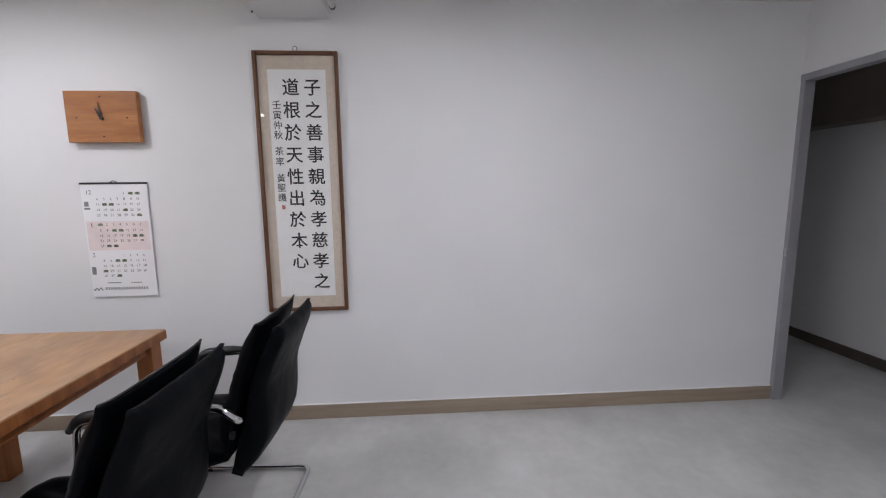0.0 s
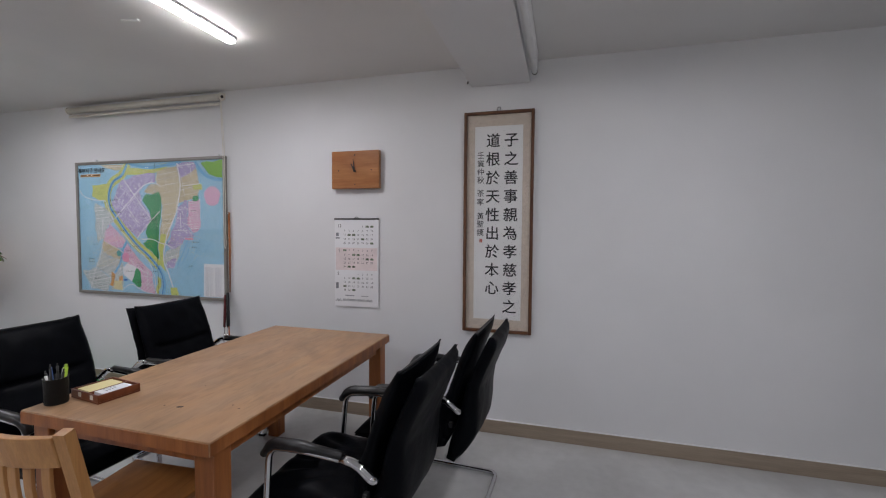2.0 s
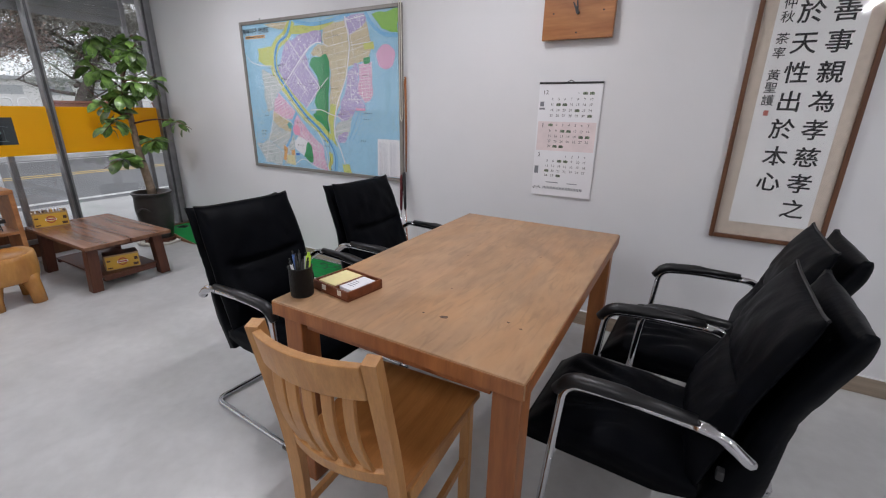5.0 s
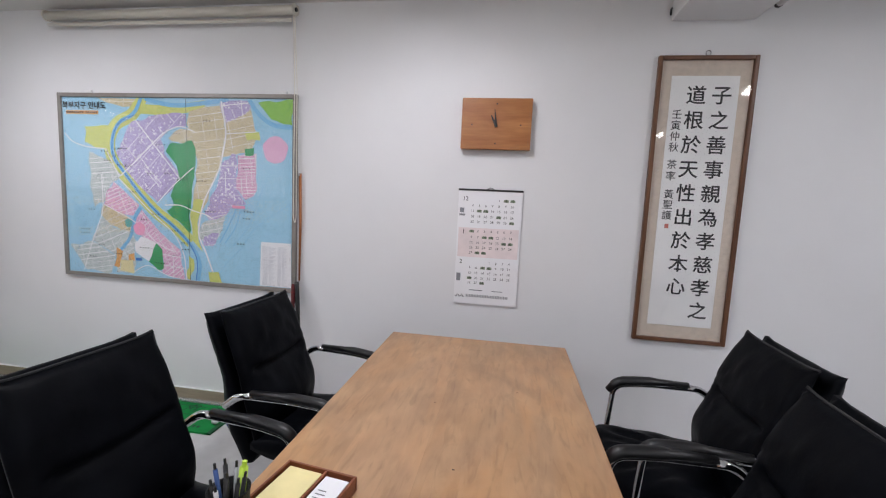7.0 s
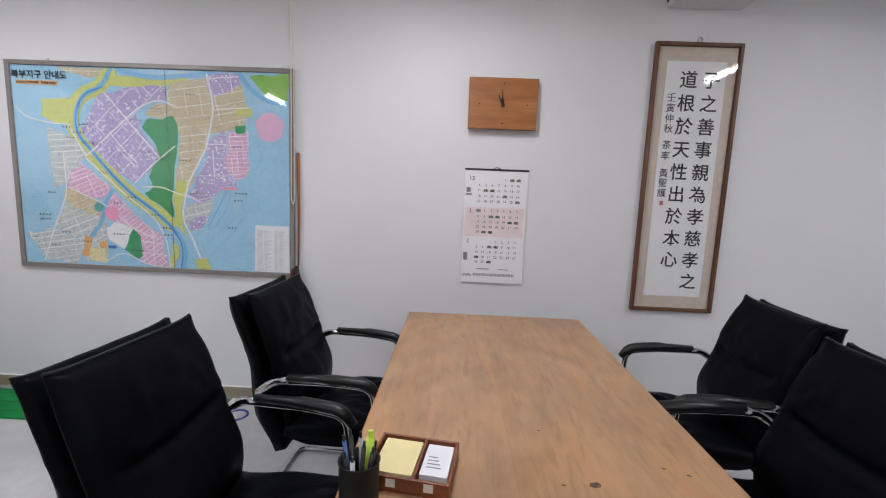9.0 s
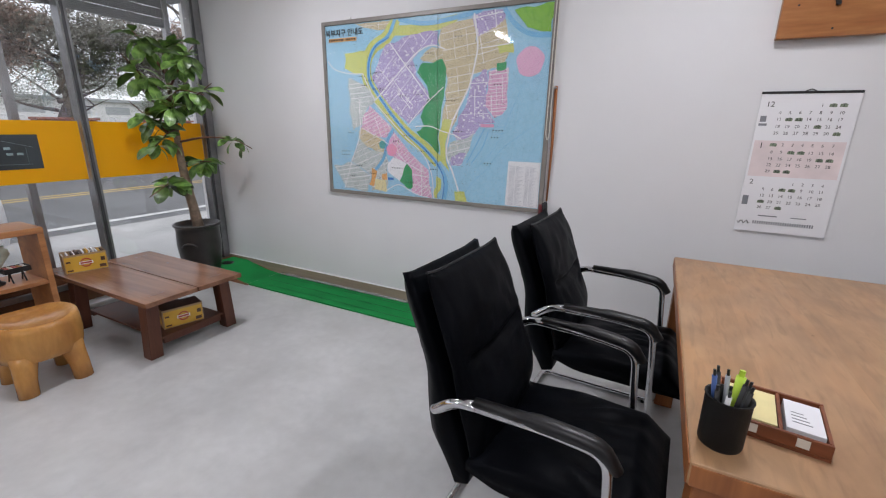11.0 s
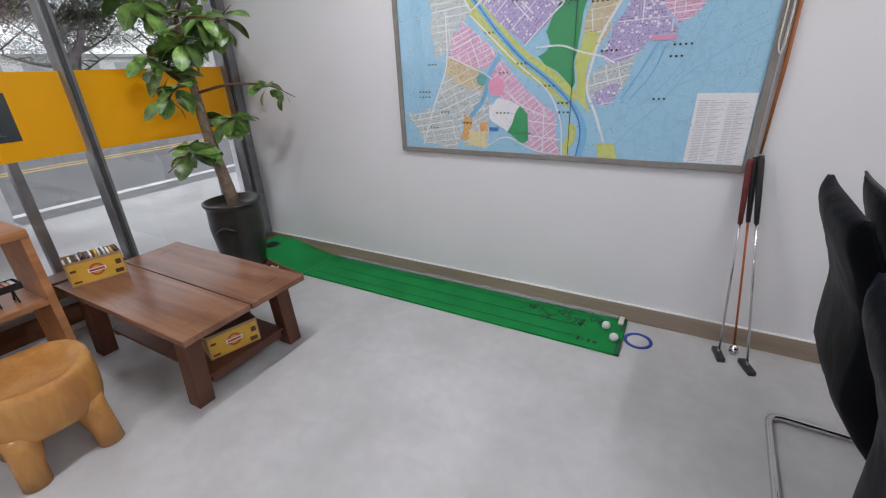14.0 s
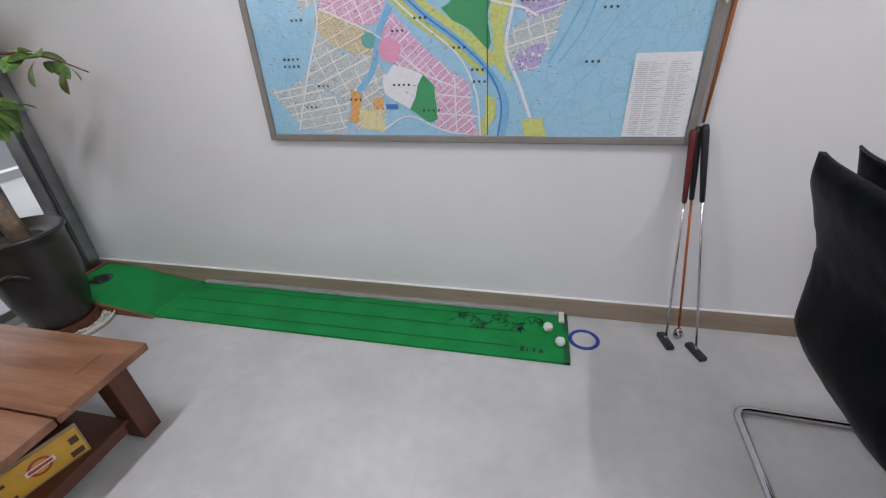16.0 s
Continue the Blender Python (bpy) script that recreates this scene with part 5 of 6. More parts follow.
# ---- roller screen, cord, stick ----
bl = thing("roller_screen", (-3.26, NORTH, 2.5), "rolled-up white roller screen fixed at the top of the wall", "roller blind")
part("case", tube([(-0.86, -0.045, 0.012), (0.855, -0.045, 0.012)], 0.025, 16), M["cream"], bl, "", True)
part("back_plate", box((-0.86, -0.018, 0.0), (0.86, 0.0, 0.05)), M["cream"], bl, bevel=0.003)
part("bottom_bar", tube([(-0.84, -0.05, -0.045), (0.84, -0.05, -0.045)], 0.011, 10), M["cream"], bl, "", True)
for x in (-0.862, 0.855):
    part("end_cap", tube([(x, -0.045, 0.012), (x + 0.008, -0.045, 0.012)], 0.034, 16), M["cream"], bl)
    part("end_knob", tube([(x + 0.006, -0.045, 0.012), (x + 0.016, -0.045, 0.012)], 0.012, 10), M["black"], bl)
part("bead_cord", tube(rounded([(0.853, -0.05, 0.0), (0.853, -0.03, -0.4), (0.85, -0.03, -1.2), (0.862, -0.03, -1.24), (0.87, -0.03, -1.2), (0.868, -0.03, -0.4), (0.86, -0.05, 0.0)], 0.02), 0.0028, 6), M["cream"], bl, "thin white bead cord")
st = thing("wooden_stick", (-2.375, NORTH - 0.012, 0.90), "thin dark brown wooden stick hung beside the map frame", "stick")
part("shaft", tube([(0, 0, 0), (0.004, 0, 0.34), (0.0, 0, 0.67)], [0.005, 0.008, 0.009], 8), M["table_leg"], st, "", True)
part("peg", tube([(0, 0.012, 0.66), (0, -0.012, 0.66)], 0.006, 8), M["chrome"], st)

cs = thing("cable_stub", (-0.335, NORTH - 0.04, 2.445), "short black cable end beside the ceiling beam", "cable")
part("cable", tube(rounded([(0.016, 0.04, 0.05), (0.0, 0.01, 0.03), (-0.004, -0.01, -0.004)], 0.02), 0.005, 8), M["black"], cs, "", True)
cm = thing("ceiling_strip", (-1.98, 2.23, CEIL), "small white plastic strip stuck on the ceiling", "strip", "", 12)
part("strip_body", box((-0.05, -0.008, -0.012), (0.05, 0.008, 0)), M["white"], cm, bevel=0.002)

tk = thing("cable_trunking", (0.115, 2.1, 2.5), "white blind rail running along the ceiling beam", "rail")
part("rail_body", box((-0.034, -1.4, -0.045), (0.02, 1.1, 0.07)), M["white"], tk, bevel=0.008)
part("rail_roll", tube([(0.0, -1.4, -0.05), (0.0, 1.12, -0.05)], 0.016, 10), M["white"], tk, "", True)
part("end_cap", tube([(0.0, 1.12, -0.05), (0.0, 1.135, -0.05)], 0.018, 10), M["black"], tk)

# ---- putters leaning on the wall ----
def putter(foot, top, shaft, grip, label, angle, ball=False):
    t = thing("putter", foot, label, "golf club", "putters leaning on the wall")
    f, d = Vector(foot), Vector(top) - Vector(foot)
    part("shaft", tube([Vector((0, 0, 0.02)), d * 0.75], 0.0048, 8), shaft, t, "", True)
    part("grip", tube([d * 0.7, d * 0.8, d * 0.98, d], [0.009, 0.011, 0.013, 0.01], 10), grip, t, "rubber grip", True)
    m = Matrix.Rotation(radians(angle), 4, "Z")
    if ball:
        part("foot_ball", lathe([(0, 0.0), (0.016, 0.004), (0.022, 0.02), (0.016, 0.036), (0.006, 0.05), (0, 0.05)], 14), M["chrome"], t, "small chrome cup end", True)
    else:
        part("head", box((-0.016, -0.05, 0), (0.016, 0.05, 0.022), m=m), M["steel_dark"], t, "dark steel head", bevel=0.004)
        part("neck", tube([(0, 0, 0.02), d * 0.03 + Vector((0, 0, 0.012))], 0.006, 8), M["chrome"], t)


putter((-2.355, 3.215, 0), (-2.405, 3.325, 0.88), M["chrome"], M["grip_red"], "golf putter with a dark red grip leaning on the wall", 12)
putter((-2.295, 3.26, 0), (-2.39, 3.33, 0.89), M["shaft_orange"], M["black"], "orange-shafted golf ball picker leaning on the wall", 0, True)
putter((-2.25, 3.165, 0), (-2.375, 3.315, 0.9), M["chrome"], M["black"], "golf putter with a black grip leaning on the wall", 20)

# ---- putting mat ----
pm = thing("putting_mat", (-2.76, 3.175, 0), "long green indoor golf putting mat with a raised cup end", "putting mat")
part("felt", slab(lambda u, v: Vector((-2.02 * u, -0.165 + 0.325 * v, 0.012 + 0.0015 * noise.noise(Vector((u * 9, v * 3, 0))))), lambda u, v: Vector((-2.02 * u, -0.165 + 0.325 * v, 0.0)), 60, 4), M["mat_green"], pm, "green felt strip")


def ramp(u, v):
    k = u * u * (3 - 2 * u)
    return Vector((-2.021 - 0.60 * u, -0.165 + 0.325 * v, 0.012 + 0.065 * min(1, k * 1.3)))


bm = bmesh.new()
NU, NV = 30, 16
gr = [[bm.verts.new(ramp(i / NU, j / NV)) for j in range(NV + 1)] for i in range(NU + 1)]
cup = Vector((-2.50, 0.0, 0))
for i in range(NU):
    for j in range(NV):
        q = ramp((i + 0.5) / NU, (j + 0.5) / NV)
        if (Vector((q.x, q.y, 0)) - cup).length < 0.052:
            continue
        bm.faces.new((gr[i][j], gr[i + 1][j], gr[i + 1][j + 1], gr[i][j + 1]))
part("cup_ramp", bm, M["mat_green"], pm, "green felt on the raised ramp", True)
part("cup", lathe([(0.06, 0.079), (0.052, 0.0795), (0.05, 0.01), (0, 0.01)], 24, at=(cup.x, cup.y, 0)), M["cup_dark"], pm, "dark open cup", True)
for y0, y1 in ((-0.178, -0.1655), (0.161, 0.173)):
    part("ramp_side", slab(lambda u, v: Vector((-2.02 - 0.62 * u, y0 + (y1 - y0) * v, 0.006 + 0.078 * min(1, u * 1.25))), lambda u, v: Vector((-2.02 - 0.62 * u, y0 + (y1 - y0) * v, 0.0)), 10, 1), M["mat_wood"], pm, "brown wooden ramp side")
part("ramp_end", box((-2.64, -0.165, 0), (-2.622, 0.16, 0.085)), M["mat_wood"], pm)
for y in (-0.1, 0.0, 0.1):
    part("guide_line", box((-1.95, y - 0.002, 0.0135), (-0.22, y + 0.002, 0.0142)), M["line_green"], pm)
part("edge_strip", box((-1.98, 0.1395, 0.0135), (-0.02, 0.16, 0.0155)), M["line_green"], pm)
part("return_channel", box((-1.96, 0.136, 0.0157), (-0.04, 0.1635, 0.03)), M["frosted"], pm, "clear plastic ball return channel", bevel=0.003)
part("end_stop", box((-0.036, 0.09, 0.0127), (-0.012, 0.162, 0.024)), M["cream"], pm, "pale plastic end stop", bevel=0.002)
part("end_strip", box((-0.02, -0.165, 0.0), (0.004, 0.16, 0.0125)), M["line_green"], pm)
bm = bmesh.new()
_r = random.Random(11)
for i in range(54):
    x, y, a = -0.1 - 0.0078 * i, 0.075 + 0.04 * math.sin(i * 0.3) + _r.uniform(-0.02, 0.02), _r.uniform(-1.1, 1.1) - 1.57
    m_ = Matrix.Translation((x, y, 0.0142)) @ Matrix.Rotation(a, 4, "Z")
    vs = [bm.verts.new(m_ @ Vector(c)) for c in ((0, 0, 0), (0.02, -0.0045, 0), (0.05, 0, 0), (0.02, 0.0045, 0))]
    bm.faces.new(vs)
tagged(part("leaf_print", bm, M["ink_green"], pm, "dark bamboo leaf print"), kind="stuff")
bm = bmesh.new()
for i, (w, h) in enumerate(((0.016, 0.03), (0.006, 0.024), (0.012, 0.026), (0.018, 0.02))):
    box((-0.2 + 0.026 * i, -0.125, 0.0136), (-0.2 + 0.026 * i + w, -0.125 + h, 0.0142), bm)
tagged(part("letter_print", bm, M["ink_green"], pm, "dark unreadable printed lettering"), kind="stuff")

for x, y in ((-2.845, 3.2), (-2.795, 3.11)):
    b = thing("golf_ball", (x, y, 0.0135), "white dimpled golf ball on the green mat", "golf ball", "golf balls on the mat")
    bm = bmesh.new()
    bmesh.ops.create_icosphere(bm, subdivisions=3, radius=0.0214, matrix=Matrix.Translation((0, 0, 0.0214)))
    part("ball", bm, M["ball"], b, "", True)
rg = thing("marker_ring", (-2.69, 3.18, 0), "flat blue putting target ring on the floor", "ring")
part("ring", lathe([(0.050, 0.0), (0.050, 0.003), (0.053, 0.005), (0.063, 0.005), (0.066, 0.003), (0.066, 0.0), (0.050, 0.0)], 40), M["blue"], rg, "", True)

# ---- pen cup and memo tray on the table ----
pc = thing("pen_cup", (-1.6, 1.59, TZ), "black mesh pen cup full of pens and a yellow marker", "pen holder")
part("cup", lathe([(0, 0), (0.036, 0), (0.038, 0.005), (0.039, 0.1), (0.041, 0.102), (0.036, 0.102), (0.035, 0.006), (0, 0.006)], 28), M["mesh_black"], pc, "", True)
_r = random.Random(3)
for i, c in enumerate(("black", "lime", "grey", "black", "blue", "black", "white", "black", "black")):
    a = i * 0.7
    x, y = 0.014 * math.cos(a), 0.014 * math.sin(a)
    tx, ty, h = 0.03 * math.cos(a + 0.3), 0.03 * math.sin(a + 0.3), _r.uniform(0.115, 0.15)
    r_ = 0.0085 if c == "lime" else 0.0045
    pn = part("pen", tube([(x, y, 0.012), (tx, ty, h)], r_, 8), M["pen_" + c], pc, {"lime": "yellow-green highlighter", "black": "black pen", "grey": "grey pen", "blue": "blue pen", "white": "white pen"}[c], True)
    d_ = Vector((tx - x, ty - y, h - 0.012)).normalized()
    part("pen_cap", tube([Vector((tx, ty, h)) - d_ * 0.0, Vector((tx, ty, h)) + d_ * 0.012], r_ * 0.6, 8), M["pen_black"] if c != "lime" else M["pen_lime"], pn)

mt = thing("memo_tray", (-1.505, 1.71, TZ), "small reddish wooden tray holding yellow notes and white cards", "desk tray", "", -8)
TW, TD = 0.093, 0.078
part("tray_base", box((-TW, -TD, 0), (TW, TD, 0.006)), M["tray"], mt)
for lo, hi in (((-TW, -TD, 0.0062), (TW, -TD + 0.007, 0.034)), ((-TW, TD - 0.007, 0.0062), (TW, TD, 0.034)), ((-TW, -TD + 0.0072, 0.0062), (-TW + 0.007, TD - 0.0072, 0.034)), ((TW - 0.007, -TD + 0.0072, 0.0062), (TW, TD - 0.0072, 0.034)), ((0.012, -TD + 0.0072, 0.0062), (0.019, TD - 0.0072, 0.033))):
    part("tray_side", box(lo, hi), M["tray"], mt, bevel=0.0015)
part("label_plate", box((-0.04, -TD - 0.001, 0.012), (-0.02, -TD, 0.03)), M["cream"], mt, bevel=0.0002)
part("label_plate", box((0.04, -TD - 0.001, 0.012), (0.06, -TD, 0.03)), M["cream"], mt, bevel=0.0002)
nt_ = thing("note_pad", (-1.538, 1.714, TZ + 0.0065), "stack of pale yellow sticky notes in the wooden tray", "notes", "", -8)
part("note_block", box((-0.044, -0.062, 0), (0.044, 0.06, 0.026)), M["note"], nt_, bevel=0.001)
nc = thing("card_stack", (-1.451, 1.702, TZ + 0.0065), "stack of white name cards in the wooden tray", "cards", "", -8)
part("card_block", box((-0.03, -0.055, 0), (0.03, 0.055, 0.027)), M["paper"], nc, bevel=0.001)
bm = bmesh.new()
for i in range(4):
    box((-0.02, -0.03 + i * 0.012, 0.0271), (0.012 - 0.004 * i, -0.027 + i * 0.012, 0.0274), bm)
tagged(part("card_print", bm, M["print"], nc, "small grey printed lines"), kind="stuff")

bpy.data.objects.remove(_pen_ob)

# ---- low table ----
LX0, LX1, LY0, LY1, LZ = -5.185, -4.15, 1.887, 2.487, 0.378
lt = thing("low_table", ((LX0 + LX1) / 2, (LY0 + LY1) / 2, 0), "low reddish-brown wooden tea table with a lower shelf", "low table")
lx, ly = (LX1 - LX0) / 2, (LY1 - LY0) / 2
for y0, y1 in ((-ly, -0.003), (0.003, ly)):
    part("plank", box((-lx, y0, LZ - 0.028), (lx, y1, LZ)), M["low"], lt, bevel=0.003)
part("knot", lathe([(0.009, LZ + 0.0004), (0.0, LZ + 0.0008)], 10, at=(-0.1, 0.19, 0)), M["ink"], lt)
for sx in (-1, 1):
    for sy in (-1, 1):
        ty, by = sy * (ly - 0.075), sy * (ly - 0.055)
        part("leg", slab(lambda u, v: Vector((sx * (lx - 0.122) - 0.038 + 0.076 * u, (by + (ty - by) * v) - 0.036, LZ - 0.029 if v > 0.5 else 0)),
                         lambda u, v: Vector((sx * (lx - 0.122) - 0.038 + 0.076 * u, (by + (ty - by) * v) + 0.036, LZ - 0.029 if v > 0.5 else 0)), 1, 1), M["low_leg"], lt, bevel=0.004)
    part("end_rail", box((sx * (lx - 0.122) - 0.018, -ly + 0.115, 0.06), (sx * (lx - 0.122) + 0.018, ly - 0.115, 0.095)), M["low_leg"], lt, bevel=0.003)
    part("apron", box((sx * (lx - 0.122) - 0.012, -ly + 0.12, LZ - 0.07), (sx * (lx - 0.122) + 0.012, ly - 0.12, LZ - 0.0285)), M["low_leg"], lt, bevel=0.002)
    part("dowel_key", box((sx * (lx - 0.1) - 0.003, -ly + 0.07, LZ), (sx * (lx - 0.1) + 0.003, -ly + 0.16, LZ + 0.0006)), M["low_leg"], lt)
    part("dowel_key", box((sx * (lx - 0.1) - 0.003, ly - 0.16, LZ), (sx * (lx - 0.1) + 0.003, ly - 0.07, LZ + 0.0006)), M["low_leg"], lt)
part("lower_shelf", box((-lx + 0.13, -ly + 0.1, 0.0955), (lx - 0.1, ly - 0.1, 0.11)), M["low_leg"], lt, bevel=0.003)


def coffee_box(x, y, z, rz, open_top, label):
    """Carton of coffee sticks; its printed long side faces its own +x."""
    t = thing("coffee_box", (x, y, z), label, "carton", "coffee cartons", rz)
    w, d, h = 0.112, 0.065, 0.12
    for lo, hi in (((-d, -w, 0), (d, w, 0.002)), ((d - 0.002, -w, 0.0022), (d, w, h)), ((-d, -w, 0.0022), (-d + 0.002, w, h)), ((-d + 0.0022, -w, 0.0022), (d - 0.0022, -w + 0.002, h)), ((-d + 0.0022, w - 0.002, 0.0022), (d - 0.0022, w, h))):
        part("carton_side", box(lo, hi), M["carton"], t)
    part("print_panel", box((d + 0.0002, -w + 0.006, 0.006), (d + 0.0012, w - 0.006, h - 0.012)), M["carton_yellow"], t, "yellow printed panel")
    m_ = Matrix.Translation((d + 0.0014, 0.0, h * 0.5)) @ Matrix.Rotation(radians(90), 4, "Y")
    bm = lathe([(0.030, 0), (0.030, 0.0006), (0.022, 0.0006), (0.022, 0)], 24)
    bm.transform(m_)
    part("ring_emblem", bm, M["carton_red"], t, "red round emblem")
    part("emblem_bar", box((d + 0.0022, -0.036, h * 0.5 - 0.009), (d + 0.0028, 0.036, h * 0.5 + 0.009)), M["paper"], t, "white emblem bar")
    part("emblem_bar", box((d + 0.0030, -0.03, h * 0.5 - 0.005), (d + 0.0034, 0.03, h * 0.5 + 0.005)), M["carton_red"], t)
    for y0, y1, z0, z1 in ((-0.13, -0.09, 0.012, 0.02), (0.085, 0.13, 0.012, 0.03), (0.1, 0.13, 0.05, 0.072), (-0.13, -0.1, 0.06, 0.07)):
        part("print_bar", box((d + 0.0014, y0 * 0.77, z0 * 1.15), (d + 0.0018, y1 * 0.77, z1 * 1.15)), M["carton_brown"], t)
    part("print_bar", box((-0.03, -w - 0.0008, 0.02), (0.03, -w - 0.0002, 0.07)), M["carton_yellow"], t)
    if open_top:
        r_ = random.Random(8)
        for i in range(17):
            yy = -w + 0.008 + 0.0125 * i
            part("coffee_stick", box((-0.045, yy, 0.02), (0.045, yy + 0.008, h + r_.uniform(-0.008, 0.014)), m=Matrix.Rotation(radians(r_.uniform(-3, 3)), 4, "X")), M[r_.choice(("paper", "carton_brown", "carton_yellow"))], t)
    else:
        part("lid", box((-d, -w, h + 0.0002), (d, w, h + 0.0022)), M["carton_brown"], t, "brown carton lid")


coffee_box(-5.10, 2.04, LZ, -15, True, "open yellow coffee stick carton on the low table")
coffee_box(-4.363, 2.18, 0.11, -16, False, "closed yellow coffee carton on the lower table shelf")

# ---- carved log stool ----
sl = thing("stool", (-4.535, 1.55, 0), "carved honey-coloured log stool with four legs", "stool", "", -4)


def squircle(r, a, k=0.35):
    c_, s_ = math.cos(a), math.sin(a)
    return r / (abs(c_) ** (2 + k) + abs(s_) ** (2 + k)) ** (1 / (2 + k))


prof = [(0.0, 0.332), (0.06, 0.335), (0.105, 0.342), (0.14, 0.357), (0.16, 0.37), (0.174, 0.362), (0.18, 0.33), (0.182, 0.27), (0.176, 0.21), (0.168, 0.175), (0.15, 0.165), (0.0, 0.17)]
bm = bmesh.new()
rings = []
for k, (r_, z_) in enumerate(prof):
    ring = []
    for i in range(48):
        a = i / 48 * 2 * math.pi
        rr_ = squircle(r_, a) * (1 + 0.03 * noise.noise(Vector((math.cos(a) * 1.5, math.sin(a) * 1.5, z_ * 5))))
        dip = -0.012 * abs(math.cos(a)) ** 3 if 2 < k < 6 else 0
        ring.append(bm.verts.new((rr_ * math.cos(a), rr_ * math.sin(a), z_ + dip)))
    rings.append(ring)
for a_, b_ in zip(rings, rings[1:]):
    for i in range(48):
        j = (i + 1) % 48
        bm.faces.new((a_[i], a_[j], b_[j], b_[i]))
bmesh.ops.remove_doubles(bm, verts=bm.verts, dist=0.0005)
part("seat", bm, M["stool"], sl, "thick hollowed log seat", True)
for sx in (-1, 1):
    for sy in (-1, 1):
        part("leg", tube([(sx * 0.098, sy * 0.09, 0.2), (sx * 0.108, sy * 0.098, 0.15), (sx * 0.118, sy * 0.108, 0.08), (sx * 0.124, sy * 0.112, 0.0)], [0.06, 0.05, 0.043, 0.042], 16), M["stool"], sl, "thick carved leg", True)

# ---- open shelf ----
SY0, SY1 = 0.2, 1.83
sh = thing("open_shelf", (-5.13, 0, 0), "low open wooden display shelf in front of the window", "shelf")
part("top_board", box((-0.15, SY0, 0.685), (0.15, SY1, 0.72)), M["shelf"], sh, bevel=0.003)
part("base_board", box((-0.15, SY0, 0.0), (0.15, SY1, 0.085)), M["shelf"], sh, bevel=0.003)
part("upright", box((-0.148, SY1 - 0.032, 0.086), (0.148, SY1 - 0.001, 0.684)), M["shelf"], sh, bevel=0.002)
part("upright", box((-0.148, 1.385, 0.086), (0.148, 1.413, 0.684)), M["shelf"], sh, bevel=0.002)
part("upright", box((-0.148, 0.945, 0.086), (0.148, 0.973, 0.342)), M["shelf"], sh, bevel=0.002)
part("upright", box((-0.148, SY0 + 0.001, 0.086), (0.148, SY0 + 0.03, 0.684)), M["shelf"], sh, bevel=0.002)
part("shelf_board", box((-0.147, 1.414, 0.375), (0.147, SY1 - 0.033, 0.398)), M["shelf"], sh, bevel=0.002)
part("shelf_board", box((-0.147, SY0 + 0.031, 0.343), (0.147, 1.384, 0.366)), M["shelf"], sh, bevel=0.002)

# things on the shelf
fp = thing("flower_pot", (-5.13, 1.585, 0.72), "pale green tapered flower pot with painted leaves on a saucer", "plant pot")
part("saucer", lathe([(0, 0), (0.07, 0), (0.082, 0.02), (0.078, 0.022), (0.062, 0.008), (0, 0.008)], 28), M["cream"], fp, "cream glazed saucer", True)
part("pot", lathe([(0, 0.009), (0.05, 0.009), (0.054, 0.03), (0.064, 0.16), (0.074, 0.245), (0.085, 0.255), (0.085, 0.265), (0.072, 0.265), (0.066, 0.24), (0, 0.235)], 32), M["pot_green"], fp, "pale green glazed pot", True)
bm = bmesh.new()
for k, (a_, z_) in enumerate(((-12, 0.06), (-4, 0.08), (6, 0.075), (-8, 0.1), (3, 0.11), (-2, 0.13), (10, 0.1))):
    r_ = 0.0665 + (z_ - 0.06) * 0.09
    q = [(r_ * math.cos(radians(a_ + d)), r_ * math.sin(radians(a_ + d)), z_ + h) for d, h in ((-7, -0.006), (0, -0.004), (8, 0.01), (0, 0.006))]
    bm.faces.new([bm.verts.new(c) for c in q])
tagged(part("painted_leaves", bm, M["leaf_dark"], fp, "painted dark green leaves"), kind="stuff")
part("rim", tube([(0.084 * math.cos(i / 28 * 6.283), 0.088 * math.sin(i / 28 * 6.283), 0.262) for i in range(28)], 0.006, 8, closed=True), M["cream"], fp, "cream rim", True)


def blade(bm, base, direction, length, width, bend, seed):
    """A long narrow leaf that arches."""
    d = Vector(direction).normalized()
    side = d.cross(Vector((0, 0, 1))).normalized() if abs(d.z) < 0.99 else Vector((1, 0, 0))
    p, last = Vector(base), None
    n_ = 7
    for i in range(n_ + 1):
        t = i / n_
        w = width * (0.55 + 0.9 * t) * (1 - t ** 3) + 0.0005
        a, b = bm.verts.new(p + side * w), bm.verts.new(p - side * w)
        if last:
            bm.faces.new((last[0], last[1], b, a))
        last = (a, b)
        d = (d + Vector((0, 0, -bend * t))).normalized()
        p = p + d * length / n_


sp = thing("leafy_pot_plant", (-5.13, 1.55, 0.957), "narrow-leaved dark green plant in the pale green pot", "plant")
_r = random.Random(21)
bm = bmesh.new()
for i in range(52):
    a = _r.uniform(0, 6.283)
    tilt = _r.uniform(0.15, 0.95)
    blade(bm, (0.03 * math.cos(a), 0.03 * math.sin(a), 0), (math.cos(a) * tilt, math.sin(a) * tilt, 1), _r.uniform(0.12, 0.27), _r.uniform(0.006, 0.011), _r.uniform(0.02, 0.3), i)
part("leaves", bm, M["leaf_dark"], sp, "long narrow dark green leaves")
part("soil", lathe([(0, 0.004), (0.066, 0.0)], 20), M["soil"], sp)

vs_ = thing("green_vase", (-5.13, 1.1, 0.72), "round dark green speckled glazed vase", "vase")
part("vase_body", lathe([(0, 0), (0.055, 0), (0.06, 0.01), (0.1, 0.05), (0.12, 0.1), (0.112, 0.15), (0.08, 0.2), (0.045, 0.24), (0.032, 0.27), (0.036, 0.3), (0.03, 0.3), (0.026, 0.27), (0, 0.26)], 40), M["vase"], vs_, "", True)

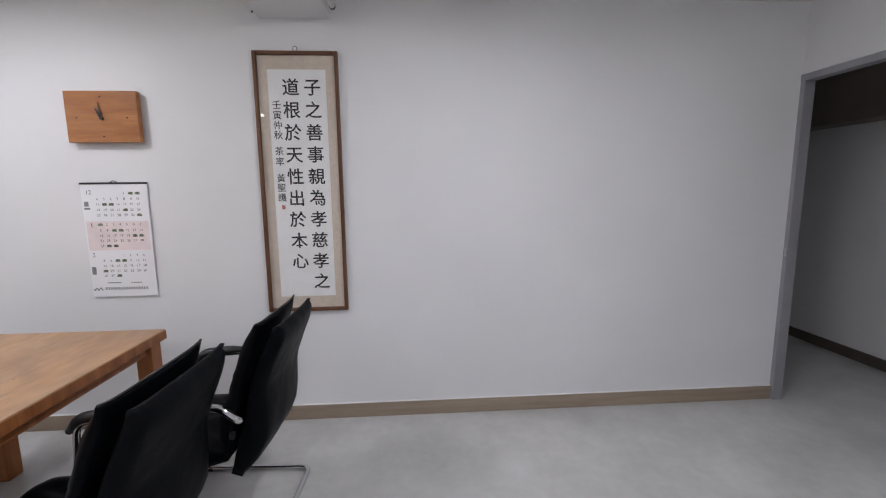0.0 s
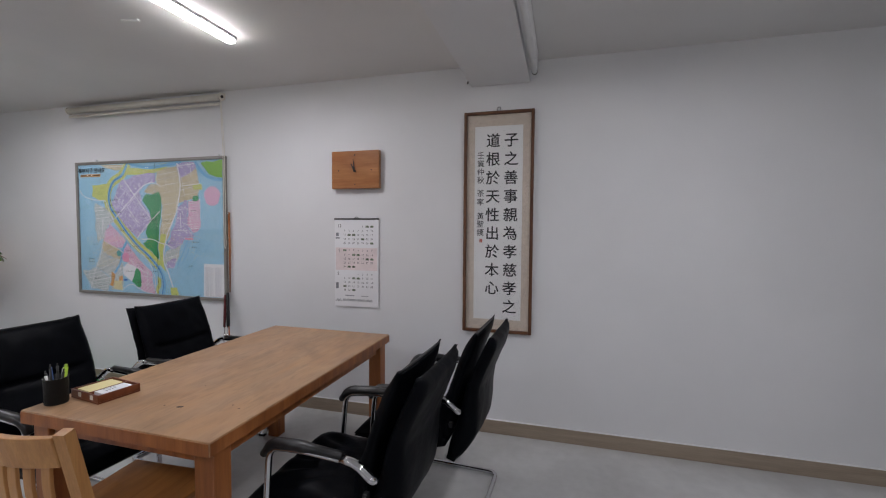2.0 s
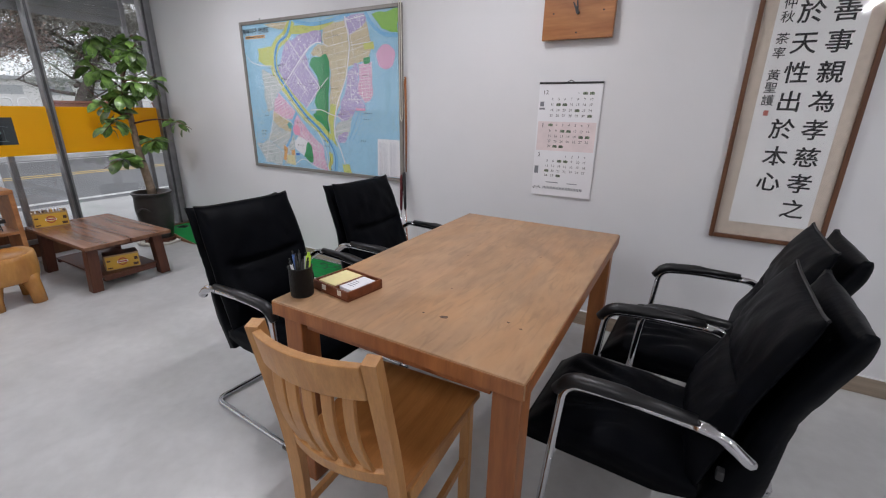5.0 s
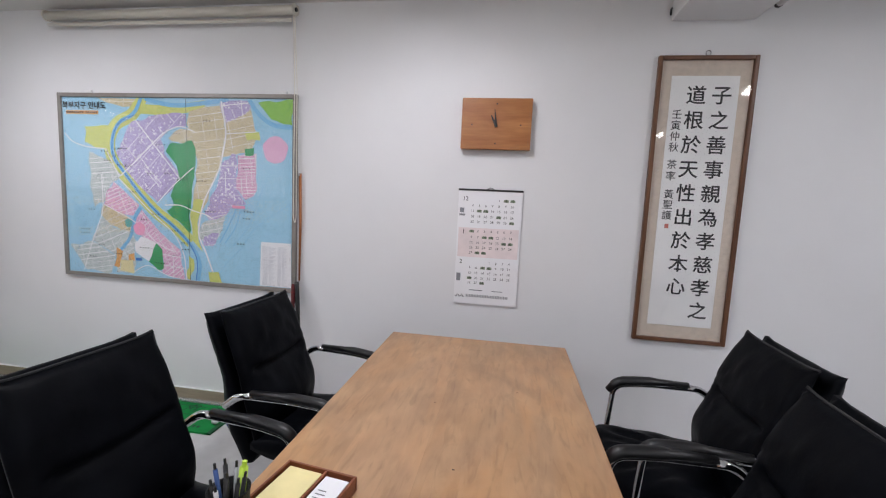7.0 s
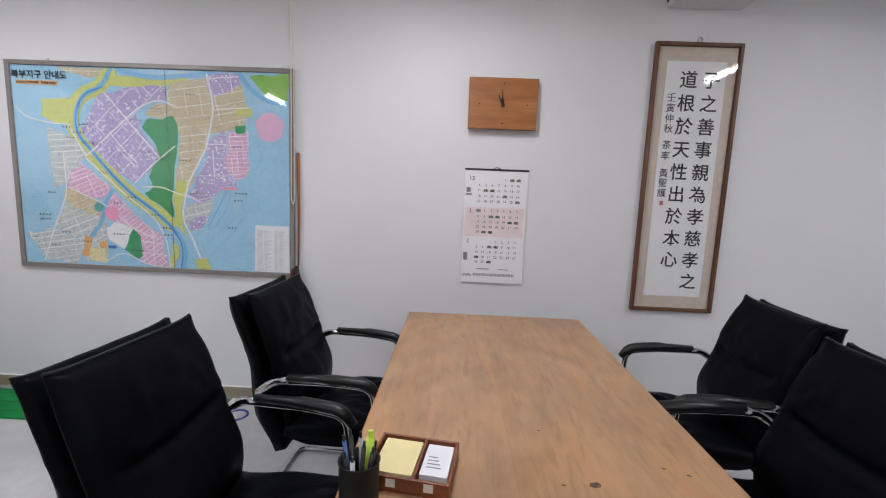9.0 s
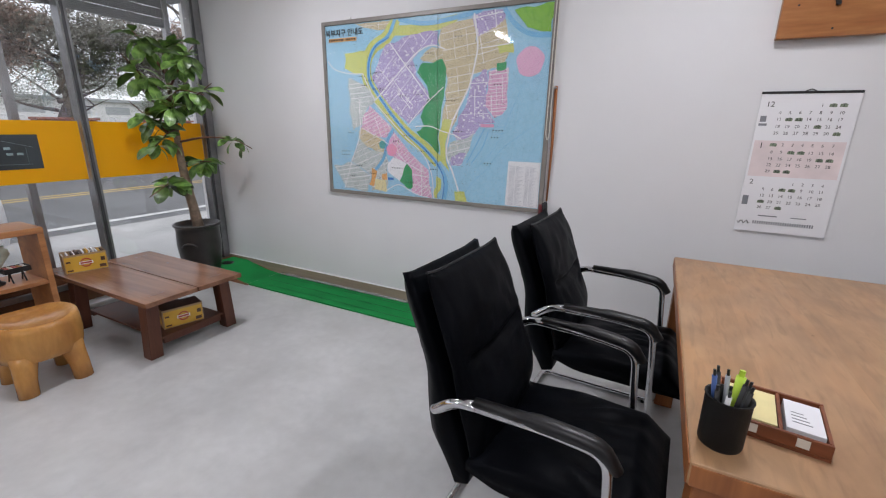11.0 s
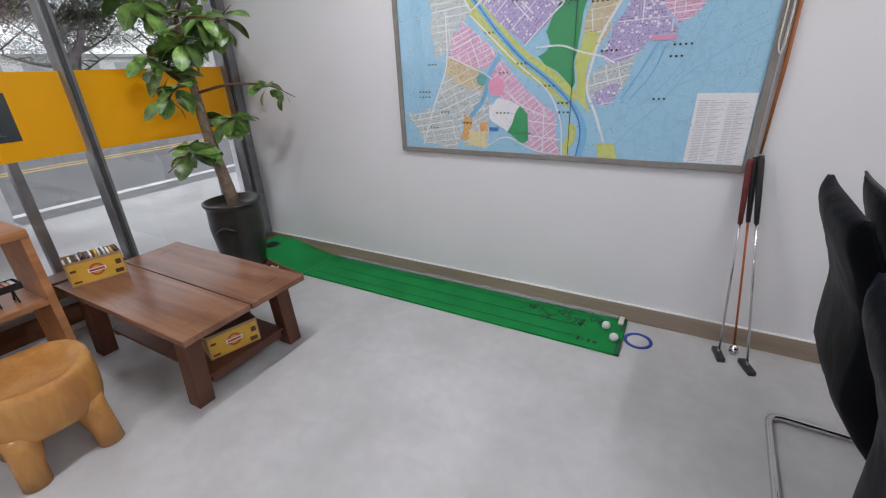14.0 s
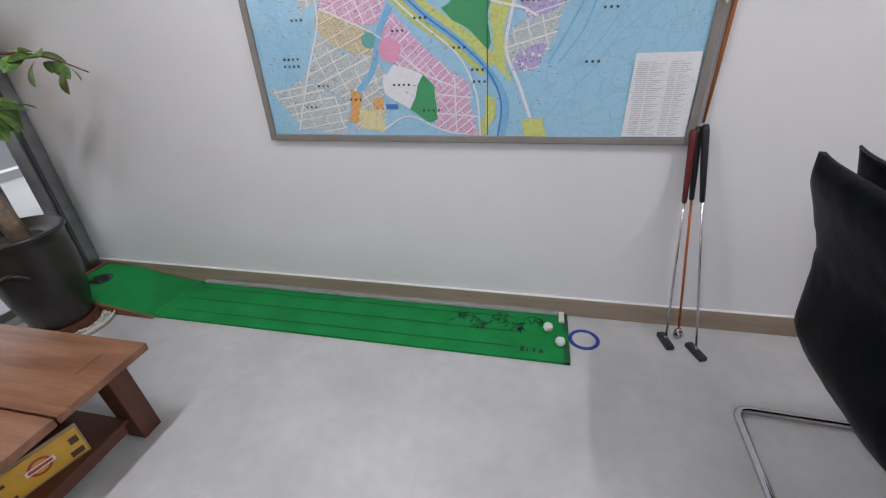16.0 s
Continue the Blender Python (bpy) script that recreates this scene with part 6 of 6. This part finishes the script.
gb = thing("green_bottle", (-5.14, 1.475, 0.398), "bright lime green square bottle with a tan cork", "bottle")
part("bottle_body", box((-0.03, -0.03, 0), (0.03, 0.03, 0.17)), M["lime_glass"], gb, bevel=0.006)
part("neck", lathe([(0.014, 0.17), (0.013, 0.2), (0.0, 0.2)], 16), M["cream"], gb, "", True)
part("stopper", lathe([(0.017, 0.2), (0.02, 0.21), (0.017, 0.225), (0, 0.228)], 16), M["stool"], gb, "", True)

sc = thing("jade_sculpture", (-5.12, 1.6, 0.398), "leaning pale jade green carved stone on a black base", "ornament")
part("stand", lathe([(0, 0), (0.05, 0), (0.052, 0.01), (0.035, 0.018), (0.03, 0.035), (0.0, 0.035)], 20), M["black"], sc, "black carved stand", True)
bm = bmesh.new()
tube([(0, -0.01, 0.03), (0, 0.0, 0.09), (0, 0.025, 0.14), (0, 0.05, 0.18), (0, 0.085, 0.195)], [0.026, 0.038, 0.04, 0.05, 0.03], 12, bm)
for v in bm.verts:
    v.co += Vector((1, 1, 1)) * 0.012 * noise.noise(v.co * 40)
part("stone", bm, M["jade"], sc, "", True)
bx = thing("open_gift_box", (-5.1, 1.7, 0.46), "small open dark box with red and white pieces inside", "box", "", 0)
for lo, hi in (((-0.04, -0.06, 0), (0.04, 0.06, 0.004)), ((-0.04, -0.06, 0.0042), (-0.036, 0.06, 0.03)), ((0.036, -0.06, 0.0042), (0.04, 0.06, 0.03)), ((-0.0358, -0.06, 0.0042), (0.0358, -0.056, 0.03)), ((-0.0358, 0.056, 0.0042), (0.0358, 0.06, 0.03))):
    part("box_side", box(lo, hi), M["black"], bx)
for i in range(5):
    part("piece", box((-0.03, -0.05 + 0.02 * i, 0.0045), (0.03, -0.034 + 0.02 * i, 0.03)), M[("carton_red", "cream", "carton_red", "stool", "cream")[i]], bx, bevel=0.003)
es = thing("plate_stand", (-5.1, 1.7, 0.398), "small black wire display stand on the shelf", "stand")
for k in (-1, 1):
    part("stand_leg", tube(rounded([(0.03, k * 0.03, 0.0), (0.0, k * 0.03, 0.0615), (-0.03, k * 0.03, 0.0)], 0.01), 0.004, 6), M["black"], es)
part("stand_bar", tube([(0.0, -0.03, 0.055), (0.0, 0.03, 0.055)], 0.004, 6), M["black"], es)

cv = thing("clear_vase", (-5.13, 1.33, 0.366), "tall flared clear glass vase", "vase")
part("glass_body", lathe([(0, 0), (0.03, 0), (0.03, 0.006), (0.02, 0.05), (0.022, 0.12), (0.035, 0.2), (0.033, 0.2), (0.019, 0.12), (0.016, 0.05), (0, 0.02)], 24), M["frosted"], cv, "", True)
bg = thing("blue_glass_dish", (-5.06, 1.33, 0.366), "small blue and white glass dish", "dish")
part("dish", lathe([(0, 0), (0.03, 0), (0.042, 0.02), (0.04, 0.022), (0.02, 0.01), (0, 0.01)], 24), M["blue_glass"], bg, "", True)
gp = thing("glass_plaque", (-5.1, 1.12, 0.366), "round clear glass plaque on a carved white base", "award plaque")
bm = lathe([(0, 0.0), (0.095, 0.0), (0.095, 0.012), (0.0, 0.012)], 40)
bm.transform(Matrix.Translation((0, 0, 0.11)) @ Matrix.Rotation(radians(90), 4, "Y"))
part("disc", bm, M["frosted"], gp, "", True)
part("plaque_print", box((0.0125, -0.05, 0.1), (0.0135, 0.05, 0.125)), M["print"], gp)
_r = random.Random(4)
bm = bmesh.new()
for i in range(16):
    bmesh.ops.create_icosphere(bm, subdivisions=1, radius=_r.uniform(0.012, 0.02), matrix=Matrix.Translation((_r.uniform(-0.02, 0.03), -0.11 + 0.0145 * i, 0.016)))
part("carved_base", bm, M["cream"], gp, "white carved base", True)
tr = thing("toy_tree", (-5.08, 1.12, 0.085), "small pale green ceramic tree ornament", "ornament")
part("tree_body", lathe([(0, 0), (0.05, 0), (0.05, 0.012), (0.045, 0.03), (0.05, 0.035), (0.036, 0.06), (0.041, 0.065), (0.028, 0.09), (0.032, 0.095), (0.018, 0.12), (0.022, 0.124), (0.006, 0.15), (0, 0.155)], 20), M["jade"], tr, "")
aw = thing("rifle_model", (-5.07, 1.28, 0.085), "small black model rifle on a display stand", "model")
part("model_stand", box((-0.03, -0.04, 0), (0.03, 0.04, 0.008)), M["black"], aw, bevel=0.002)
part("model_post", tube([(0, 0, 0.008), (0, 0, 0.09)], 0.005, 8), M["black"], aw)
part("model_body", box((-0.006, -0.05, 0.09), (0.006, 0.05, 0.115)), M["black"], aw, bevel=0.003)
part("model_barrel", tube([(0, -0.01, 0.105), (0, 0.12, 0.15)], 0.005, 8), M["black"], aw)
part("model_stock", box((-0.005, -0.11, 0.08), (0.005, -0.05, 0.11)), M["black"], aw, bevel=0.003)
st_ = thing("silver_ornament", (-5.06, 0.93 - 0.08, 0.085), "small silver crumpled star ornament", "ornament")
bm = bmesh.new()
bmesh.ops.create_icosphere(bm, subdivisions=2, radius=0.04, matrix=Matrix.Translation((0, 0, 0.03)))
for v in bm.verts:
    v.co = Vector((v.co.x, v.co.y, max(0, v.co.z))) * (1 + 0.4 * noise.noise(v.co * 60))
part("star", bm, M["chrome"], st_)

# ---- rubber tree in its pot ----
PX, PY = -5.18, 2.89
ps = thing("pot_stand", (PX, PY, 0), "round tray of white pebbles under the dark pot", "plant tray")
part("tray", lathe([(0, 0), (0.2, 0), (0.215, 0.03), (0.21, 0.032), (0.195, 0.01), (0, 0.01)], 36), M["cream"], ps, "cream round tray", True)
part("stand_block", lathe([(0.14, 0.0105), (0.14, 0.05), (0, 0.05)], 24), M["low_leg"], ps, "brown wooden stand block")
bm = bmesh.new()
_r = random.Random(9)
for i in range(150):
    a, r_ = _r.uniform(0, 6.283), _r.uniform(0.15, 0.19)
    s_ = _r.uniform(0.005, 0.009)
    bmesh.ops.create_icosphere(bm, subdivisions=1, radius=s_, matrix=Matrix.Translation((r_ * math.cos(a), r_ * math.sin(a), 0.012 + s_ * 0.8)))
pb = part("pebbles", bm, M["cream"], ps, "white pebbles", True)
tagged(pb, kind="stuff")
pt = thing("planter", (PX, PY, 0.05), "dark brown glazed round planter with moulded rope handles", "plant pot")
part("pot", lathe([(0, 0), (0.118, 0), (0.123, 0.01), (0.152, 0.15), (0.168, 0.3), (0.163, 0.415), (0.166, 0.448), (0.178, 0.456), (0.18, 0.464), (0.178, 0.472), (0.163, 0.474), (0.15, 0.44), (0, 0.42)], 48), M["pot"], pt, "", True)
for a in (-60, 120):
    p_ = [Vector((0.17 * math.cos(radians(a + k)), 0.17 * math.sin(radians(a + k)), 0.3 + 0.03 * math.cos(radians(k * 4.5)))) for k in range(-20, 21, 4)]
    part("rope_handle", tube(p_, 0.009, 8), M["pot"], pt, "moulded rope handle", True)
part("soil", lathe([(0.151, 0.425), (0.1, 0.432), (0, 0.435)], 24), M["soil"], pt, "dark soil", True)

rt = thing("rubber_tree", (PX, PY, 0.478), "tall potted rubber tree with large oval green leaves", "plant")
trunk = [Vector(p) for p in ((0.02, 0.0, 0), (-0.01, 0.0, 0.15), (-0.045, -0.01, 0.35), (-0.07, -0.01, 0.55), (-0.10, 0.0, 0.8), (-0.1, 0.0, 1.05), (-0.12, 0.01, 1.25), (-0.12, 0.0, 1.4))]
part("trunk", tube(trunk, [0.042, 0.037, 0.034, 0.029, 0.023, 0.017, 0.011, 0.006], 12), M["bark"], rt, "pale brown knobbly trunk", True)
branches = [
    ((-0.08, 0, 0.70), (0.14, 0.09, 0.75), (0.34, 0.2, 0.73), (0.5, 0.22, 0.66)),
    ((-0.09, 0, 0.72), (-0.12, -0.15, 0.85), (-0.16, -0.28, 1.0)),
    ((-0.1, 0, 0.9), (0.05, 0.1, 1.05), (0.2, 0.15, 1.15)),
    ((-0.1, 0, 1.0), (-0.05, -0.2, 1.15), (0.0, -0.36, 1.3)),
    ((-0.1, 0, 1.1), (0.1, 0.0, 1.3), (0.28, -0.02, 1.38)),
    ((-0.11, 0, 1.2), (-0.08, -0.15, 1.4), (-0.02, -0.3, 1.52)),
    ((-0.05, 0, 0.36), (0.04, -0.16, 0.42), (0.16, -0.42, 0.33)),
    ((-0.07, 0, 0.5), (0.05, 0.08, 0.55), (0.12, 0.12, 0.55)),
    ((-0.1, 0, 0.85), (0.05, -0.1, 0.95), (0.22, -0.18, 1.0)),
    ((-0.12, 0.0, 1.3), (-0.05, 0.06, 1.42), (0.05, 0.08, 1.48)),
    ((-0.1, 0, 0.8), (0.1, -0.22, 0.75), (0.16, -0.38, 0.62)),
    ((-0.1, 0, 0.95), (0.12, -0.1, 1.1), (0.34, -0.02, 1.05)),
]
anchors = []
for br in branches:
    p_ = rounded(br, 0.12, 5)
    part("branch", tube(p_, [0.009 * (1 - 0.7 * i / (len(p_) - 1)) for i in range(len(p_))], 8), M["bark_red"], rt, "thin reddish-brown branch", True)
    anchors.append(p_)
_r = random.Random(77)


def oval_leaf():
    """A broad oval leaf with a folded midrib, from the stem at its base along +x."""
    bm = bmesh.new()
    n_ = 8
    rows = []
    for i in range(n_ + 1):
        t = i / n_
        w = 0.29 * math.sin(math.pi * min(0.999, t ** 1.1)) ** 0.6
        z = 0.10 * math.sin(t * 2.6) - 0.16 * t * t
        rows.append([bm.verts.new((t, -w, z + 0.12 * w)), bm.verts.new((t, -w * 0.5, z + 0.04 * w)), bm.verts.new((t, 0, z)), bm.verts.new((t, w * 0.5, z + 0.04 * w)), bm.verts.new((t, w, z + 0.12 * w))])
    for a, b in zip(rows, rows[1:]):
        for k in range(4):
            bm.faces.new((a[k], b[k], b[k + 1], a[k + 1]))
    bmesh.ops.remove_doubles(bm, verts=bm.verts, dist=0.002)
    me = bpy.data.meshes.new("leaf")
    bm.to_mesh(me)
    bm.free()
    me.materials.append(M["leaf"])
    for p in me.polygons:
        p.use_smooth = True
    return me


LEAF = oval_leaf()
for bi, p_ in enumerate(anchors):
    count = 11 if bi == 0 else 20
    for k in range(count):
        t = (k / count) ** 0.8 * 0.7 + 0.32 if bi else 0.55 + 0.45 * k / count
        i = min(len(p_) - 1, int(t * (len(p_) - 1)))
        base = p_[i]
        a = k * 2.4 + bi
        d = Vector((math.cos(a), math.sin(a), _r.uniform(-1.5, 0.45))).normalized()
        if base.y + d.y * 0.15 > 0.36:
            d.y = -abs(d.y)
        if base.x + d.x * 0.15 < -0.2:
            d.x = abs(d.x)
        size = _r.uniform(0.1, 0.165) if bi else _r.uniform(0.08, 0.115)
        m_ = d.to_track_quat("X", "Z").to_matrix().to_4x4()
        ob = new("leaf", LEAF)
        ob.parent = rt
        ob.matrix_local = Matrix.Translation(base + d * 0.02) @ m_ @ Matrix.Rotation(_r.uniform(-0.7, 0.7), 4, "X") @ Matrix.Diagonal((size, size, size, 1))

# ---- outside: pavement, road, fence, trees, parked car ----
structure("pavement", (-8.5, -60, -0.3), (WEST - 0.15, 60, -0.1), M["pave"])
structure("parking_apron", (-9.2, -60, -0.3), (-8.502, 2.6, -0.102), M["pave"])
structure("kerb", (-8.64, 2.75, -0.32), (-8.5, 60, -0.112), M["kerb"], 0.01)
structure("kerb", (-9.35, -60, -0.32), (-9.2, 2.6, -0.112), M["kerb"], 0.01)
structure("kerb", (-9.35, 2.6, -0.32), (-8.5, 2.75, -0.114), M["kerb"], 0.01)
structure("road", (-17.0, -60, -0.36), (-8.5, 60, -0.24), M["asphalt"])
structure("ground", (-400, -400, -0.6), (400, 400, -0.38), M["soil"])
structure("pavement_far", (-21.0, -60, -0.36), (-17.0, 60, -0.12), M["pave"])
structure("park_ground", (-120, -90, -0.36), (-21.0, 90, -0.13), M["grass"])
for x, mat in ((-13.1, "line_yellow"), (-13.4, "line_yellow"), (-16.6, "line_white")):
    structure("road_marking", (x - 0.06, -60, -0.239), (x + 0.06, 60, -0.236), M[mat])
structure("road_marking", (-9.78, -60, -0.239), (-9.62, 60, -0.236), M["line_white"])
structure("neighbour_wall", (WEST - 0.6, NORTH + 0.21, -0.3), (WEST - 0.15, NORTH + 2.0, 3.2), M["wall"])

for i in range(11):
    y = -8 + i * 3.1
    pl = thing("planter_box", (-18.2, y, -0.12), "tall reddish-brown street planter box", "planter", "street planter boxes")
    part("box_body", box((-0.25, -0.75, 0), (0.25, 0.75, 1.48)), M["brick"], pl, bevel=0.02)
    part("box_rim", box((-0.3, -0.8, 1.481), (0.3, 0.8, 1.55)), M["brick"], pl, bevel=0.01)
    fe = thing("railing", (-18.4, y + 1.55, -0.12), "white steel street railing with arched bars", "railing", "street railings")
    for k in range(4):
        q = -0.6 + 0.4 * k
        part("arch", tube(rounded([(0, q - 0.14, 0), (0, q - 0.14, 1.6), (0, q + 0.14, 1.6), (0, q + 0.14, 0)], 0.13), 0.025, 6), M["white"], fe, "", True)
    part("rail", tube([(0, -0.74, 0.5), (0, 0.74, 0.5)], 0.02, 6), M["white"], fe)


def clump_mesh(seed, spread, count, size):
    """Needle or leaf tufts scattered in an uneven cloud, as small crossed blades."""
    r_ = random.Random(seed)
    verts, faces = [], []
    lobes = [(Vector((r_.uniform(-1, 1), r_.uniform(-1, 1), r_.uniform(-0.45, 0.45))) * spread * 0.75, r_.uniform(0.25, 0.5) * spread) for _ in range(9)]
    for i in range(count):
        c, rad = lobes[r_.randrange(9)]
        o = c + Vector((r_.gauss(0, 1), r_.gauss(0, 1), r_.gauss(0, 0.5))) * rad * 0.55
        d = Vector((r_.gauss(0, 1), r_.gauss(0, 1), r_.gauss(0, 0.6))).normalized()
        s_ = d.cross(Vector((r_.random(), r_.random(), 1))).normalized()
        k = len(verts)
        L = size * r_.uniform(0.6, 1.4)
        verts += [o - s_ * L * 0.3, o + d * L * 0.5, o + s_ * L * 0.3, o + d * L * 1.3]
        faces.append((k, k + 1, k + 2))
        faces.append((k, k + 3, k + 1))
    me = bpy.data.meshes.new("crown")
    me.from_pydata([tuple(v) for v in verts], [], faces)
    return me


def street_tree(x, y, h, seed, leafmat, density, label, cat="tree"):
    t = thing("street_tree", (x, y, -0.13), label, cat, "trees across the road")
    r_ = random.Random(seed)
    base = [Vector((0, 0, 0)), Vector((r_.uniform(-0.3, 0.3), r_.uniform(-0.5, 0.5), h * 0.25)), Vector((r_.uniform(-0.6, 0.6), r_.uniform(-1, 1), h * 0.5)), Vector((r_.uniform(-0.8, 0.8), r_.uniform(-1.2, 1.2), h * 0.8))]
    bm = tube(rounded(base, 1.0, 5), [0.2 - 0.012 * i for i in range(14)], 8)
    for k in range(12):
        s_ = base[1].lerp(base[3], k / 12)
        a = r_.uniform(0, 6.283)
        e = s_ + Vector((math.cos(a) * h * 0.22, math.sin(a) * h * 0.27, r_.uniform(0.05, 0.25) * h))
        mid = s_.lerp(e, 0.5) + Vector((0, 0, -0.1))
        pth = rounded([s_, mid, e], 0.6, 4)
        tube(pth, [0.07 - 0.008 * i for i in range(len(pth))], 6, bm)
        for j in range(4):
            e2 = mid.lerp(e, r_.random()) + Vector((r_.uniform(-0.8, 0.8), r_.uniform(-1, 1), r_.uniform(-0.2, 0.8)))
            tube([mid.lerp(e, r_.random()), e2], [0.025, 0.008], 4, bm)
    part("trunk", bm, M["bark_dark"], t, "dark bare trunk and limbs", True)
    cr = new("crown", clump_mesh(seed, h * 0.36, density, 0.1))
    cr.data.materials.append(M[leafmat])
    cr.parent = t
    cr.location = (base[3].x * 0.6, base[3].y * 0.6, h * (0.6 if x > -24 else 0.42))
    cr["label"] = "uneven crown of small leaf tufts"


_r = random.Random(31)
for i in range(10):
    street_tree(-20.5 + _r.uniform(-0.8, 0.8), -6.5 + i * 3.0 + _r.uniform(-0.6, 0.6), _r.uniform(6.0, 7.5), 100 + i, "needles" if i % 3 != 1 else "autumn", 17000, "tall roadside pine with a dark crooked trunk" if i % 3 != 1 else "roadside tree with sparse reddish-brown leaves")
for i in range(12):
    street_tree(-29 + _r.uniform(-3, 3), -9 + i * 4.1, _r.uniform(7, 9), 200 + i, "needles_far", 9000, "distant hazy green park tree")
for i in range(12):
    hb = thing("shrub", (-24 + _r.uniform(-1.5, 1.5), -10 + i * 3.4, -0.13), "rounded hazy green park shrub", "shrub", "park shrubs")
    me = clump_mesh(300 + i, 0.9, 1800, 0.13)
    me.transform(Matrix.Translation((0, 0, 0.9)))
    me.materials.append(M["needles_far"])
    ob = new("foliage", me)
    ob.parent = hb
    part("stem", tube([(0, 0, 0), (0, 0, 1.0)], 0.06, 6), M["bark_dark"], hb)
# walls, roof and window bands wear the haze-paled colours
bb = thing("pale_building", (-75, 20, -0.13), "long pale low building far behind the trees", "building")
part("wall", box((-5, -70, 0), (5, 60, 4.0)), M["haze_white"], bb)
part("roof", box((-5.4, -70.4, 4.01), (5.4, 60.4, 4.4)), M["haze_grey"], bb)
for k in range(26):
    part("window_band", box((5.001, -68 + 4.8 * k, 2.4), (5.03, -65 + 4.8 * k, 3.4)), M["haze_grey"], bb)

# parked white car; its front points to +y
car = thing("parked_car", (-8.1, 0.22, -0.1), "parked white car outside the shop window", "car")


def car_section(y):
    """Half width, sill height, shoulder height and roof height at y."""
    hood = 0.86 - 0.12 * max(0, (y - 1.2)) ** 1.5
    roof = 0.0
    if y < 1.0:
        roof = min(1, (1.0 - y) / 0.75) ** 0.8 * min(1, (y + 2.1) / 0.6 if y > -2.1 else 0) * 0.56
    taper = 1 - 0.12 * max(0, (abs(y) - 1.5)) ** 1.6
    return 0.88 * taper, 0.22 + 0.1 * max(0, abs(y) - 1.9), hood, roof


bm = bmesh.new()
rows = []
NY = 44
for i in range(NY + 1):
    y = -2.15 + 4.3 * i / NY
    w, sill, hood, roof = car_section(y)
    ring = []
    arch = 0.0
    for yc in (-1.3, 1.35):
        if abs(y - yc) < 0.36:
            arch = math.sqrt(0.36 ** 2 - (y - yc) ** 2)
    lo = max(sill, 0.31 + arch * 0.98) if arch else sill
    prof_ = [(w * 0.9, lo), (w, max(lo + 0.01, 0.42)), (w * 1.0, max(lo + 0.02, 0.62)), (w * 0.97, hood - 0.05), (w * 0.86, hood), (w * 0.72, hood + roof * 0.75), (w * 0.6, hood + roof), (0, hood + roof + 0.02)]
    for sx in (1, -1):
        pp = prof_ if sx == 1 else prof_[-2::-1]
        ring += [bm.verts.new((sx * a, y, b)) for a, b in pp]
    rows.append(ring)
for a, b in zip(rows, rows[1:]):
    for k in range(len(a) - 1):
        bm.faces.new((a[k], a[k + 1], b[k + 1], b[k]))
bm.faces.new(rows[0])
bm.faces.new(rows[-1][::-1])
part("body", bm, M["car_white"], car, "glossy white body", True)
part("underbody", box((-0.78, -1.95, 0.18), (0.78, 1.95, 0.4)), M["black"], car)
for sx in (-1, 1):
    for y in (-1.3, 1.35):
        wh = part("wheel", tube([(sx * 0.86, y, 0.31), (sx * 0.66, y, 0.31)], 0.2, 28), M["alu"], car)
        part("tyre", tube([(sx * 0.84 - sx * 0.08, y + 0.26 * math.cos(a / 32 * 6.283), 0.31 + 0.26 * math.sin(a / 32 * 6.283)) for a in range(32)], 0.055, 10, closed=True, flat=1.6), M["rubber"], wh, "black rubber tyre", True)
        for k in range(7):
            a = k / 7 * 6.283
            part("spoke", tube([(sx * 0.865, y + 0.03 * math.cos(a), 0.31 + 0.03 * math.sin(a)), (sx * 0.87, y + 0.2 * math.cos(a), 0.31 + 0.2 * math.sin(a))], 0.018, 6), M["alloy"], wh, "silver wheel spoke")
        part("rim", tube([(sx * 0.865, y + 0.2 * math.cos(a / 28 * 6.283), 0.31 + 0.2 * math.sin(a / 28 * 6.283)) for a in range(28)], 0.012, 6, closed=True), M["alloy"], wh, "silver wheel rim", True)
    part("side_glass", slab(lambda u, v: Vector((sx * (0.775 - 0.12 * v), -1.3 + (1.75 - 0.6 * v) * u + 0.1 * v, 0.93 + 0.38 * v)), lambda u, v: Vector((sx * (0.765 - 0.12 * v), -1.3 + (1.75 - 0.6 * v) * u + 0.1 * v, 0.93 + 0.38 * v)), 4, 2), M["car_glass"], car, "dark side window")
    part("headlight", box((sx * 0.62 - 0.14, 1.98, 0.6), (sx * 0.62 + 0.14, 2.1, 0.72)), M["frosted"], car, "clear headlight", bevel=0.03)
    part("mirror", box((sx * 0.98 - 0.09, 0.42, 0.93), (sx * 0.98 + 0.09, 0.54, 1.05)), M["car_white"], car, bevel=0.03)
